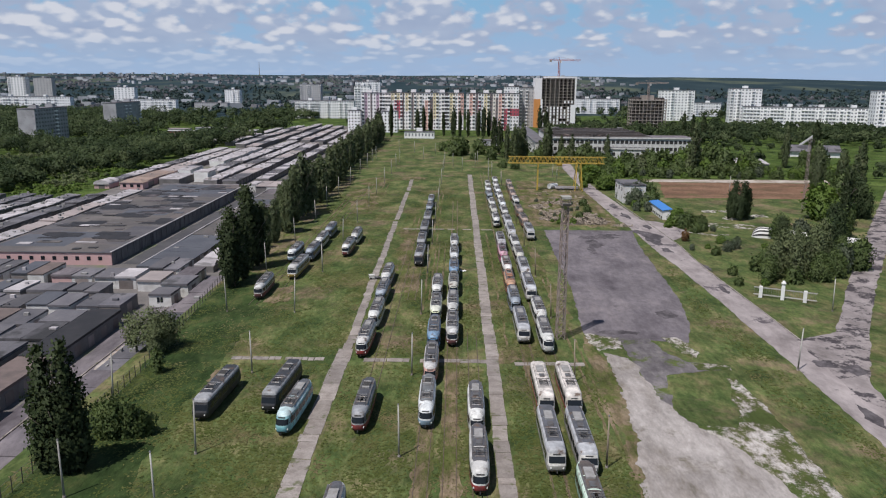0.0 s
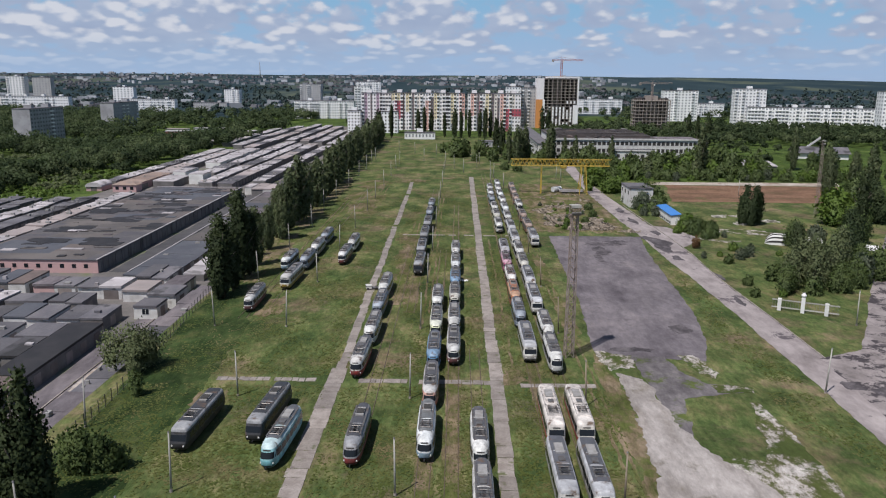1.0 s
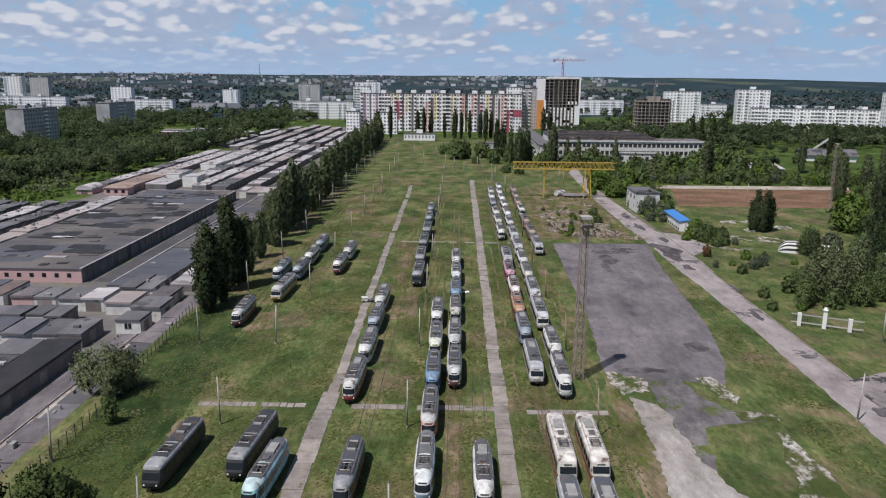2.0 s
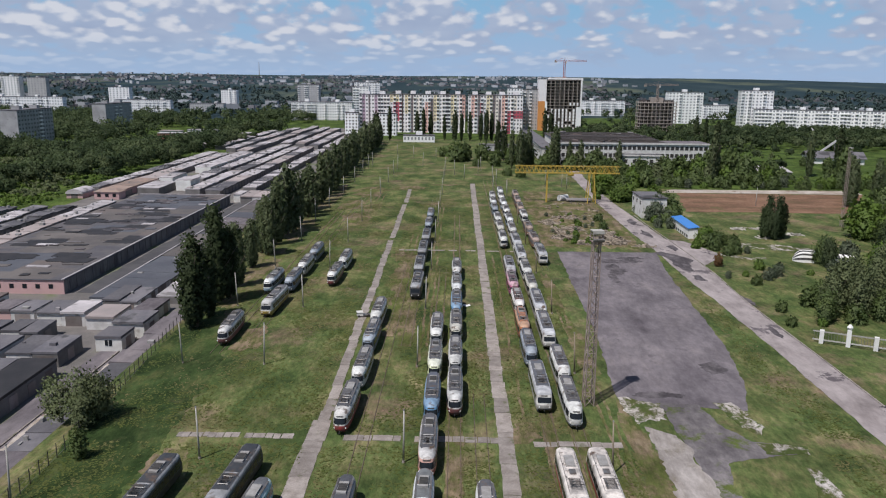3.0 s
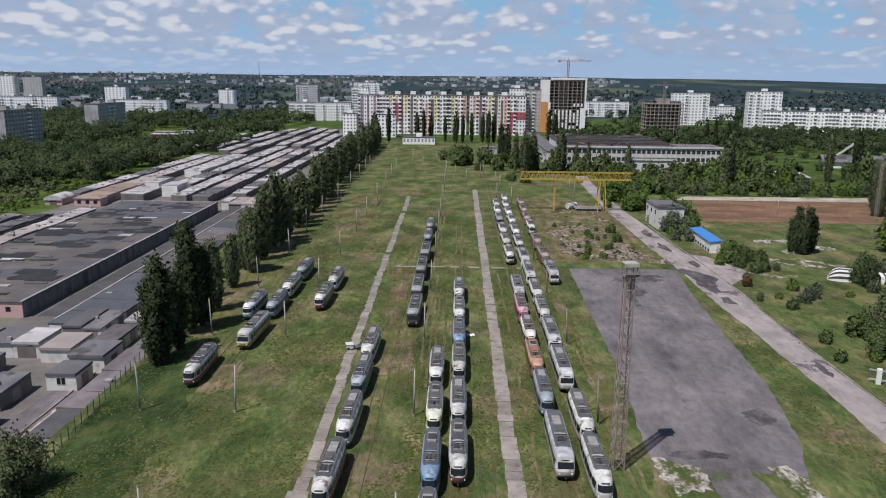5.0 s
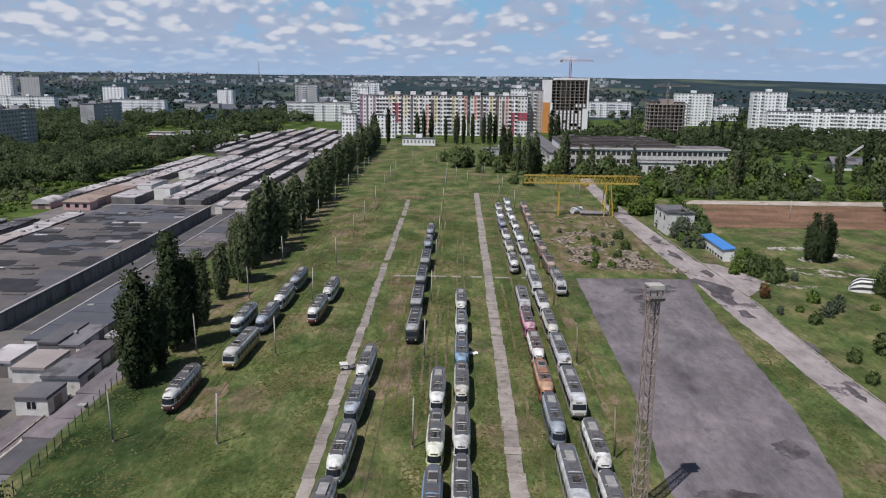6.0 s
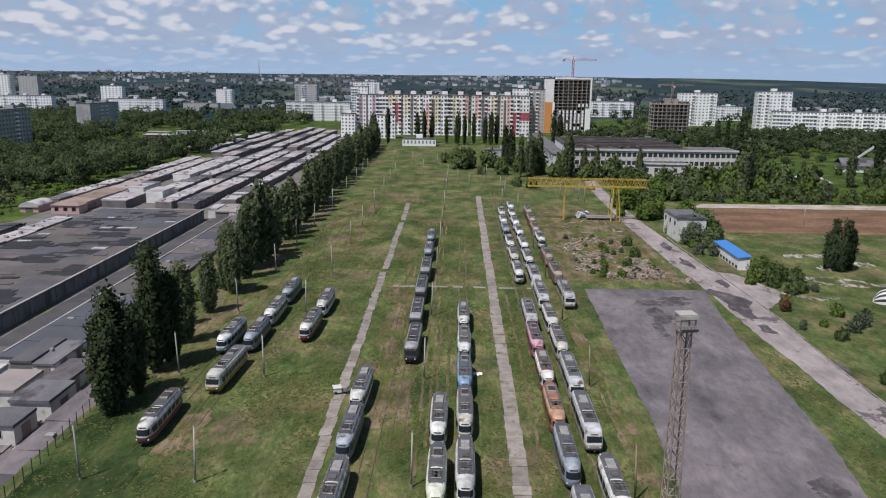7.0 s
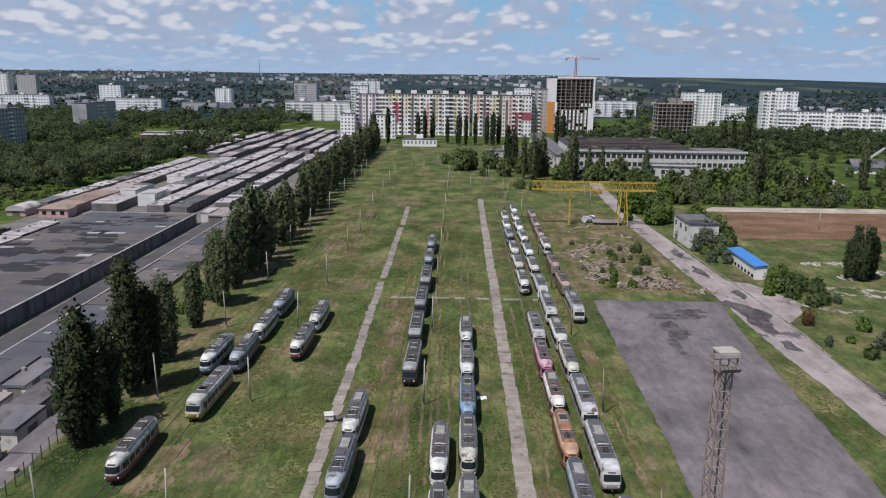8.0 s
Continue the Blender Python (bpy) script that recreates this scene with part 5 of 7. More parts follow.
# broad sheets of differing felt under the patches
for k in range(13):
    strips.append((rr.uniform(-9, 9), 5 + 9.6 * k, rr.uniform(7, 16), rr.uniform(4, 8), rr.choice(("hall_tan", "hall_blue", "hall_felt", "hall_blue", "hall_tan"))))
for fx, fy, n in fields:
    strips += [(fx + rr.uniform(-3.4, 3.4), fy + rr.uniform(-3.5, 3.5), rr.uniform(1.8, 4.6), rr.uniform(0.8, 2.8), "tar" if rr.random() < 0.85 else "stain") for _ in range(n + 3)]
strips += [(rr.uniform(-16, 15), rr.uniform(2, 126), rr.uniform(0.7, 3.2), rr.uniform(0.3, 1.2), rr.choice(("felt", "hall_tan", "tar", "hall_blue", "light_felt", "tar", "stain"))) for _ in range(64)]
for k, (x, y, a, b, mat) in enumerate(strips):
    x, y = max(min(x, 16.6 - a), a - 17.0), max(min(y, 129 - b), b + 0.4)
    pts = blob_outline([(x - a, y - b), (x + a, y - b), (x + a, y + b), (x - a, y + b)], 0.6, 0.5 if mat == "tar" else 0.25, k)
    part("roof_patch", Shape().outline(pts, 3.39, 3.405 + 0.0012 * k).mesh("roof_patch", mat), BIG)
for k in range(11):
    x = -16 + 3.0 * k
    part("window", Shape().box(x, x + 1.0, -0.05, 0.05, 1.3, 2.3).mesh("window", "glass"), BIG)
for k in range(32):
    part("pilaster", shared("pilaster", lambda: Shape().box(17.5, 17.64, -0.2, 0.2, 0, 3.2).mesh("pilaster", "hall_wall")), BIG, at=pose(0, 2 + 4.05 * k, 0))

part("roof_edge", Shape().box(-0.2, 0.2, 0, 132, 0, 0.1).mesh("roof_edge", "light_felt"), BIG, at=pose(-77.6 + 106, -8, -1.5 - GZ))
garage_row(-77.5, -67, 192, 329, -1.6, ["asphalt", "hall_tan", D, "hall_blue", "asphalt", "pink_felt"], "limewash", "low row of garages with dark roofs below the hall", unit=8, seed=60, jitter=0.05)
garage_row(-64.5, -60, 196, 240, -2.0, [D, L], "render_wall", "low sheds under the poplars", unit=6, seed=61)


def small_house(x0, x1, y0, y1, top, roof, wall, words, win=0):
    """A block of one or more garages: every bay has its own roof, front and clutter."""
    r = random.Random(int(abs(x0 * 31 + y0 * 7)))
    H = thing("garage", words, "garage", "single garages on lower ground", at=pose((x0 + x1) / 2, (y0 + y1) / 2, GZ))
    a, b, h = (x1 - x0) / 2, (y1 - y0) / 2, top - GZ
    part("wall", Shape().box(-a, a, -b, b, -0.3, h - 0.45).mesh("wall", wall), H)
    bays = 1 if win else max(1, round(2 * a / 4.2))
    for k in range(bays):
        xa, xb = -a + 2 * a * k / bays, -a + 2 * a * (k + 1) / bays
        z, lean = (0.0 if bays == 1 else r.uniform(-0.25, 0.2)), r.uniform(-0.1, 0.14)
        mat = roof if bays == 1 or r.random() < 0.5 else r.choice(("felt", "felt", "asphalt", "hall_tan", "hall_blue", "rusty_roof", "light_felt", "brown_wall"))
        o0, o1 = r.uniform(0.1, 0.35), r.uniform(0.1, 0.45)
        c = [(xa - 0.02, -b - o0), (xb - 0.03, -b - o0), (xb - 0.03, b + o1), (xa - 0.02, b + o1)]
        part("roof", Shape().add([(x, y, h - 0.45 + z) for x, y in c] + [(x, y, h + z + (lean if y > 0 else -lean)) for x, y in c], [(0, 3, 2, 1), (4, 5, 6, 7), (0, 1, 5, 4), (2, 3, 7, 6), (1, 2, 6, 5), (3, 0, 4, 7)]).mesh("roof", mat), H)
        if bays > 1:
            part("front_wall", Shape().box(xa + 0.03, xb - 0.03, -b - 0.06, -b - 0.01, -0.2, h - 0.47).mesh("front_wall", r.choice((wall, wall, "limewash", "hut_wall", "render_wall", "pink_wall" if r.random() < 0.4 else "limewash"))), H)
            if r.random() < 0.35:
                part("garage_door", Shape().box(xa + 0.8, xb - 0.8, -b - 0.11, -b - 0.05, 0.0, 2.05).mesh("garage_door", "door_steel"), H)
            if r.random() < 0.55:
                cx, cy, w = r.uniform(xa + 0.6, xb - 0.6), r.uniform(-b, b) * 0.8, r.uniform(0.2, 0.7)
                part("roof_vent", Shape().box(cx - w, cx + w, cy - w * 0.7, cy + w * 0.7, h - 0.3, h + z + r.uniform(0.25, 0.7)).mesh("roof_vent", r.choice(("weathered_box", "felt", "light_felt"))), H)
    for k in range(win):
        x = -a + (k + 0.5) * 2 * a / win
        w = part("window", Shape().box(x - 0.75, x + 0.75, -b - 0.05, -b + 0.02, 1.0, 2.3).mesh("window", "white_wall"), H)
        for dx in (-0.66, 0.06):
            part("pane", Shape().box(x + dx, x + dx + 0.6, -b - 0.08, -b - 0.04, 1.1, 2.2).mesh("pane", "glass"), w)
    n = max(1, int(b / 2.2))
    for k in range(n):
        y = -b + (k + 0.5) * 2 * b / n
        part("garage_door", Shape().box(a - 0.02, a + 0.05, y - 1.1, y + 1.1, 0.05, 2.1).mesh("garage_door", "door_steel"), H)
    return H


SMALL_GARAGES = [(-64.4, -59.6, 166, 171.6, -1.1, D, "hut_wall", "small white house with grey roof and one window", 1), (-64.6, -58.6, 173.6, 181, -0.8, D, "hut_wall", "white garage with dark flat roof"),
          (-71.8, -66.2, 178, 186, -1.2, "pink_felt", "limewash", "pale garage with light roof"), (-82.5, -72.8, 180, 187.5, -1.0, D, "limewash", "white-walled garage with dark roof"),
          (-93, -83.6, 181, 188, -1.0, D, "limewash", "white-walled garage with grey roof"), (-103.4, -95.6, 182.5, 193, -1.0, "brown_wall", "limewash", "garage with brown rusty roof"),
          (-74, -66.5, 190, 201, -1.4, "asphalt", "limewash", "pale flat-roofed store on lower ground"), (-65, -60.5, 182.2, 192, -1.5, "asphalt", "limewash", "white garage with grey roof"),
          (-83, -76, 168.5, 175, -1.0, D, "render_wall", "garage with dark roof"), (-92, -84, 168.5, 174.5, -1.2, D, "render_wall", "garage with felt roof"), (-104, -93, 168, 176, -1.0, "light_felt", "render_wall", "garage with pale roof"),
          (-76, -67, 158, 166.5, -1.2, D, "render_wall", "grey garage on lower ground"), (-86, -77, 157.5, 165.5, -1.0, D, "limewash", "whitewashed garage with grey roof"), (-98, -87, 157, 165, -1.1, D, "render_wall", "wide garage with felt roof"),
          (-78.5, -72.2, 148.3, 155, -1.5, D, "limewash", "single garage with dark roof"), (-90, -80, 146, 154.5, -1.2, "brown_wall", "limewash", "garage with reddish roof"),
          (-80, -71.7, 137.5, 146.5, -1.25, D, "render_wall", "grey garage with patched roof")]
SMALL_GARAGES += [(-94, -81, 136, 145, -1.2, D, "limewash", "broad garage with grey roof"),
          (-71.2, -65.2, 128.5, 154, -1.0, "tar", "render_wall", "long garage with fresh black tar roof"), (-71.2, -65.4, 113, 128, -1.1, "brown_wall", "render_wall", "garage with brown rusty roof"),
          (-83, -73, 121, 134.5, -1.0, D, "render_wall", "garage with bluish grey roof"), (-82, -73, 104, 119.5, -1.0, D, "render_wall", "garage with dark grey roof"), (-70.5, -64.5, 92, 111.5, -1.0, "light_felt", "render_wall", "garage with pale roof edge"),
          (-95, -85, 118, 133, -1.2, D, "render_wall", "garage with dark roof"), (-112, -104.5, 160, 176, -1.0, D, "limewash", "white-walled garage on lower ground"), (-70.5, -64.5, 74, 91, -1.0, D, "render_wall", "garage with felt roof"),
          (-125, -106, 180, 195, -1.1, D, "limewash", "wide white garage with dark roof"), (-88.2, -84.8, 336, 346, -0.6, L, "hut_wall", "small white depot office behind the hall"), (-84.4, -75, 332, 347, -0.9, "pink_felt", "limewash", "pale workshop at the end of the lane"), (-74.5, -66, 335, 352, -1.4, L, "limewash", "pale low garage at the end of the lane")]
for a in SMALL_GARAGES:
    small_house(*a)
garage_row(-55.8, -51.6, 84, 182, -1.1, ["asphalt", "asphalt", D], "render_wall", "row of low garages with grey felt roofs along the fence", unit=7, seed=70, doors=False, jitter=0.04)
patch("road", [(-63.8, 60), (-60.2, 60), (-60.4, 184), (-62, 196), (-64.3, 150), (-63.8, 130)], "asphalt", "patched asphalt lane between garages", z0=GZ - 0.3, z1=GZ + 0.05, seed=30, rough=0.3, category="lane")
patch("road", [(-60.1, 60), (-56.3, 60), (-56.6, 184), (-59, 190), (-60.3, 150)], "asphalt", "grey worn track with dark puddle stains", z0=GZ - 0.3, z1=GZ + 0.04, seed=33, rough=0.3, category="lane")
for k in range(9):
    x, y = -58.4 + 0.8 * math.sin(2.1 * k), 88 + 9.5 * k
    patch("road", [(x - 0.9, y - 1.2), (x + 0.7, y - 1.6), (x + 1.0, y + 0.9), (x - 0.4, y + 1.7)], "stain", "dark puddle stain on the track", z0=GZ - 0.2, z1=GZ + 0.045 + 0.001 * k, seed=150 + k, rough=0.5, step=0.4, category="stain")
patch("road", [(-59.9, 84), (-58.0, 84), (-57.9, 130), (-57.6, 181), (-59.3, 183), (-59.8, 140)], "sand", "pale dusty strip along the track", z0=GZ - 0.3, z1=GZ + 0.058, seed=34, rough=0.55, step=0.5, category="dirt")
lane_kerb = Shape().box(-0.11, 0.11, 0.02, 2.98, -0.1, 0.18).mesh("kerb_stone", "concrete")
LK = thing("kerb", "pale kerb between lane and track", "kerb", kind="structure")
for k in range(34):
    part("kerb_stone", lane_kerb, LK, at=pose(-60.25, 84 + 3 * k, GZ + 0.02))
patch("road", [(-86.5, 204), (-78.2, 204), (-78.2, 345), (-82, 400), (-86.5, 345)], "lane", "asphalt lane with the hall's shadow in its colour", z0=GZ - 0.3, z1=GZ + 0.04, seed=31, category="lane")

# ---- fence ----
FN = thing("fence", "dark wire fence with thin posts along the yard", "fence")
post = Shape().tube((0, 0, -0.3), (0, 0, 1.9), 0.06, n=5).mesh("fence_post", "black")
for k in range(52):
    y = 76 + 2.05 * k
    part("fence_post", post, FN, at=pose(-46.8 - 3.8 * smooth(110, 182, y), y, 0))
for z in (0.25, 1.0, 1.8):
    run = [(-46.8 - 3.8 * smooth(110, 182, 76 + 8.8 * k), 76 + 8.8 * k) for k in range(13)]
    rows = [[(x + dx, y, z + dz) for x, y in run] for dx, dz in ((-0.025, 0), (0, 0.025), (0.025, 0), (-0.025, 0))]
    part("wire", Shape().grid(rows).mesh("wire", "rope_wire"), FN)


# ---- trees ----
def leaf_mesh(name, quads, mat, normals=None):
    """A mesh of loose four-cornered leaf clusters from an array (n, 4, 3), shaded by the crown's own roundness."""
    n = len(quads)
    if normals is not None:
        flip = np.einsum("ij,ij->i", np.cross(quads[:, 1] - quads[:, 0], quads[:, 2] - quads[:, 0]), normals) < 0
        quads = np.where(flip[:, None, None], quads[:, ::-1], quads)
    me = bpy.data.meshes.new(name)
    me.vertices.add(4 * n)
    me.vertices.foreach_set("co", quads.reshape(-1))
    me.loops.add(4 * n)
    me.loops.foreach_set("vertex_index", np.arange(4 * n, dtype=np.int32))
    me.polygons.add(n)
    me.polygons.foreach_set("loop_start", np.arange(0, 4 * n, 4, dtype=np.int32))
    me.materials.append(M[mat])
    me.update(calc_edges=True)
    if normals is not None:
        me.attributes.new("custom_normal", "FLOAT_VECTOR", "POINT").data.foreach_set("vector", np.repeat(normals, 4, axis=0).astype(np.float32).reshape(-1))
    return me


def clusters(gen, centres, radii, counts, size, inner=0.6, loose=0.55, heart=(0, 0, 0), upright=1.0):
    """Leaf clusters scattered through the outer part of each lump of a crown, and the way each one faces."""
    out, ways = [], []
    for c, r, n in zip(centres, radii, counts):
        d = gen.normal(size=(n, 3))
        d /= np.linalg.norm(d, axis=1)[:, None]
        d[:, 2] = np.where(d[:, 2] < -0.5, -d[:, 2] * 0.6, d[:, 2])
        p = np.array(c) + d * np.array(r) * gen.uniform(inner, 1.06, (n, 1))
        nrm = d + gen.normal(size=(n, 3)) * loose
        nrm /= np.linalg.norm(nrm, axis=1)[:, None]
        u = np.cross(nrm, gen.normal(size=(n, 3)))
        u /= np.linalg.norm(u, axis=1)[:, None] + 1e-9
        v = np.cross(nrm, u)
        s = size * gen.uniform(0.6, 1.35, (n, 1))
        q = np.stack([p - u * s - v * s * 0.35, p + v * s * 0.8 - nrm * s * 0.15, p + u * s + v * s * 0.25, p - v * s * 0.75 - nrm * s * 0.2], axis=1)
        out.append(q)
        far = (p - np.array(heart)) * np.array((1, 1, upright))
        far /= np.linalg.norm(far, axis=1)[:, None] + 1e-9
        way = 0.7 * d + 0.7 * far + 0.12 * nrm + np.array((0, 0, 0.2))
        ways.append(way / np.linalg.norm(way, axis=1)[:, None])
    return np.concatenate(out), np.concatenate(ways)


def trunk_shape(h, r, limbs, gen):
    s = Shape().tube((0, 0, -0.3), (0.1, 0.05, h * 0.5), r, r * 0.6, 8).tube((0.1, 0.05, h * 0.5), (0, 0.1, h * 0.85), r * 0.6, r * 0.2, 6)
    for k in range(limbs):
        a, z = 6.28 * k / limbs + gen.uniform(-0.4, 0.4), h * gen.uniform(0.22, 0.6)
        l = h * gen.uniform(0.15, 0.3)
        s.tube((0, 0, z), (math.cos(a) * l * 0.7, math.sin(a) * l * 0.7, z + l * 0.9), r * 0.35, r * 0.12, 5)
    return s


def taper(t, full, end):
    """Width of a crown at a part t of its height: a narrow foot, a full middle, then a rounded point."""
    if t < full:
        return 0.42 + 0.58 * math.sin(1.571 * t / full)
    return end + (1 - end) * math.sqrt(max(0.0, 1 - ((t - full) / (1.001 - full)) ** 1.9))


def spray_tree(seed, h, words, leaders, sprays, per, leaf, mat, name="tree", group="trees", rise=1.6, low=0.08, fuzz=0.15, full=0.5, category="tree", lift=0.3):
    """A tree whose leaves hang along upward sprays from several leaders (x, y, part of the height, width)."""
    gen = np.random.default_rng(seed)
    T = thing(name, words, category, group)
    part("trunk", trunk_shape(h * 0.95, 0.022 * h, 6, gen).mesh("trunk", "bark", smooth=True), T)
    out, ways = [], []
    for ox, oy, share, wide in leaders:
        for k in range(sprays):
            t = 1 - (1 - (k + gen.uniform()) / sprays) ** 0.85
            env = wide * taper(t, full, 0.2) * gen.uniform(0.6, 1.12)
            a = 2.4 * k + gen.uniform(-0.5, 0.5)
            z0 = h * share * (low + (0.97 - low) * t) - 0.35 * rise * env
            l = gen.uniform(0.18, 1.0, (per, 1))
            side = np.array((math.cos(a), math.sin(a), 0.0))
            p = np.array((ox, oy, z0)) + side * env * l + np.array((0, 0, rise * env * 0.6)) * l ** 1.3 + gen.normal(size=(per, 3)) * np.array((fuzz, fuzz, fuzz * 1.3)) * wide
            p[:, 2] = np.maximum(p[:, 2], 0.12)
            nrm = gen.normal(size=(per, 3)) * 0.7 + side
            nrm /= np.linalg.norm(nrm, axis=1)[:, None]
            u = np.cross(nrm, gen.normal(size=(per, 3)))
            u /= np.linalg.norm(u, axis=1)[:, None] + 1e-9
            v = np.cross(nrm, u)
            z = leaf * gen.uniform(0.6, 1.4, (per, 1))
            out.append(np.stack([p - u * z - v * z * 0.35, p + v * z * 0.8 - nrm * z * 0.15, p + u * z + v * z * 0.25, p - v * z * 0.75 - nrm * z * 0.2], axis=1))
            mid = p * np.array((1, 1, 0)) / (wide + 0.5)
            way = 0.55 * side + 0.5 * mid + np.array((0, 0, lift + 0.35 * t)) + 0.15 * nrm
            ways.append(way / np.linalg.norm(way, axis=1)[:, None])
    part("crown", leaf_mesh("crown", np.concatenate(out), mat, np.concatenate(ways)), T)
    return T


def poplar(seed, h, wide, words, sprays=130, per=26, leaf=0.25, mat="dark_poplar_leaf"):
    gen = np.random.default_rng(seed + 100)
    leaders = [(gen.uniform(-0.12, 0.12) * wide, gen.uniform(-0.12, 0.12) * wide, 1.0, wide * 0.8)]
    turn = gen.uniform(0, 6.28)
    for k in range(2):
        leaders.append((math.cos(turn + 2.6 * k) * wide * 0.4, math.sin(turn + 2.6 * k) * wide * 0.4, gen.uniform(0.76, 0.97), wide * gen.uniform(0.56, 0.68)))
    return spray_tree(seed, h, words, leaders, sprays, per, leaf, mat, "poplar_tree", "poplar row", fuzz=0.13, full=0.42)


def broad_tree(seed, h, r, mat, words, n_lumps=16, name="tree", leaf=0.32, count=230, low=0.25):
    """A wide crown of five uneven leaders."""
    gen = np.random.default_rng(seed + 200)
    leaders = [(0, 0, 1.0, r * 0.62)]
    for k in range(4):
        a, d = 1.571 * k + gen.uniform(-0.5, 0.5), r * gen.uniform(0.36, 0.52)
        leaders.append((math.cos(a) * d, math.sin(a) * d, gen.uniform(0.66, 0.92), r * gen.uniform(0.46, 0.6)))
    sprays = int(math.sqrt(n_lumps * count / 5 * 1.5))
    per = max(8, int(n_lumps * count / 5 / sprays))
    return spray_tree(seed, h, words, leaders, sprays, per, leaf, mat, name, "trees", rise=0.8, low=low * 0.6, fuzz=0.19, full=0.48, category=name, lift=0.4)


def plant(model, placed, x, y, s=1.0, turn=0.0, tall=1.0):
    m = pose(x, y, land(x, y) - 0.05, 0, 0, turn) @ Matrix.Diagonal((s, s, s * tall, 1))
    if id(model) in placed:
        ob = copy_thing(model, m)
        ob.matrix_basis = m
        return ob
    placed.add(id(model))
    model.matrix_basis = m
    return model


placed = set()
WILLOWS = [(70.5, 177.0, 0.85, 2), (73.0, 180.5, 0.95, 0), (76.5, 178.0, 0.9, 1), (79.5, 181.5, 1.05, 0), (77.0, 186.0, 1.05, 1), (82.5, 178.5, 0.9, 2), (84.0, 186.0, 1.1, 1), (80.5, 191.0, 1.0, 0), (87.5, 182.5, 0.9, 2), (88.0, 192.0, 1.1, 0), (73.5, 186.5, 0.8, 2), (91.0, 197.0, 1.1, 1), (86.0, 199.0, 0.95, 0), (94.0, 204.0, 1.0, 2)]
tr = random.Random(21)
POP = [poplar(3, 18, 3.0, "tall dark green poplar at the yard edge"), poplar(4, 18.5, 2.6, "tall dark green poplar at the yard edge"), poplar(5, 17, 3.3, "broad dark green poplar at the yard edge"), poplar(28, 17, 2.9, "lighter grey-green poplar at the yard edge", mat="poplar_leaf")]
FAR_POP = [poplar(6, 18, 2.9, "tall poplar in a distant row", 70, 12, 0.4, "poplar_leaf"), poplar(7, 18, 2.5, "tall slim poplar in a distant row", 70, 12, 0.4, "poplar_leaf"), poplar(8, 17.5, 3.1, "broad poplar in a distant row", 70, 12, 0.4, "poplar_leaf")]
DARK_POP = [poplar(9, 18, 2.8, "tall dark poplar in the distance", 50, 11, 0.5), poplar(10, 18, 2.3, "slim dark poplar in the distance", 50, 11, 0.5)]
TWIN = spray_tree(37, 16.0, "dense dark poplar with two slim tops", [(-1.25, 0, 0.97, 1.75), (1.1, 0.3, 1.0, 1.8), (2.0, 0.6, 0.72, 1.7), (-1.6, -0.3, 0.62, 1.8), (0.3, -0.6, 0.66, 2.1), (1.6, 0.2, 0.45, 2.2)], 90, 26, 0.23, "dark_poplar_leaf", "poplar_tree", "poplar row", rise=1.7, fuzz=0.13, full=0.35)
plant(TWIN, placed, -43.9, 89.0, 1.0, 0)
for x, y, s, k, tall in [(-46.9, 169.0, 1.08, 2, 0.95), (-46.4, 174.5, 0.8, 0, 0.95), (-47.6, 184.0, 1.12, 0, 1.0), (-46.2, 187.5, 0.8, 1, 1.05), (-47.5, 196.5, 0.85, 3, 1.0), (-48.4, 214.0, 0.75, 3, 0.95),
                         (-50.5, 206.0, 0.5, 3, 1.1), (-47.9, 227.0, 0.85, 3, 1.1), (-50.0, 229.5, 0.75, 3, 1.1), (-48.8, 240.0, 0.85, 3, 1.15)]:
    plant(POP[k], placed, x, y, s, tr.uniform(0, 360), tall)
y = 248.0
while y < 585:
    x = -49.0 - 4.8 * smooth(255, 470, y) + tr.uniform(-0.9, 0.9)
    k = tr.randrange(3)
    plant(FAR_POP[k], placed, x, y, tr.uniform(0.85, 1.15), tr.uniform(0, 360), tr.uniform(0.85, 1.05))
    if tr.random() < 0.3:
        plant(FAR_POP[(k + 1) % 3], placed, x - tr.uniform(3, 6), y + 3, tr.uniform(0.5, 0.8), tr.uniform(0, 360), 1.1)
    y += tr.choice((4.8, 6.0, 7.0, 8.5, 11.0))
for x, y, s, k in [(113, 232, 0.72, 0), (121, 247, 0.85, 1), (127, 258, 0.9, 0)]:
    plant(POP[k], placed, x, y, s, 40 * x, 1.05)
for x, y, s in [(144, 318, 0.95), (149, 326, 1.0), (156, 322, 0.9), (160, 330, 1.0), (153, 338, 1.05)]:
    plant(POP[3], placed, x, y, s, 50 * x, 1.0)
# poplars before the apartment blocks and round the factory
FAR_POPLARS = [(-57, 585, 1.3), (-60, 600, 1.2), (-50, 605, 1.45), (-30, 615, 1.25), (-25, 612, 1.35), (-20, 618, 1.2), (-10, 615, 1.1), (-2, 610, 1.3), (3, 606, 1.2), (9, 612, 1.25), (17, 612, 1.2), (21, 608, 1.35), (25, 612, 1.2),
                (22, 455, 1.35), (26, 470, 1.2), (28, 432, 1.15), (31.5, 425, 1.2), (34.5, 436, 1.1), (37, 440, 1.2), (49.3, 428, 1.3), (51, 433, 1.2), (58, 436, 0.85), (63.5, 434, 0.9), (79.5, 418, 0.95), (64, 610, 1.4), (70, 620, 1.3), (114.5, 382, 1.35), (116.5, 385, 1.25),
                (205, 455, 1.3), (170, 411, 1.3), (171, 413, 1.1)]
FAR_POPLARS += [(186, 366, 1.1), (150, 300, 1.0), (155, 306, 1.15), (163, 290, 1.1), (160, 560, 1.3), (168, 565, 1.2), (174, 560, 1.2)]
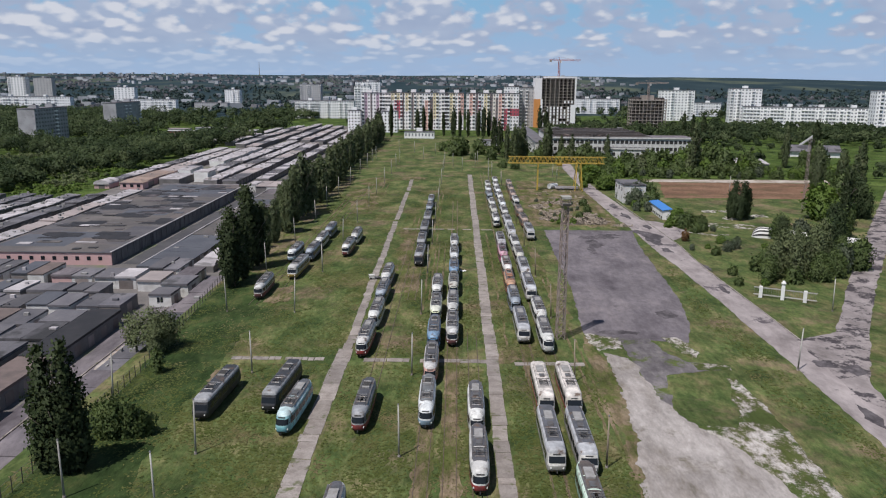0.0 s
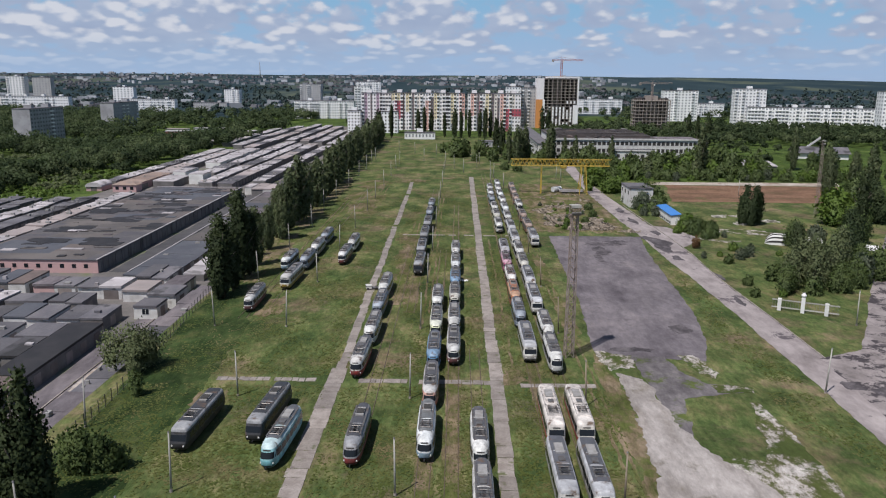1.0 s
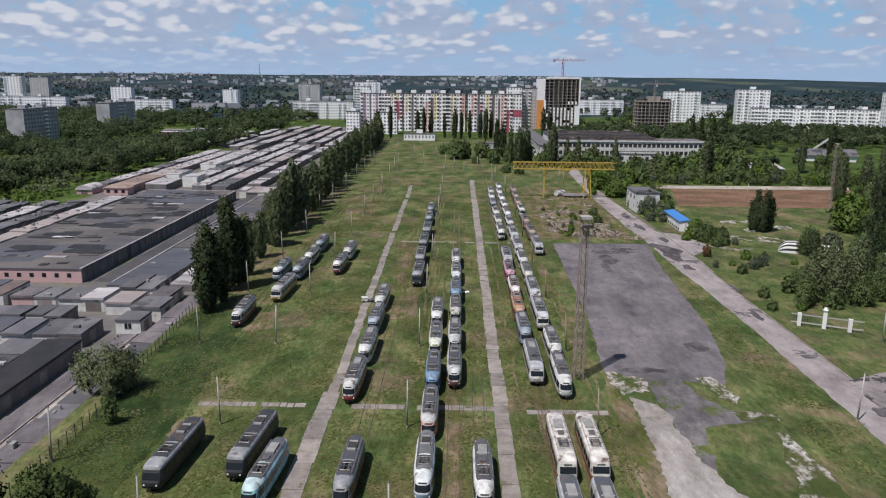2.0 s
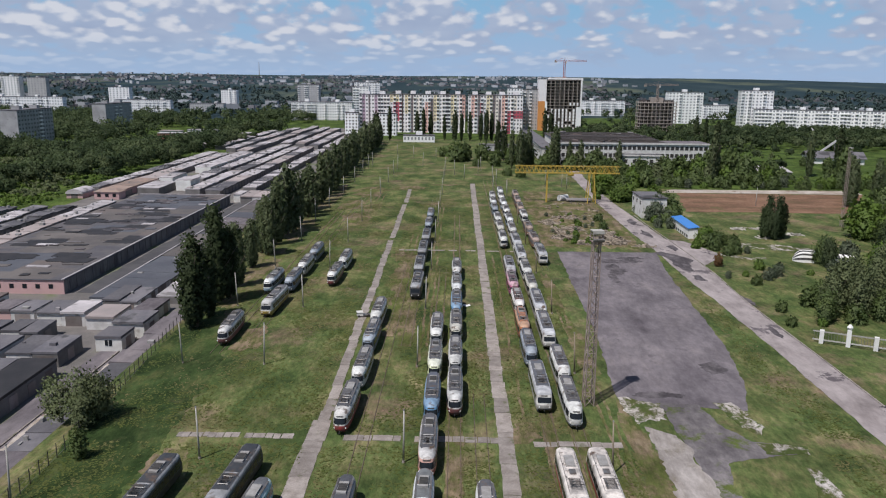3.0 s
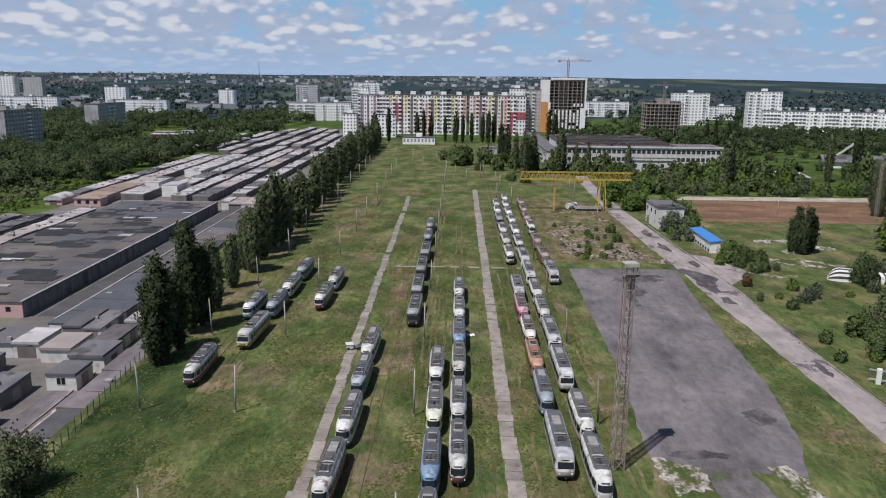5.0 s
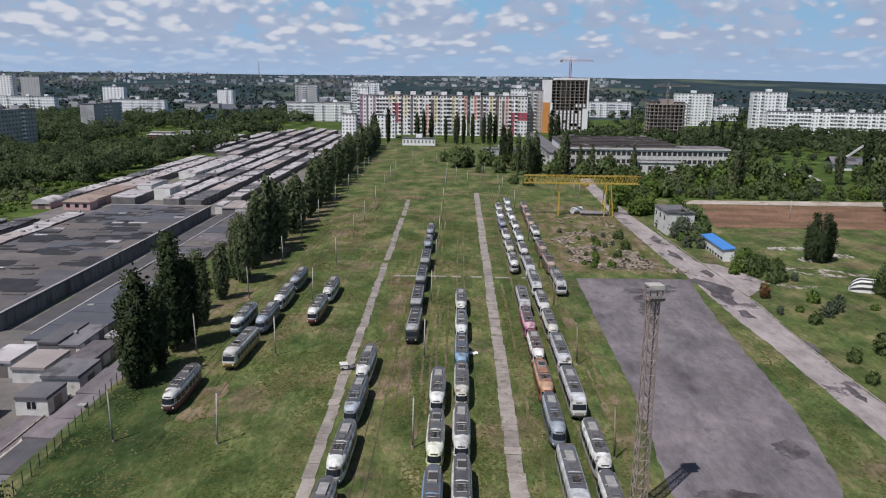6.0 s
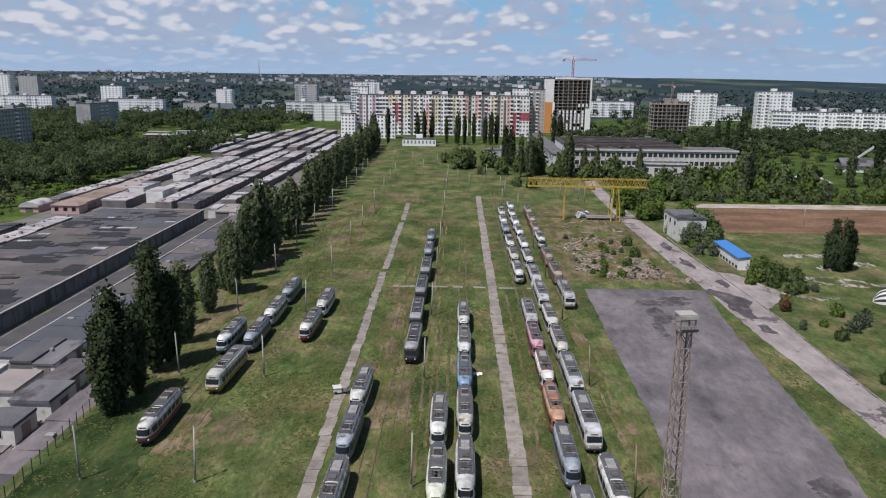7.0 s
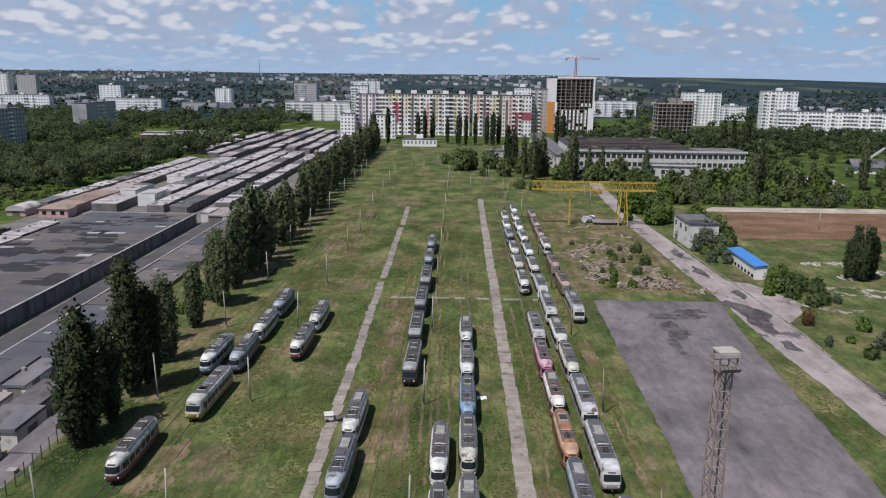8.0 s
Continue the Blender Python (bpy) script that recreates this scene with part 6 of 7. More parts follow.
for x, y, s in FAR_POPLARS:
    plant(FAR_POP[int(x + y) % 3] if y < 450 else DARK_POP[int(x + y) % 2], placed, x, y, s * 0.72, tr.uniform(0, 360), 1.35)
BROAD = [broad_tree(11, 9, 4.6, "leaf", "round-crowned green broadleaf tree on grass", low=0.1), broad_tree(12, 10, 4.2, "leaf", "green broadleaf tree with uneven crown", low=0.08),
         broad_tree(13, 8, 4.0, "light_leaf", "bright green young tree on grass"), broad_tree(14, 6, 3.4, "grey_leaf", "silvery grey-green tree on grass")]
FAR_BROAD = [broad_tree(21, 9, 4.6, "leaf", "round-crowned green tree behind the field", leaf=0.52, count=80, low=0.08), broad_tree(22, 10, 4.0, "leaf", "tall green broadleaf tree behind the field", leaf=0.52, count=80, low=0.06),
             broad_tree(23, 8, 4.0, "light_leaf", "light green tree behind the field", leaf=0.5, count=80, low=0.08), broad_tree(24, 11, 3.6, "dusty_leaf", "dull green tree behind the field", leaf=0.5, count=80, low=0.05)]
BUSH = [broad_tree(15, 3.0, 2.2, "leaf", "dense green bush on grass", 10, "bush", 0.22, 190, 0.1), broad_tree(16, 2.2, 1.6, "light_leaf", "light green bush on grass", 8, "bush", 0.21, 160, 0.1),
        broad_tree(17, 3.2, 1.6, "grey_leaf", "thin grey-green bush on grass", 7, "bush", 0.17, 130, 0.15),
        broad_tree(19, 4.0, 1.7, "russet_leaf", "small russet-leaved tree on grass", 7, "bush", 0.17, 150, 0.3)]
WILLOW = [spray_tree(25, 9.0, "feathery dull green tree behind the white gate", [(0, 0, 1.0, 2.2), (1.2, 0.6, 0.8, 1.6)], 90, 24, 0.2, "dusty_leaf", lift=0.6, rise=1.1, fuzz=0.2, full=0.4),
          spray_tree(26, 10.0, "tall feathery tree behind the white gate", [(0, 0, 1.0, 1.9), (-0.9, 0.8, 0.85, 1.5)], 90, 24, 0.2, "dusty_leaf", lift=0.6, rise=1.3, fuzz=0.2, full=0.4),
          spray_tree(31, 7.5, "bushy dark green tree behind the white gate", [(0, 0, 1.0, 2.4), (1.3, -0.7, 0.75, 1.8), (-1.2, 0.5, 0.7, 1.8)], 80, 22, 0.2, "leaf", lift=0.6, rise=0.9, fuzz=0.2, full=0.4)]
MEADOW_TREE = [spray_tree(27, 13.0, "bushy dark green tree standing alone on the meadow", [(-1.5, 0, 1.0, 1.5), (1.4, 0.3, 0.98, 1.7), (2.9, 0.4, 0.8, 1.25), (-2.7, 0.3, 0.74, 1.2), (0.2, -0.9, 0.62, 1.8)], 95, 22, 0.23, "wood_leaf", rise=1.5, fuzz=0.2, full=0.5)]
ROAD_TREE = [spray_tree(33, 12.0, "dark green broadleaf tree beside the side road", [(0, 0, 1.0, 2.8), (2.0, 0.8, 0.82, 2.3), (-1.8, 1.0, 0.7, 2.2)], 90, 22, 0.27, "wood_leaf", rise=1.1, fuzz=0.2, full=0.5),
             spray_tree(34, 9.5, "low wide dark green tree beside the side road", [(0, 0, 1.0, 3.0), (2.4, -0.6, 0.8, 2.4), (-2.2, 0.8, 0.75, 2.4)], 90, 22, 0.27, "leaf", rise=0.8, fuzz=0.2, full=0.5)]
FENCE_TREE = [spray_tree(18, 7.2, "wide airy dusty-green tree beside the fence", [(0, 0, 1.0, 3.0), (2.8, 0.6, 0.85, 2.4), (-2.8, 0.5, 0.88, 2.2), (0.6, -2.2, 0.7, 2.2), (1.0, 2.4, 0.8, 2.2)], 60, 26, 0.17, "dusty_leaf", lift=0.6, rise=0.7, low=0.2, fuzz=0.17, full=0.6),
              spray_tree(35, 5.0, "dense dark green bush at the foot of the poplars", [(0, 0, 1.0, 1.9), (2.0, 0.6, 0.8, 1.7), (3.6, 1.0, 0.5, 1.5), (-1.5, 0.8, 0.8, 1.6)], 70, 24, 0.2, "leaf", "bush", rise=0.8, low=0.02, fuzz=0.2, category="bush"),
              spray_tree(36, 3.6, "small upright green bush beside the fence", [(0, 0, 1.0, 1.1)], 60, 22, 0.17, "leaf", "bush", rise=1.2, low=0.02, fuzz=0.22, category="bush")]
plant(FENCE_TREE[0], placed, -48.8, 128.5, 1.0, 20)
plant(FENCE_TREE[1], placed, -41.8, 97.5, 1.0, 0)
plant(FENCE_TREE[2], placed, -44.3, 119, 1.0, 0)
plant(MEADOW_TREE[0], placed, 91.8, 256.5, 1.0, 0)
for x, y, s, k in [(99, 203, 0.6, 1), (100, 210, 0.75, 0), (102.5, 215, 0.8, 1), (106.5, 224, 0.9, 0), (112, 231, 0.85, 1), (118, 243, 0.95, 1), (124, 252, 0.95, 1), (133, 262, 1.05, 0), (136, 272, 1.0, 1), (140, 280, 1.1, 0), (91.6, 222.5, 0.62, 0)]:
    plant(ROAD_TREE[k], placed, x, y, s, 50 * x)
for x, y, s, k in WILLOWS:
    plant(WILLOW[k], placed, x, y, s, 70 * x, 1.0)
TREES = [(91, 187, 0.9, 3, 1.2), (97, 190, 0.8, 1, 1),
                         (76, 127, 0.9, 0, 1), (74, 118, 0.8, 1, 0.9), (82, 136, 1.0, 1, 1), (80, 120, 1.0, 0, 0.9), (107, 160, 1.2, 0, 1.1), (66.5, 290, 1.0, 3, 1.2), (68.5, 297, 0.9, 3, 1.3), (71, 292, 0.9, 0, 1), (72.5, 318, 0.9, 2, 1), (58, 345, 1.2, 2, 1)]
TREES += [(62, 350, 1.1, 2, 0.9), (66, 344, 1.0, 0, 0.9),
                         (70.0, 249.5, 0.7, 2, 0.9), (73, 246, 0.6, 0, 0.8), (76, 243, 0.5, 1, 0.8), (119.5, 259, 1.75, 2, 0.82), (128, 266, 1.0, 0, 1.2), (138, 285, 1.2, 0, 1.2), (104, 222, 0.8, 2, 1),
                         (0, 462, 1.35, 0, 0.95), (4, 466, 1.2, 1, 0.9), (-8, 490, 0.8, 0, 0.8), (14, 470, 1.1, 0, 1), (30, 450, 1.2, 0, 1), (38, 445, 1.2, 1, 1), (52, 455, 1.3, 0, 1)]
TREES += [(58, 450, 1.4, 3, 0.9), (50, 440, 1.1, 0, 0.9), (44, 430, 1.0, 0, 0.8), (20, 440, 1.0, 1, 0.9), (60.6, 323, 1.0, 2, 0.95), (64.5, 326, 0.9, 2, 0.9), (92.5, 226, 0.75, 1, 1), (100, 229, 0.8, 3, 1.1), (181, 399, 1.15, 1, 1.4), (186, 404, 0.9, 0, 1.2)]
for x, y, s, k, tall in TREES:
    plant(FAR_BROAD[min(k, 3)] if y > 340 else BROAD[k], placed, x, y, s, tr.uniform(0, 360), tall)
for k in range(78):
    x, y = tr.uniform(66, 190), 366 + 110 * tr.random() ** 1.4
    if 44 < x < 140 and y > 432 or 76 < x < 107 and y > 408 or 146 < x < 176 and 372 < y < 445:
        continue
    plant(FAR_BROAD[tr.choice((0, 0, 1, 1, 2, 2, 3))], placed, x, y, tr.uniform(0.55, 1.05), tr.uniform(0, 360), tr.uniform(0.75, 1.25))
FRONT_TREES = [(57, 424, 1.0, 0), (61, 428, 1.1, 3), (67, 421, 1.35, 0), (71, 426, 1.2, 3), (75, 415, 1.0, 1), (78, 405, 1.1, 0), (83, 386, 1.0, 1), (86, 392, 1.2, 0), (90, 384, 1.1, 3), (97.5, 395, 1.25, 0), (99.5, 380, 1.0, 2),
               (103, 398, 1.4, 1), (107, 404, 1.3, 0), (108, 384, 1.0, 0), (112, 396, 1.3, 2), (118, 402, 1.4, 0), (121, 384, 1.1, 2), (123, 412, 1.4, 3), (128, 380, 1.0, 0), (129, 404, 1.35, 1), (134, 394, 1.3, 0), (138, 381, 1.1, 2), (138, 420, 1.4, 0), (143, 377, 1.0, 1), (146, 398, 1.3, 0)]
for x, y, s, k in FRONT_TREES:
    plant(FAR_BROAD[k], placed, x, y, s * 0.92, tr.uniform(0, 360), tr.uniform(0.8, 1.15))
BUSHES = [(65, 184, 0.7, 0), (72.2, 209, 1.0, 2), (76, 213, 1.1, 2), (74, 211, 0.8, 2), (84, 214, 0.6, 1), (91, 218, 1.0, 2), (65.6, 242.5, 1.0, 1), (67.5, 245.5, 1.3, 1), (69.6, 245, 1.2, 0), (69.8, 240.5, 1.0, 0), (71.6, 234.5, 0.9, 0), (74.3, 236, 0.8, 0), (77.3, 236.5, 0.7, 2), (64.8, 221.8, 0.9, 3), (73.8, 219, 1.0, 1), (68.1, 212, 0.6, 1), (63.4, 210.1, 0.6, 2), (67.8, 204.4, 0.7, 0)]
BUSHES += [(63.1, 174.6, 0.6, 0),
                   (63.4, 285, 1.6, 2), (65.5, 284, 1.7, 2), (68, 283, 1.4, 2), (62.8, 272, 1.1, 2), (66, 271, 1.2, 2), (70, 284, 1.4, 0), (71.5, 288, 1.6, 0), (33, 259, 0.45, 2), (36, 264, 0.5, 2), (40, 270, 0.5, 2), (34, 280, 0.5, 1), (42, 284, 0.5, 2), (38, 292, 0.5, 1), (30, 290, 0.5, 2), (33, 246.5, 0.7, 1), (29, 262, 0.4, 2), (35, 256, 0.8, 1), (41, 258, 0.6, 0), (45, 268, 0.8, 0), (38, 272, 0.9, 1), (37, 246, 0.9, 1)]
BUSHES += [(31, 249.5, 0.45, 1), (34, 251, 0.5, 0), (35.5, 261, 0.5, 1), (47, 256, 0.5, 1), (42.5, 273, 0.5, 2), (38.5, 279, 0.45, 0),
                   (46, 282, 0.8, 0), (24, 400, 1.2, 0), (30, 395, 1.3, 0), (10, 440, 1.2, 0), (-6, 486, 1.0, 1), (54, 330, 1.2, 1), (62, 300, 0.9, 2), (64, 281, 1.0, 1), (67.5, 281, 1.0, 0),
                   (76, 177, 1.2, 0), (73, 188, 1.3, 0), (69, 175, 0.7, 1), (102, 176, 1.0, 0), (-52.5, 232, 1.0, 0), (-54, 222, 0.9, 1)]
for x, y, s, k in BUSHES + [(tr.uniform(68, 185), 364 + 24 * tr.random() ** 2, tr.uniform(0.8, 1.7), tr.choice((0, 0, 0, 1, 2))) for _ in range(70)]:
    plant(BUSH[k], placed, x, y, s, tr.uniform(0, 360))


def woods(name, words, spots, lumps, per, size, mat, seed):
    gen = np.random.default_rng(seed)
    allq = []
    for x, y, h, r in spots:
        k = np.arange(lumps)
        a = 2.4 * k + gen.uniform(0, 6.28)
        d = r * gen.uniform(0.2, 0.75, lumps)
        cs = np.stack([x + np.cos(a) * d, y + np.sin(a) * d, land(x, y) + h * gen.uniform(0.35, 0.8, lumps)], axis=1)
        q = r * gen.uniform(0.48, 0.74, lumps)
        rs = np.stack([q, q, q * 0.9], axis=1)
        allq.append(clusters(gen, cs, rs, [per] * lumps, size, 0.8, 0.4, (x, y, land(x, y) + h * 0.3)))
    return thing(name, words, "trees", me=leaf_mesh(name, np.concatenate([q for q, _ in allq]), mat, np.concatenate([w for _, w in allq])), kind="stuff")


def scatter(n, box, seed, hmin, hmax, keep=lambda x, y: True):
    r = random.Random(seed)
    out = []
    while len(out) < n:
        x, y = r.uniform(box[0], box[1]), r.uniform(box[2], box[3])
        if keep(x, y):
            h = r.uniform(hmin, hmax)
            out.append((x, y, h, h * r.uniform(0.36, 0.5)))
    return out


def left_wood(x, y):
    if y < 470 and x > -150 - (y - 300) * 0.13:
        return False
    if abs(x + 322) < 24 and 590 < y < 660 or abs(x + 336) < 18 and 755 < y < 850:
        return False
    if y < 400 and x > -185:
        return False
    if -292 < x < -205 and 640 < y < 790:
        return False
    return x > -0.52 * y - 80 and noise.noise((x / 70, y / 90, 1.7)) > (-0.32 if x < -320 else -0.08)


left_trees = [(x, y, h * (1.0 if x < -300 else 0.72), r * (1.0 if x < -300 else 0.85)) for x, y, h, r in scatter(1500, (-620, -160, 320, 960), 31, 7, 18, left_wood)]
woods("woodland", "dense broadleaf woodland behind the garages", [q for q in left_trees if q[1] < 560], 7, 46, 0.6, "wood_leaf", 1)
woods("woodland", "dense broadleaf woodland reaching the far blocks", [q for q in left_trees if q[1] >= 560], 6, 18, 0.95, "wood_leaf", 9)
woods("woodland", "belt of broadleaf trees before the white blocks", scatter(640, (120, 560, 470, 735), 32, 6, 10.5, lambda x, y: y > 560 - 0.1 * (x - 178) and y < 735 - 0.28 * abs(x - 230) and not (x < 178 and y < 560) and x > 0.28 * y + 10 and not (235 < x < 300 and y < 540)), 7, 24, 0.72, "wood_leaf", 2)
woods("woodland", "scattered trees around the far sheds", scatter(85, (165, 330, 350, 520), 33, 4, 9, lambda x, y: noise.noise((x / 40, y / 40, 5.0)) > -0.05 and not (190 < x < 245 and 400 < y < 500) and not (145 < x < 180 and y < 412)), 7, 40, 0.5, "wood_leaf", 3)
woods("woodland", "roadside trees beyond the side road", scatter(60, (135, 300, 200, 330), 34, 5, 9, lambda x, y: x > 0.6 * y + 25), 8, 60, 0.4, "wood_leaf", 4)
woods("woodland", "trees behind the abandoned factory", scatter(170, (72, 200, 545, 735), 39, 5, 11, lambda x, y: not (60 < x < 110 and y > 675) and not (160 < x < 210 and y > 730)), 6, 24, 0.8, "wood_leaf", 10)
woods("woodland", "trees between the apartment blocks", scatter(260, (-330, 420, 740, 1150), 35, 8, 14), 5, 12, 1.1, "wood_leaf", 5)
woods("scrub", "low bright scrub between garages and woodland", scatter(900, (-330, -150, 300, 470), 36, 1.2, 3.2, lambda x, y: x < -157 - (y - 300) * 0.08 and noise.noise((x / 30, y / 30, 9.0)) > -0.3), 4, 16, 0.42, "light_leaf", 6)
woods("scrub", "low darker bushes between garages and woodland", scatter(420, (-340, -150, 330, 520), 46, 2.0, 5.0, lambda x, y: x < -160 - (y - 300) * 0.1 and noise.noise((x / 26, y / 26, 2.0)) > 0.05), 5, 20, 0.45, "dusty_leaf", 16)
woods("far_woodland", "distant wooded hillsides", scatter(1500, (-1600, 1600, 1250, 2500), 37, 7, 11, lambda x, y: abs(x) < y * 0.62 + 60 and noise.noise((x / 420, y / 300, 2.2)) > -0.2), 4, 9, 2.2, "hazed_far_leaf", 7)
woods("far_woodland", "wooded strips between distant houses", scatter(1300, (-1500, 1500, 1000, 2300), 38, 7, 12, lambda x, y: abs(x) < y * 0.65 + 60 and noise.noise((x / 160, y / 120, 6.2)) > 0.0), 4, 10, 2.2, "hazed_far_leaf", 8)


# ---- apartment blocks ----
def block(x0, x1, y, depth, h, floors, bays, wall, words, turn=0.0, z=0.0, balcony=0.3, side_bays=3, roof="felt", glass="pale_glass", name="apartment_building", stripes=()):
    w = x1 - x0
    B = thing(name, words, "building", "apartment blocks", at=pose((x0 + x1) / 2, y, z, 0, 0, turn))
    a = w / 2
    part("wall", Shape().box(-a, a, 0, depth, -6, h).mesh("wall", wall), B)
    part("roof", Shape().box(-a - 0.2, a + 0.2, -0.2, depth + 0.2, h, h + 0.5).box(-a + 0.4, a - 0.4, 0.4, depth - 0.4, h + 0.5, h + 0.55).mesh("roof", roof), B)
    n = max(1, int(w / (11 if stripes else 24)))
    for k in range(n):
        x = -a + (k + 0.5) * w / n
        part("lift_house", Shape().box(x - 2.2, x + 2.2, depth * 0.3, depth * 0.75, h + 0.5, h + 2.9).mesh("lift_house", wall), B)
    fh, bw = h / floors, w / bays
    panes, slabs = Shape(), Shape()
    r = random.Random(int(abs(x0 * 7 + y)))
    loggia = [r.random() < balcony for _ in range(bays)]
    for j in range(bays):
        x = -a + j * bw
        for i in range(floors):
            zz = i * fh
            if loggia[j]:
                panes.box(x + bw * 0.14, x + bw * 0.86, -0.05, 0.05, zz + 1.3, zz + fh - 0.35)
                slabs.box(x + bw * 0.06, x + bw * 0.94, -1.1, 0.0, zz + 0.1, zz + 1.05)
            else:
                panes.box(x + bw * 0.28, x + bw * 0.72, -0.06, 0.05, zz + fh * 0.36, zz + fh * 0.8)
    for j in range(side_bays):
        y0 = depth * (j + 0.3) / side_bays
        for i in range(floors):
            for sx in (-a, a):
                panes.box(sx - 0.06, sx + 0.06, y0, y0 + depth * 0.35 / side_bays, i * fh + 0.95, i * fh + fh - 0.5)
    tagged(part("window", panes.mesh("window", glass), B), "window panes in rows, flat black where openings are empty", kind="stuff")
    if slabs.v:
        tagged(part("balcony", slabs.mesh("balcony", "panel"), B), "projecting balcony fronts", kind="stuff")
    for j0, j1, i0, i1, mat in stripes:
        part("facade_panel", Shape().box(-a + j0 * bw, -a + j1 * bw, -0.04, 0.02, i0 * fh, i1 * fh).mesh("facade_panel", mat), B)
    return B


RCR_WALL = wall_paint("dull_red", (0.3, 0.12, 0.1))
YEL, SAL, CRI, CRE = wall_paint("yellow", (0.7, 0.6, 0.4)), wall_paint("salmon", (0.68, 0.42, 0.36)), wall_paint("crimson", (0.45, 0.09, 0.12)), wall_paint("cream", (0.78, 0.71, 0.64))
VIO, ORA = wall_paint("mauve", (0.42, 0.30, 0.37)), wall_paint("orange", (0.66, 0.28, 0.08))
# Dark stripe colour that paints the shade of recessed loggias.
LOGGIA_SHADE = wall_paint("loggia_shade", (0.2, 0.16, 0.16))
NEWB = wall_paint("new_block", (0.84, 0.8, 0.79))
# Narrow dark and brown_wall stripes paint recess shade on flat facades.
block(-84, -58, 700, 15, 31, 10, 10, NEWB, "ten-storey apartment block with mauve and white facade", glass="dusty_glass", balcony=0.5, stripes=[(1, 2, 0, 10, VIO), (3, 3.6, 0, 10, LOGGIA_SHADE), (5, 6, 0, 10, VIO), (6.2, 7, 0, 10, LOGGIA_SHADE), (8, 9, 2, 10, CRE)])
block(-57, 6, 694, 16, 31.5, 10, 26, NEWB, "new apartment block with yellow, red and white facade", glass="dusty_glass", balcony=0.45,
      stripes=[(1, 4, 3, 8, CRI), (0, 3, 8, 10, YEL), (5, 7, 5, 10, YEL), (8, 11, 0, 10, CRE), (12, 14, 0, 8, SAL), (15, 17, 3, 10, YEL), (18, 19, 0, 10, CRE), (21, 23, 2, 10, YEL), (24, 26, 4, 10, SAL), (4, 4.5, 0, 10, "brown_wall"), (7.2, 8, 0, 10, LOGGIA_SHADE), (14, 15, 0, 9, LOGGIA_SHADE), (19.3, 20.4, 1, 10, LOGGIA_SHADE)])
block(8.5, 54, 690, 16, 31.5, 10, 18, NEWB, "new apartment block with pink, yellow and crimson facade", glass="dusty_glass", balcony=0.45,
      stripes=[(1, 3, 4, 10, SAL), (4, 5, 5, 8, CRI), (6, 8, 0, 10, YEL), (9, 10, 0, 10, CRE), (11, 13, 1, 10, SAL), (13, 18, 4, 6, CRI), (14, 16, 6, 10, CRE), (12, 14, 0, 4, CRI), (3.2, 4, 0, 10, LOGGIA_SHADE), (8, 9, 0, 10, LOGGIA_SHADE), (10, 10.8, 0, 9, LOGGIA_SHADE)])
# Flat black plates imitate unlit rooms behind the empty openings.
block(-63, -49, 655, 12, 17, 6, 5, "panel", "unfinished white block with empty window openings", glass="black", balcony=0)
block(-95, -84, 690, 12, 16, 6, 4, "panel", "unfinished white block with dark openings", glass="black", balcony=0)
block(56, 72, 745, 16, 36, 12, 6, "grey_panel", "grey twelve-storey panel apartment block", balcony=0.3)
block(44, 57, 735, 14, 37, 12, 5, "panel", "white twelve-storey panel block", balcony=0.3)
block(-186, -118, 905, 13, 21, 7, 24, "panel", "long white panel block with loggias", balcony=0.4, z=-3)
block(-245, -212, 1230, 14, 34, 11, 10, "grey_panel", "pale grey distant high-rise block", balcony=0.4)
block(-165, -125, 1280, 14, 38, 12, 10, "panel", "distant white panel high-rise block", balcony=0.4)
block(-130, -110, 1000, 14, 34, 11, 5, "panel", "white high-rise behind the new blocks", balcony=0.3)
block(276, 306, 805, 16, 36, 12, 9, "panel", "white twelve-storey panel tower", balcony=0.45, turn=-8)
block(279, 421, 765, 13, 19, 6, 46, "panel", "long white six-storey panel block with balconies", turn=-14, balcony=0.5)
block(362, 404, 690, 16, 36, 11, 14, "panel", "white eleven-storey panel tower", turn=-8, balcony=0.5)
block(420, 500, 660, 13, 15, 5, 28, "panel", "white five-storey panel block", turn=-10, balcony=0.5)
block(225, 262, 880, 14, 33, 11, 10, "panel", "white panel tower beyond construction site", turn=0, balcony=0.3)
block(130, 215, 1050, 12, 19, 6, 30, "panel", "long low white panel block far off", balcony=0.4)
block(240, 330, 1000, 12, 16, 5, 30, "panel", "long low white panel block far off", balcony=0.4, turn=-6)
block(-347, -297, 625, 13.5, 27, 9, 12, "aged_panel", "nine-storey grey block with pale end wall among trees", glass="dusty_glass", z=-8, turn=90, balcony=0.2, side_bays=0)
block(-366, -306, 805, 13, 27, 8, 12, "aged_panel", "grey eight-storey block among the trees", z=-9, turn=90, balcony=0.2, side_bays=0)
block(-672, -568, 1150, 12, 20, 5, 26, "panel", "long white five-storey block over the woods", z=-6, balcony=0.4)
block(-482, -405, 1130, 12, 18, 5, 28, "panel", "long white five-storey block over the woods", z=-6, balcony=0.4)
block(-395, -345, 1180, 12, 12, 4, 14, "grey_panel", "grey low block over the woods", z=-6, balcony=0.2)
block(-384, -359, 1300, 14, 30, 10, 6, "panel", "white panel high-rise at the wood's edge", z=-6, balcony=0.2)
block(-860, -825, 1500, 14, 52, 16, 6, "panel", "distant white panel high-rise block", z=-10, balcony=0.2)
block(-810, -775, 1500, 14, 50, 16, 6, "grey_panel", "distant grey panel high-rise block", z=-10, balcony=0.2)
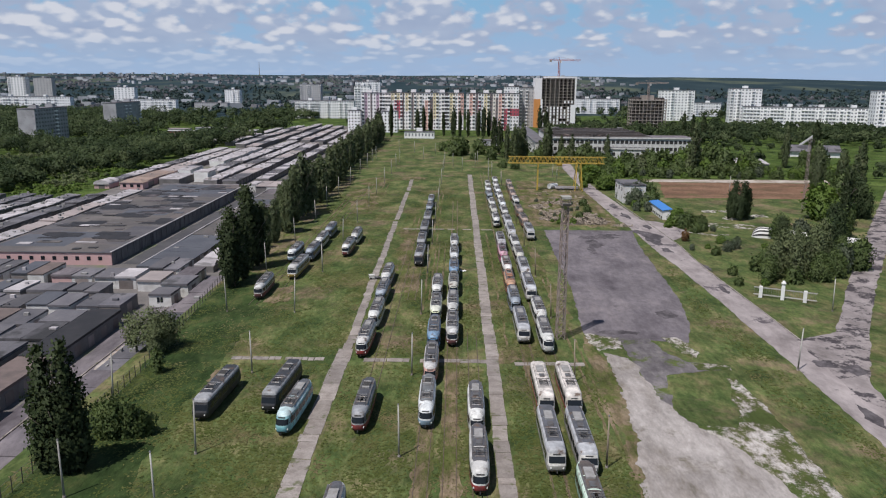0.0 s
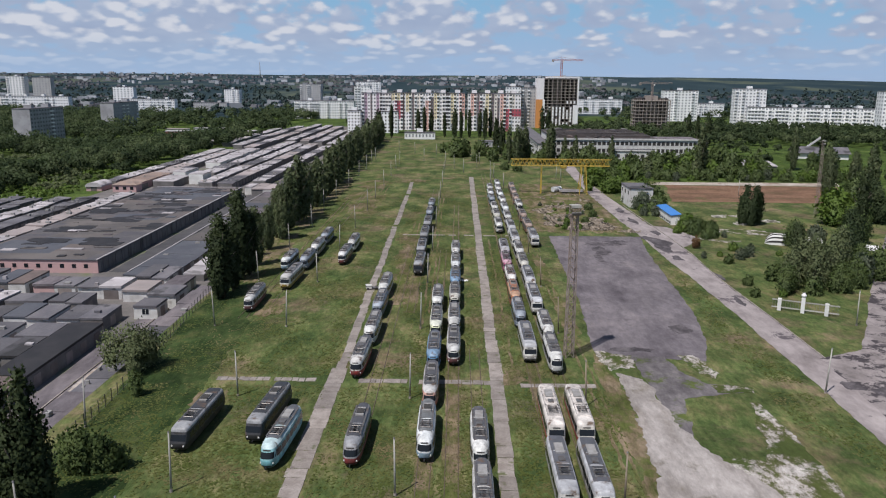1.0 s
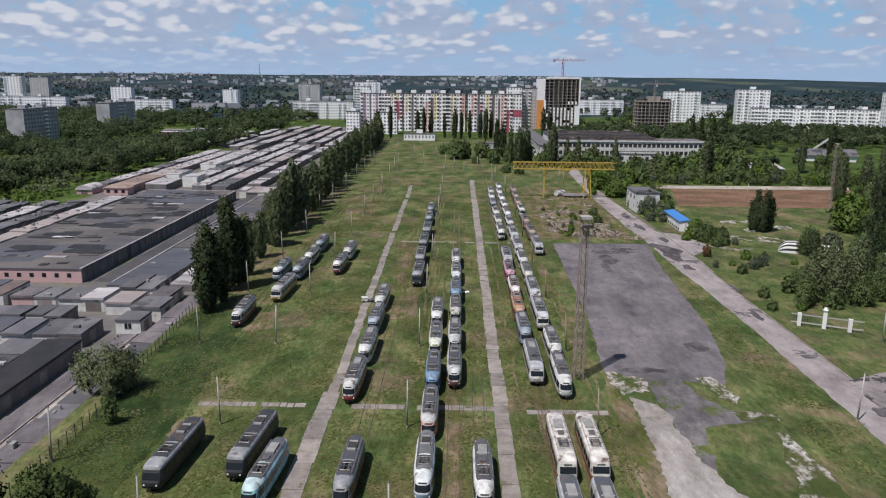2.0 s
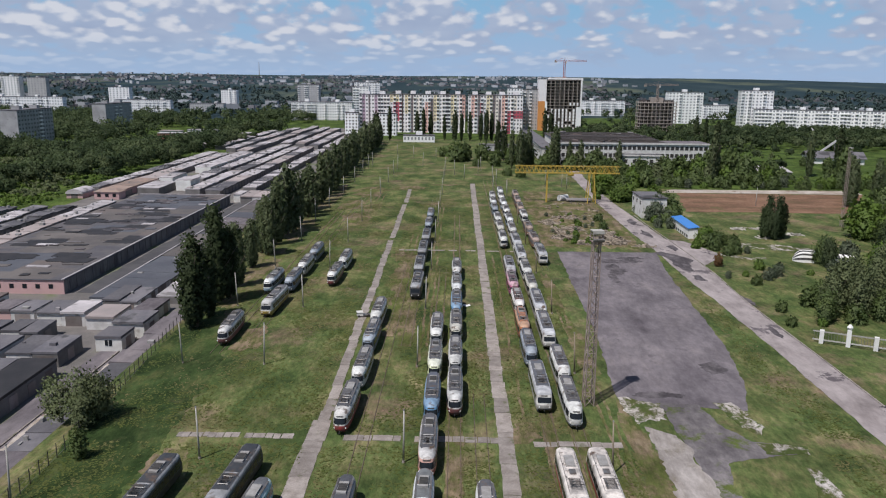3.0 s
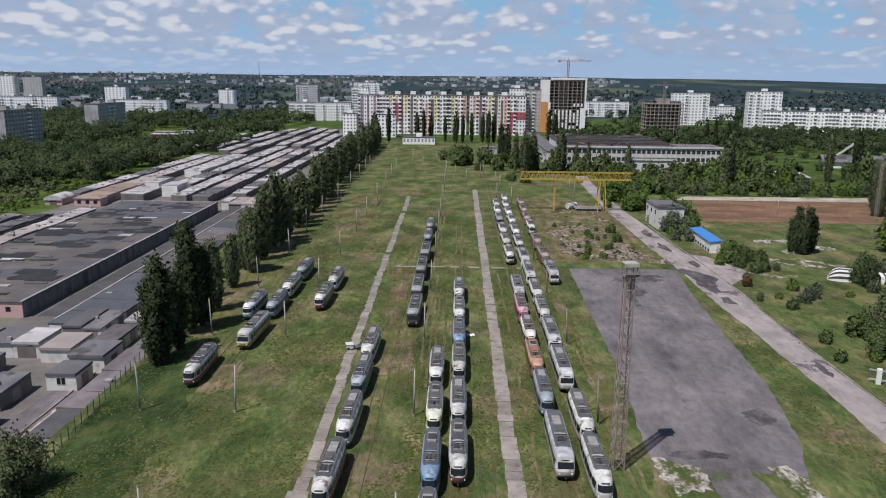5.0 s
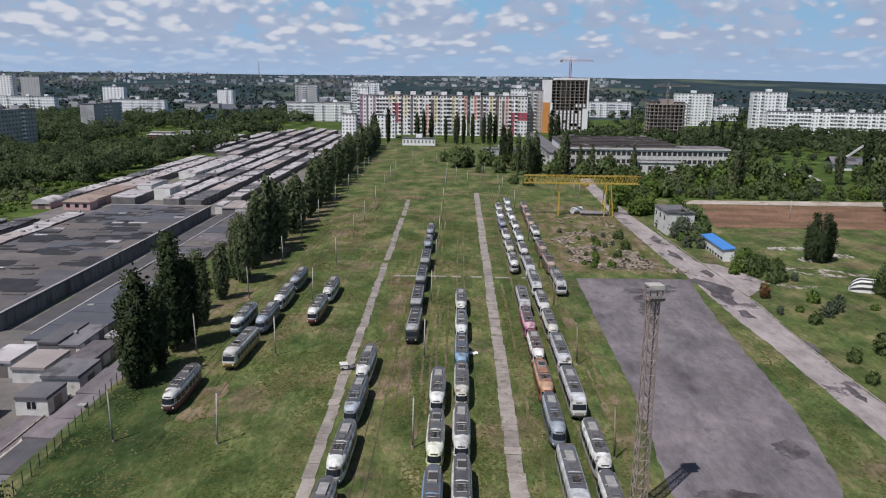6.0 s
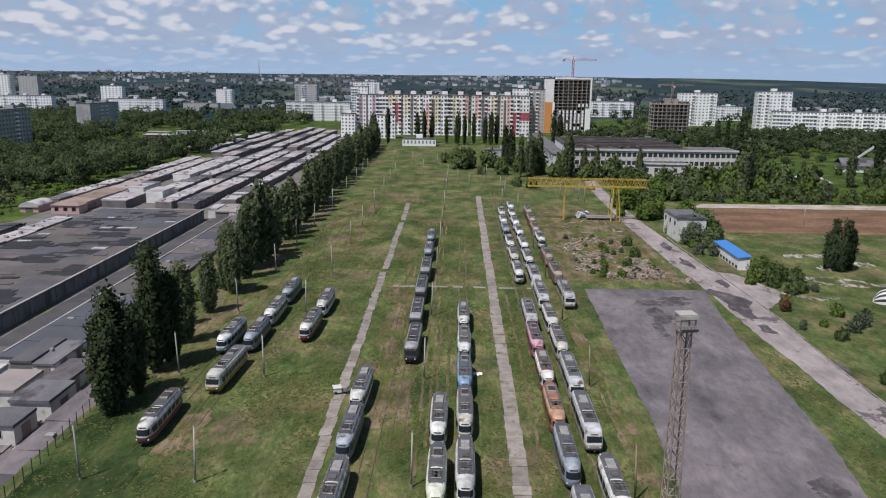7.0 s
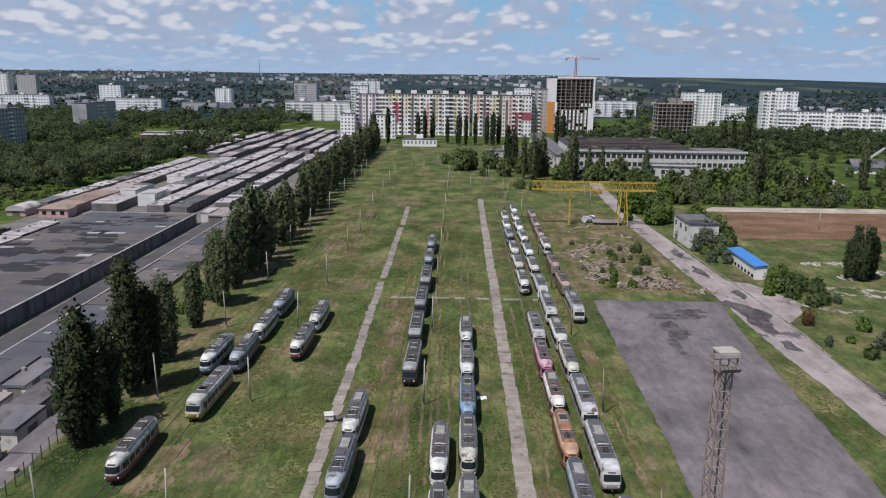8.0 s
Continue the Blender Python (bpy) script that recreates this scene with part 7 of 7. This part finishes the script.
block(-590, -555, 1350, 14, 34, 11, 6, "panel", "distant white panel high-rise block", z=-8, balcony=0.2)
block(-39, -16.5, 592, 8, 4.6, 1, 9, "panel", "low white service building at the field's end", name="service_building", balcony=0, side_bays=1)
block(14, 38, 530, 9, 3.4, 1, 8, "grey_panel", "low grey shed behind bushes", name="service_building", balcony=0, side_bays=1)

def clearing_shed(x, y, w, d, h, wall, roof, words, turn):
    C = thing("storage_shed", words, "shed", "sheds in the wood", at=pose(x, y, land(x, y), 0, 0, turn))
    part("wall", Shape().box(-w / 2, w / 2, 0, d, -2, h).mesh("wall", wall), C)
    part("roof", Shape().box(-w / 2 - 0.4, w / 2 + 0.4, -0.4, d + 0.4, h, h + 0.35).mesh("roof", roof), C)
    for k in range(int(w / 5)):
        part("door", shared("shed_door", lambda: Shape().box(0, 2.6, -0.06, 0.05, 0, 2.6).mesh("door", "door_steel")), C, at=pose(-w / 2 + 1.2 + 5 * k, 0, 0))


clearing_shed(-250, 712, 26, 10, 4.5, RCR_WALL, "light_felt", "low shed with dull red front in a clearing", 4)
clearing_shed(-232, 748, 34, 9, 4.0, "hut_wall", "light_felt", "low pale shed in a clearing of the wood", 2)
clearing_shed(-272, 765, 20, 9, 4.0, "limewash", "pink_felt", "pale flat-roofed shed among trees", -3)

# abandoned factory
FA = thing("factory", "abandoned pale factory with rows of broken windows", "building", at=pose(53.5, 440, 0))
part("wall", Shape().box(0, 77, 0, 18, -0.5, 12.6).box(0, 56, 18, 74, -0.5, 12.6).mesh("wall", "hut_wall"), FA)
part("roof", Shape().box(-0.5, 56, -0.5, 74.5, 12.6, 13.0).mesh("roof", "burnt_roof_and_shade"), FA)
part("roof", Shape().box(56.02, 77.5, -0.5, 18.5, 12.6, 12.95).mesh("roof", "asphalt"), FA)
part("cornice", Shape().box(-0.55, 77.55, -0.62, -0.52, 12.2, 13.05).mesh("cornice", "hut_wall"), FA)
fr = random.Random(44)
for k in range(9):
    z = 13.0
    part("roof_light", Shape().box(2, 53, 8 + 7.2 * k, 10.5 + 7.2 * k, z, z + fr.uniform(0.7, 1.7)).mesh("roof_light", "burnt_roof_and_shade"), FA)
for k in range(34):
    x, y = fr.uniform(2, 53), fr.uniform(2, 70)
    w, d = fr.uniform(0.6, 3.5), fr.uniform(0.5, 2.2)
    part("roof_wreckage", Shape().box(-w, w, -d, d, 0, fr.uniform(0.3, 1.5), pose(x, y, 12.9, fr.uniform(-14, 14), fr.uniform(-14, 14), fr.uniform(0, 180))).mesh("roof_wreckage", fr.choice(("burnt_roof_and_shade", "burnt_roof_and_shade", "brown_wall", "render_wall"))), FA)
# Black plate on the wall, painted as the dark inside of a window.
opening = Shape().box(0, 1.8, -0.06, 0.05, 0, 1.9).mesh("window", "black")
pier = Shape().box(-0.22, 0.22, -0.14, 0.02, -0.4, 12.2).mesh("pier", "hut_wall")
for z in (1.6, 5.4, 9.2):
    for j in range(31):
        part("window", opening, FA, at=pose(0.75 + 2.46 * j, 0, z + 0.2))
for j in range(16):
    part("pier", pier, FA, at=pose(0.25 + 4.92 * j, 0, 0))
FW = thing("factory_wing", "long low factory wing with pale wall and grey roof", "building", at=pose(46.5, 462, 0))
part("wall", Shape().box(0, 8, 0, 150, -0.5, 8).mesh("wall", "hut_wall"), FW)
part("roof", Shape().box(-0.4, 8.4, -0.4, 150.4, 8, 8.4).mesh("roof", "felt"), FW)
# Wing windows are black plates too, their interior dark put into the colour.
for j in range(23):
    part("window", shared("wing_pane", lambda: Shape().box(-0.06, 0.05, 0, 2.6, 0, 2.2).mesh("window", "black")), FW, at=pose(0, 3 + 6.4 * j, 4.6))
AN = thing("annex", "small white annex in front of the factory", "building", at=pose(81.5, 421, 0, 0, 0, -3))
part("wall", Shape().box(0, 21.5, 0, 13, -0.5, 7.6).mesh("wall", "hut_wall"), AN)
part("roof", Shape().box(-0.3, 21.8, -0.3, 13.3, 7.6, 8.0).mesh("roof", "felt"), AN)
part("parapet", Shape().box(-0.35, 21.85, -0.35, 0.0, 8.0, 8.7).box(-0.35, 0.0, 0.02, 13.3, 8.0, 8.7).mesh("parapet", "hut_wall"), AN)
# Same painted interior dark for the annex windows.
for j in range(5):
    part("window", shared("annex_pane", lambda: Shape().box(0, 1.6, -0.06, 0.05, 0, 1.8).mesh("window", "black")), AN, at=pose(1.5 + 4.2 * j, 0, 4.6))

# high-rise under construction with its tower crane
TB = thing("unfinished_high_rise", "unfinished high-rise with open floors and orange end wall", "building", at=pose(72, 738, 0) @ Matrix.Diagonal((1.1, 1, 1, 1)))
for i in range(17):
    z = 2.75 * i
    part("floor_slab", shared("tb_slab", lambda: Shape().box(0.3, 34.7, 0, 18, 0, 0.45).mesh("floor_slab", "frame_concrete")), TB, at=pose(0, 0, z))
for k, x in enumerate((9.5, 13, 17, 20.5, 24, 27.5, 31, 34.3)):
    part("column", Shape().box(x - 0.3, x + 0.3, 0.3, 0.9, 0, 44).box(x - 0.3, x + 0.3, 8.5, 9.1, 0, 44).mesh("column", "frame_concrete"), TB)
part("end_wall", Shape().box(0, 5, -0.3, 18, 0, 26).mesh("end_wall", ORA), TB)
part("end_wall", Shape().box(0, 6.0, -0.1, 18, 26, 45).mesh("end_wall", NEWB), TB)
part("end_wall", Shape().box(5.01, 6.8, -0.2, 18, 0, 25.9).mesh("end_wall", "panel"), TB)
part("side_wall", Shape().box(30.5, 34.7, -0.2, 18, 0, 21).mesh("side_wall", "panel"), TB)
part("core", Shape().box(14, 22, 7, 15, 0, 47).mesh("core", "frame_concrete"), TB)
# Dark sheet added behind the floors to imitate their unlit depth.
part("inner_wall", Shape().box(7, 34.4, 9.3, 9.6, 0, 45).mesh("inner_wall", "burnt_roof_and_shade"), TB)
part("side_wall", Shape().box(33.6, 34.8, -0.25, 4, 21.1, 45).mesh("side_wall", "panel"), TB)
part("parapet", Shape().box(8.5, 35, -0.3, 18.3, 45, 46.6).mesh("parapet", NEWB), TB)
fill = random.Random(12)
for i in range(9):
    for j in range(9):
        if i > 6 and fill.random() < 0.6 or fill.random() < 0.12:
            continue
        part("infill", shared("tb_infill", lambda: Shape().box(0, 1.35, -0.05, 0.3, 0, 2.35).mesh("infill", "panel")), TB, at=pose(7.3 + 2.95 * j, 0, 0.42 + 2.75 * i))


def tower_crane(x, y, z0, h, jib, back, words, turn, mat):
    C = thing("tower_crane", words, "crane", "tower cranes", at=pose(x, y, z0, 0, 0, turn))
    s = Shape()
    for sx in (-0.7, 0.7):
        for sy in (-0.7, 0.7):
            s.tube((sx, sy, 0), (sx, sy, h), 0.16, n=4)
    n = int(h / 2)
    for k in range(n):
        a = 0.7 if k % 2 else -0.7
        s.tube((a, -0.7, h * k / n), (-a, -0.7, h * (k + 1) / n), 0.1, n=4).tube((-0.7, a, h * k / n), (-0.7, -a, h * (k + 1) / n), 0.1, n=4)
    part("mast", s.mesh("mast", mat), C)
    s = Shape()
    for yy, zz in ((-0.5, 0), (0.5, 0), (0, 0.9)):
        s.tube((-back, yy, h + zz), (jib, yy, h + zz), 0.14, n=4)
    for k in range(12):
        xa = -back + (jib + back) * k / 12
        s.tube((xa, -0.5, h), (xa + 1.2, 0, h + 0.9), 0.08, n=4)
    part("jib", s.mesh("jib", mat), C)
    part("apex", Shape().tube((0, 0, h), (0, 0, h + 3), 0.3, 0.1, 5).tube((0, 0, h + 3), (jib * 0.7, 0, h + 0.9), 0.06, n=4).tube((0, 0, h + 3), (-back, 0, h + 0.6), 0.06, n=4).mesh("apex", mat), C)
    part("counterweight", Shape().box(-back, -back + 2, -0.8, 0.8, h - 1.2, h + 0.4).mesh("counterweight", "frame_concrete"), C)
    part("cab", Shape().box(0.7, 2.0, -0.7, 0.7, h - 1.8, h - 0.2).mesh("cab", "white_wall"), C)


RCR = wall_paint("crane_red", (0.32, 0.10, 0.08))
tower_crane(94.4, 744, 46, 15, 20, 9, "red tower crane on the unfinished high-rise", 4, RCR)
# Added dark backing, its colour imitating shade inside the concrete frame.
SK_back = Shape().box(0.5, 35.5, 9, 9.3, 0, 31).mesh("inner_wall", "burnt_roof_and_shade")
SK = thing("unfinished_building", "brown concrete frame of an unfinished building", "building", at=pose(151.5, 690, -2) @ Matrix.Diagonal((0.84, 1, 1, 1)))
for i in range(11):
    part("floor_slab", shared("sk_slab", lambda: Shape().box(0, 36, 0, 16, 0, 0.5).mesh("floor_slab", "frame_concrete")), SK, at=pose(0, 0, 2.85 * i))
for k in range(10):
    part("column", shared("sk_col", lambda: Shape().box(-0.35, 0.35, 0.2, 0.9, 0, 30).box(-0.35, 0.35, 8, 8.7, 0, 30).box(-0.35, 0.35, 15, 15.7, 0, 30).mesh("column", "frame_concrete")), SK, at=pose(0.4 + 3.9 * k, 0, 0))
part("inner_wall", SK_back, SK)
part("core", Shape().box(12, 24, 6, 14, 0, 33).mesh("core", "frame_concrete"), SK)
tower_crane(166.5, 696, 0, 41, 18, 12, "slim tower crane beside concrete frame", 10, "rust")

# ---- distant town ----
def town(name, words, n, box, seed, size, tall, mat, keep):
    r = random.Random(seed)
    s = Shape()
    k = 0
    while k < n:
        x, y = r.uniform(box[0], box[1]), r.uniform(box[2], box[3])
        if not keep(x, y):
            continue
        a, b, h = r.uniform(*size), r.uniform(6, 12), r.uniform(*tall)
        m = pose(x, y, land(x, y), 0, 0, r.uniform(-30, 30))
        s.box(-a / 2, a / 2, -b / 2, b / 2, -4, h, m)
        k += 1
    return thing(name, words, "houses", me=s.mesh(name, mat), kind="stuff")


in_view = lambda x, y: abs(x) < y * 0.62 + 40  # noqa: E731
town("distant_blocks", "distant pale apartment blocks", 190, (-1500, 1400, 1250, 2300), 51, (10, 30), (6, 12), "far_block", lambda x, y: in_view(x, y) and noise.noise((x / 300, y / 200, 0.5)) > -0.1 and (x < 500 or y < 1700))
town("distant_blocks", "white blocks along the hill crest", 280, (-2600, 900, 2700, 4100), 52, (8, 24), (5, 11), "far_block", lambda x, y: in_view(x, y) and noise.noise((x / 350, y / 240, 8.5)) > 0.08 and x < 700)
town("distant_houses", "sprinkle of distant small houses", 1700, (-2600, 2600, 1300, 3900), 53, (7, 13), (3.5, 6), "far_roof", lambda x, y: in_view(x, y) and (x < 500 or y < 2200) and noise.noise((x / 260, y / 200, 3.5)) > 0.0)
mast = thing("radio_mast", "thin radio mast on the skyline", "mast", at=pose(-1120, 4450, land(-1120, 4450)))
part("mast_shaft", Shape().tube((0, 0, 0), (0, 0, 70), 3.0, 1.0, 6).mesh("mast_shaft", "grey_panel"), mast)

# ---- tracks ----
TRACKS = [(-39.3, 155, 300), (-35.2, 165, 330), (-11.2, 112, 220), (-8.2, 160, 330), (-2.85, 40, 215), (0.35, 40, 290), (3.7, 60, 140), (12.6, 60, 380), (16.3, 60, 380), (21.7, 215, 345)]
for x, y0, y1 in TRACKS:
    TR = thing("tram_track", "rusty tram rails sunk in weeds and dirt", "track", "tracks", at=pose(x, 0, 0), kind="structure")
    for sx in (-0.762, 0.762):
        part("rail", Shape().box(sx - 0.045, sx + 0.045, y0, y1, -0.05, 0.07).mesh("rail", "rail"), TR)
        if x not in (-2.85, 0.35, 12.6, 16.3):
            continue
        pts = blob_outline([(sx - 0.2, y0), (sx + 0.2, y0), (sx + 0.2, y1), (sx - 0.2, y1)], 1.0, 0.22, int(x * 3 + sx * 5))
        part("ballast", Shape().outline(pts, -0.2, 0.035).mesh("ballast", "bare"), TR)
for k, (x, y0, y1) in enumerate([(-2.85, 70, 102), (0.35, 70, 132), (12.6, 118, 134), (16.3, 120, 130), (-8.2, 160, 190), (-11.5, 165, 205)]):
    patch("ground", [(x - 1.1, y0), (x + 1.1, y0), (x + 1.0, y1), (x - 1.0, y1)], "bare", "bare dirt between rails", z1=0.04 + 0.001 * k, seed=80 + k, rough=0.6, step=0.7, category="dirt")

RT = thing("ruts", "brown double ruts of overgrown rails in the grass", "ruts", kind="structure")
for k, (x, y0, y1) in enumerate([(-12.4, 188, 258), (-10.9, 192, 262), (-9.7, 196, 250), (-5.7, 150, 330), (-4.5, 160, 320), (-31.2, 284, 346), (-29.7, 280, 350), (-33.2, 290, 335), (-27.9, 300, 340), (-38.5, 206, 300), (-40, 206, 290), (9.6, 130, 230), (20.3, 100, 212), (21.5, 96, 205)]):
    pts = blob_outline([(x - 0.22, y0), (x + 0.22, y0), (x + 0.22, y1), (x - 0.22, y1)], 0.8, 0.3, 300 + k)
    part("rut", Shape().outline(pts, -0.2, 0.026 + 0.001 * k).mesh("rut", "bare"), RT)

# ---- tall grass ----
def tall_grass(count, seed):
    gen = np.random.default_rng(seed)
    out = []
    while len(out) < count:
        x, y = gen.uniform(-49, 58), 74 + 250 * gen.random() ** 1.5
        if 22 < x < 54 and 60 < y < 312 and not (np.interp(y, (136, 147, 165, 190, 212, 236), (45, 45.3, 48, 49.7, 51.2, 54)) + 0.6 < x and y < 232):
            continue
        if 6.75 - 1.4 < x < 6.75 + 1.4 or abs(x + 16.9) < 1.3 or x < edge_x(y) + 1.5 or x > 53:
            continue
        if 123.5 < y < 127.5 or 234 < y < 237.5:
            continue
        d = noise.noise((x * 0.16, y * 0.07, 3.3)) + 0.5 * noise.noise((x * 0.7, y * 0.4, 8.1))
        if d > gen.uniform(-0.35, 0.6):
            out.append((x, y))
    p = np.array(out)
    n = len(p)
    base = np.stack([p[:, 0], p[:, 1], np.full(n, 0.0)], axis=1)
    a = gen.uniform(0, 6.283, n)
    w = gen.uniform(0.05, 0.17, (n, 1))
    u = np.stack([np.cos(a), np.sin(a), np.zeros(n)], axis=1) * w
    up = np.stack([np.sin(a), -np.cos(a), np.zeros(n)], axis=1) * gen.uniform(0.2, 0.6, (n, 1))
    up[:, 2] = gen.uniform(0.02, 0.11, n)
    quads = np.stack([base - u, base + u, base + up + u * 0.5, base + up - u * 0.6], axis=1)
    return thing("tall_grass", "uneven tufts of tall green and dry grass", "grass", me=leaf_mesh("tall_grass", quads, "blade", np.tile(np.array((0.0, 0.0, 1.0)), (n, 1))), kind="stuff")


tall_grass(70000, 77)

# ---- slabs, laid last ----
def slab_mesh(w, l, seed):
    pts = blob_outline([(-w / 2, 0.05), (w / 2, 0.05), (w / 2, l - 0.05), (-w / 2, l - 0.05)], 0.45, 0.11, seed)
    s = Shape().outline(pts, -0.15, 0.06)
    return s.mesh("slab", "concrete")


def slab_path(name, words, start, direction, reach, w, lengths, seed, gaps=0.0, shift=0.12, wander=0.0):
    """A run of slabs of mixed lengths, some of them sunk or lost, that wanders a little."""
    S = thing(name, words, "path", at=pose(*start, 0, 0, 0, direction), kind="structure")
    ms = [(l, slab_mesh(w * (1 + 0.05 * math.sin(5 * k)), l, seed + k)) for k, l in enumerate(lengths * max(1, 8 // len(lengths)))]
    g = random.Random(seed)
    y = 0.0
    while y < reach:
        l, me = ms[g.randrange(len(ms))]
        if g.random() >= gaps:
            part("slab", me, S, at=pose(g.uniform(-shift, shift) + wander * math.sin(y / 9) + 0.5 * wander * math.sin(y / 3.7), y, g.uniform(-0.01, 0.01), g.uniform(-0.2, 0.2), g.uniform(-0.2, 0.2), g.uniform(-0.5, 0.5)))
        y += l
    return S


slab_path("pavement", "concrete slab path between the tracks", (6.75, 55), 0, 315, 2.0, [3.0, 4.5, 6.0, 6.0, 2.0, 7.0, 5.0, 1.4], 60, 0.0, 0.03, 0.06)
slab_path("pavement", "broken concrete slab path through grass", (-17.0, 55), 0.25, 75, 2.35, [3.0, 6.0, 4.5, 2.0, 6.0], 70, 0.0, 0.1, 0.06)
slab_path("pavement", "narrow overgrown concrete slab path", (-17.1, 130), 0.5, 219, 1.5, [3.0, 1.6, 5.0, 3.5, 2.2, 4.0], 75, 0.03, 0.16, 0.1)
slab_path("pavement", "cross path of sunken concrete slabs", (-35, 125.8), -90, 14.0, 1.3, [1.0, 1.6, 0.7], 80, 0.12)
slab_path("pavement", "cross path of sunken concrete slabs", (-13.8, 125.6), -90, 19.2, 1.5, [1.6, 2.6, 1.1], 81, 0.15)
slab_path("pavement", "cross path of sunken concrete slabs", (10.2, 124.8), -90, 10.4, 1.4, [1.3, 2.1, 0.9], 82, 0.1)
slab_path("pavement", "weathered cross path of concrete slabs", (-15, 235.5), -90, 19.6, 1.1, [1.4, 2.2, 1.0], 83, 0.2)
slab_path("pavement", "weathered cross path of concrete slabs", (8.2, 235.3), -90, 9.8, 1.1, [1.4, 2.2, 1.0], 84, 0.2)
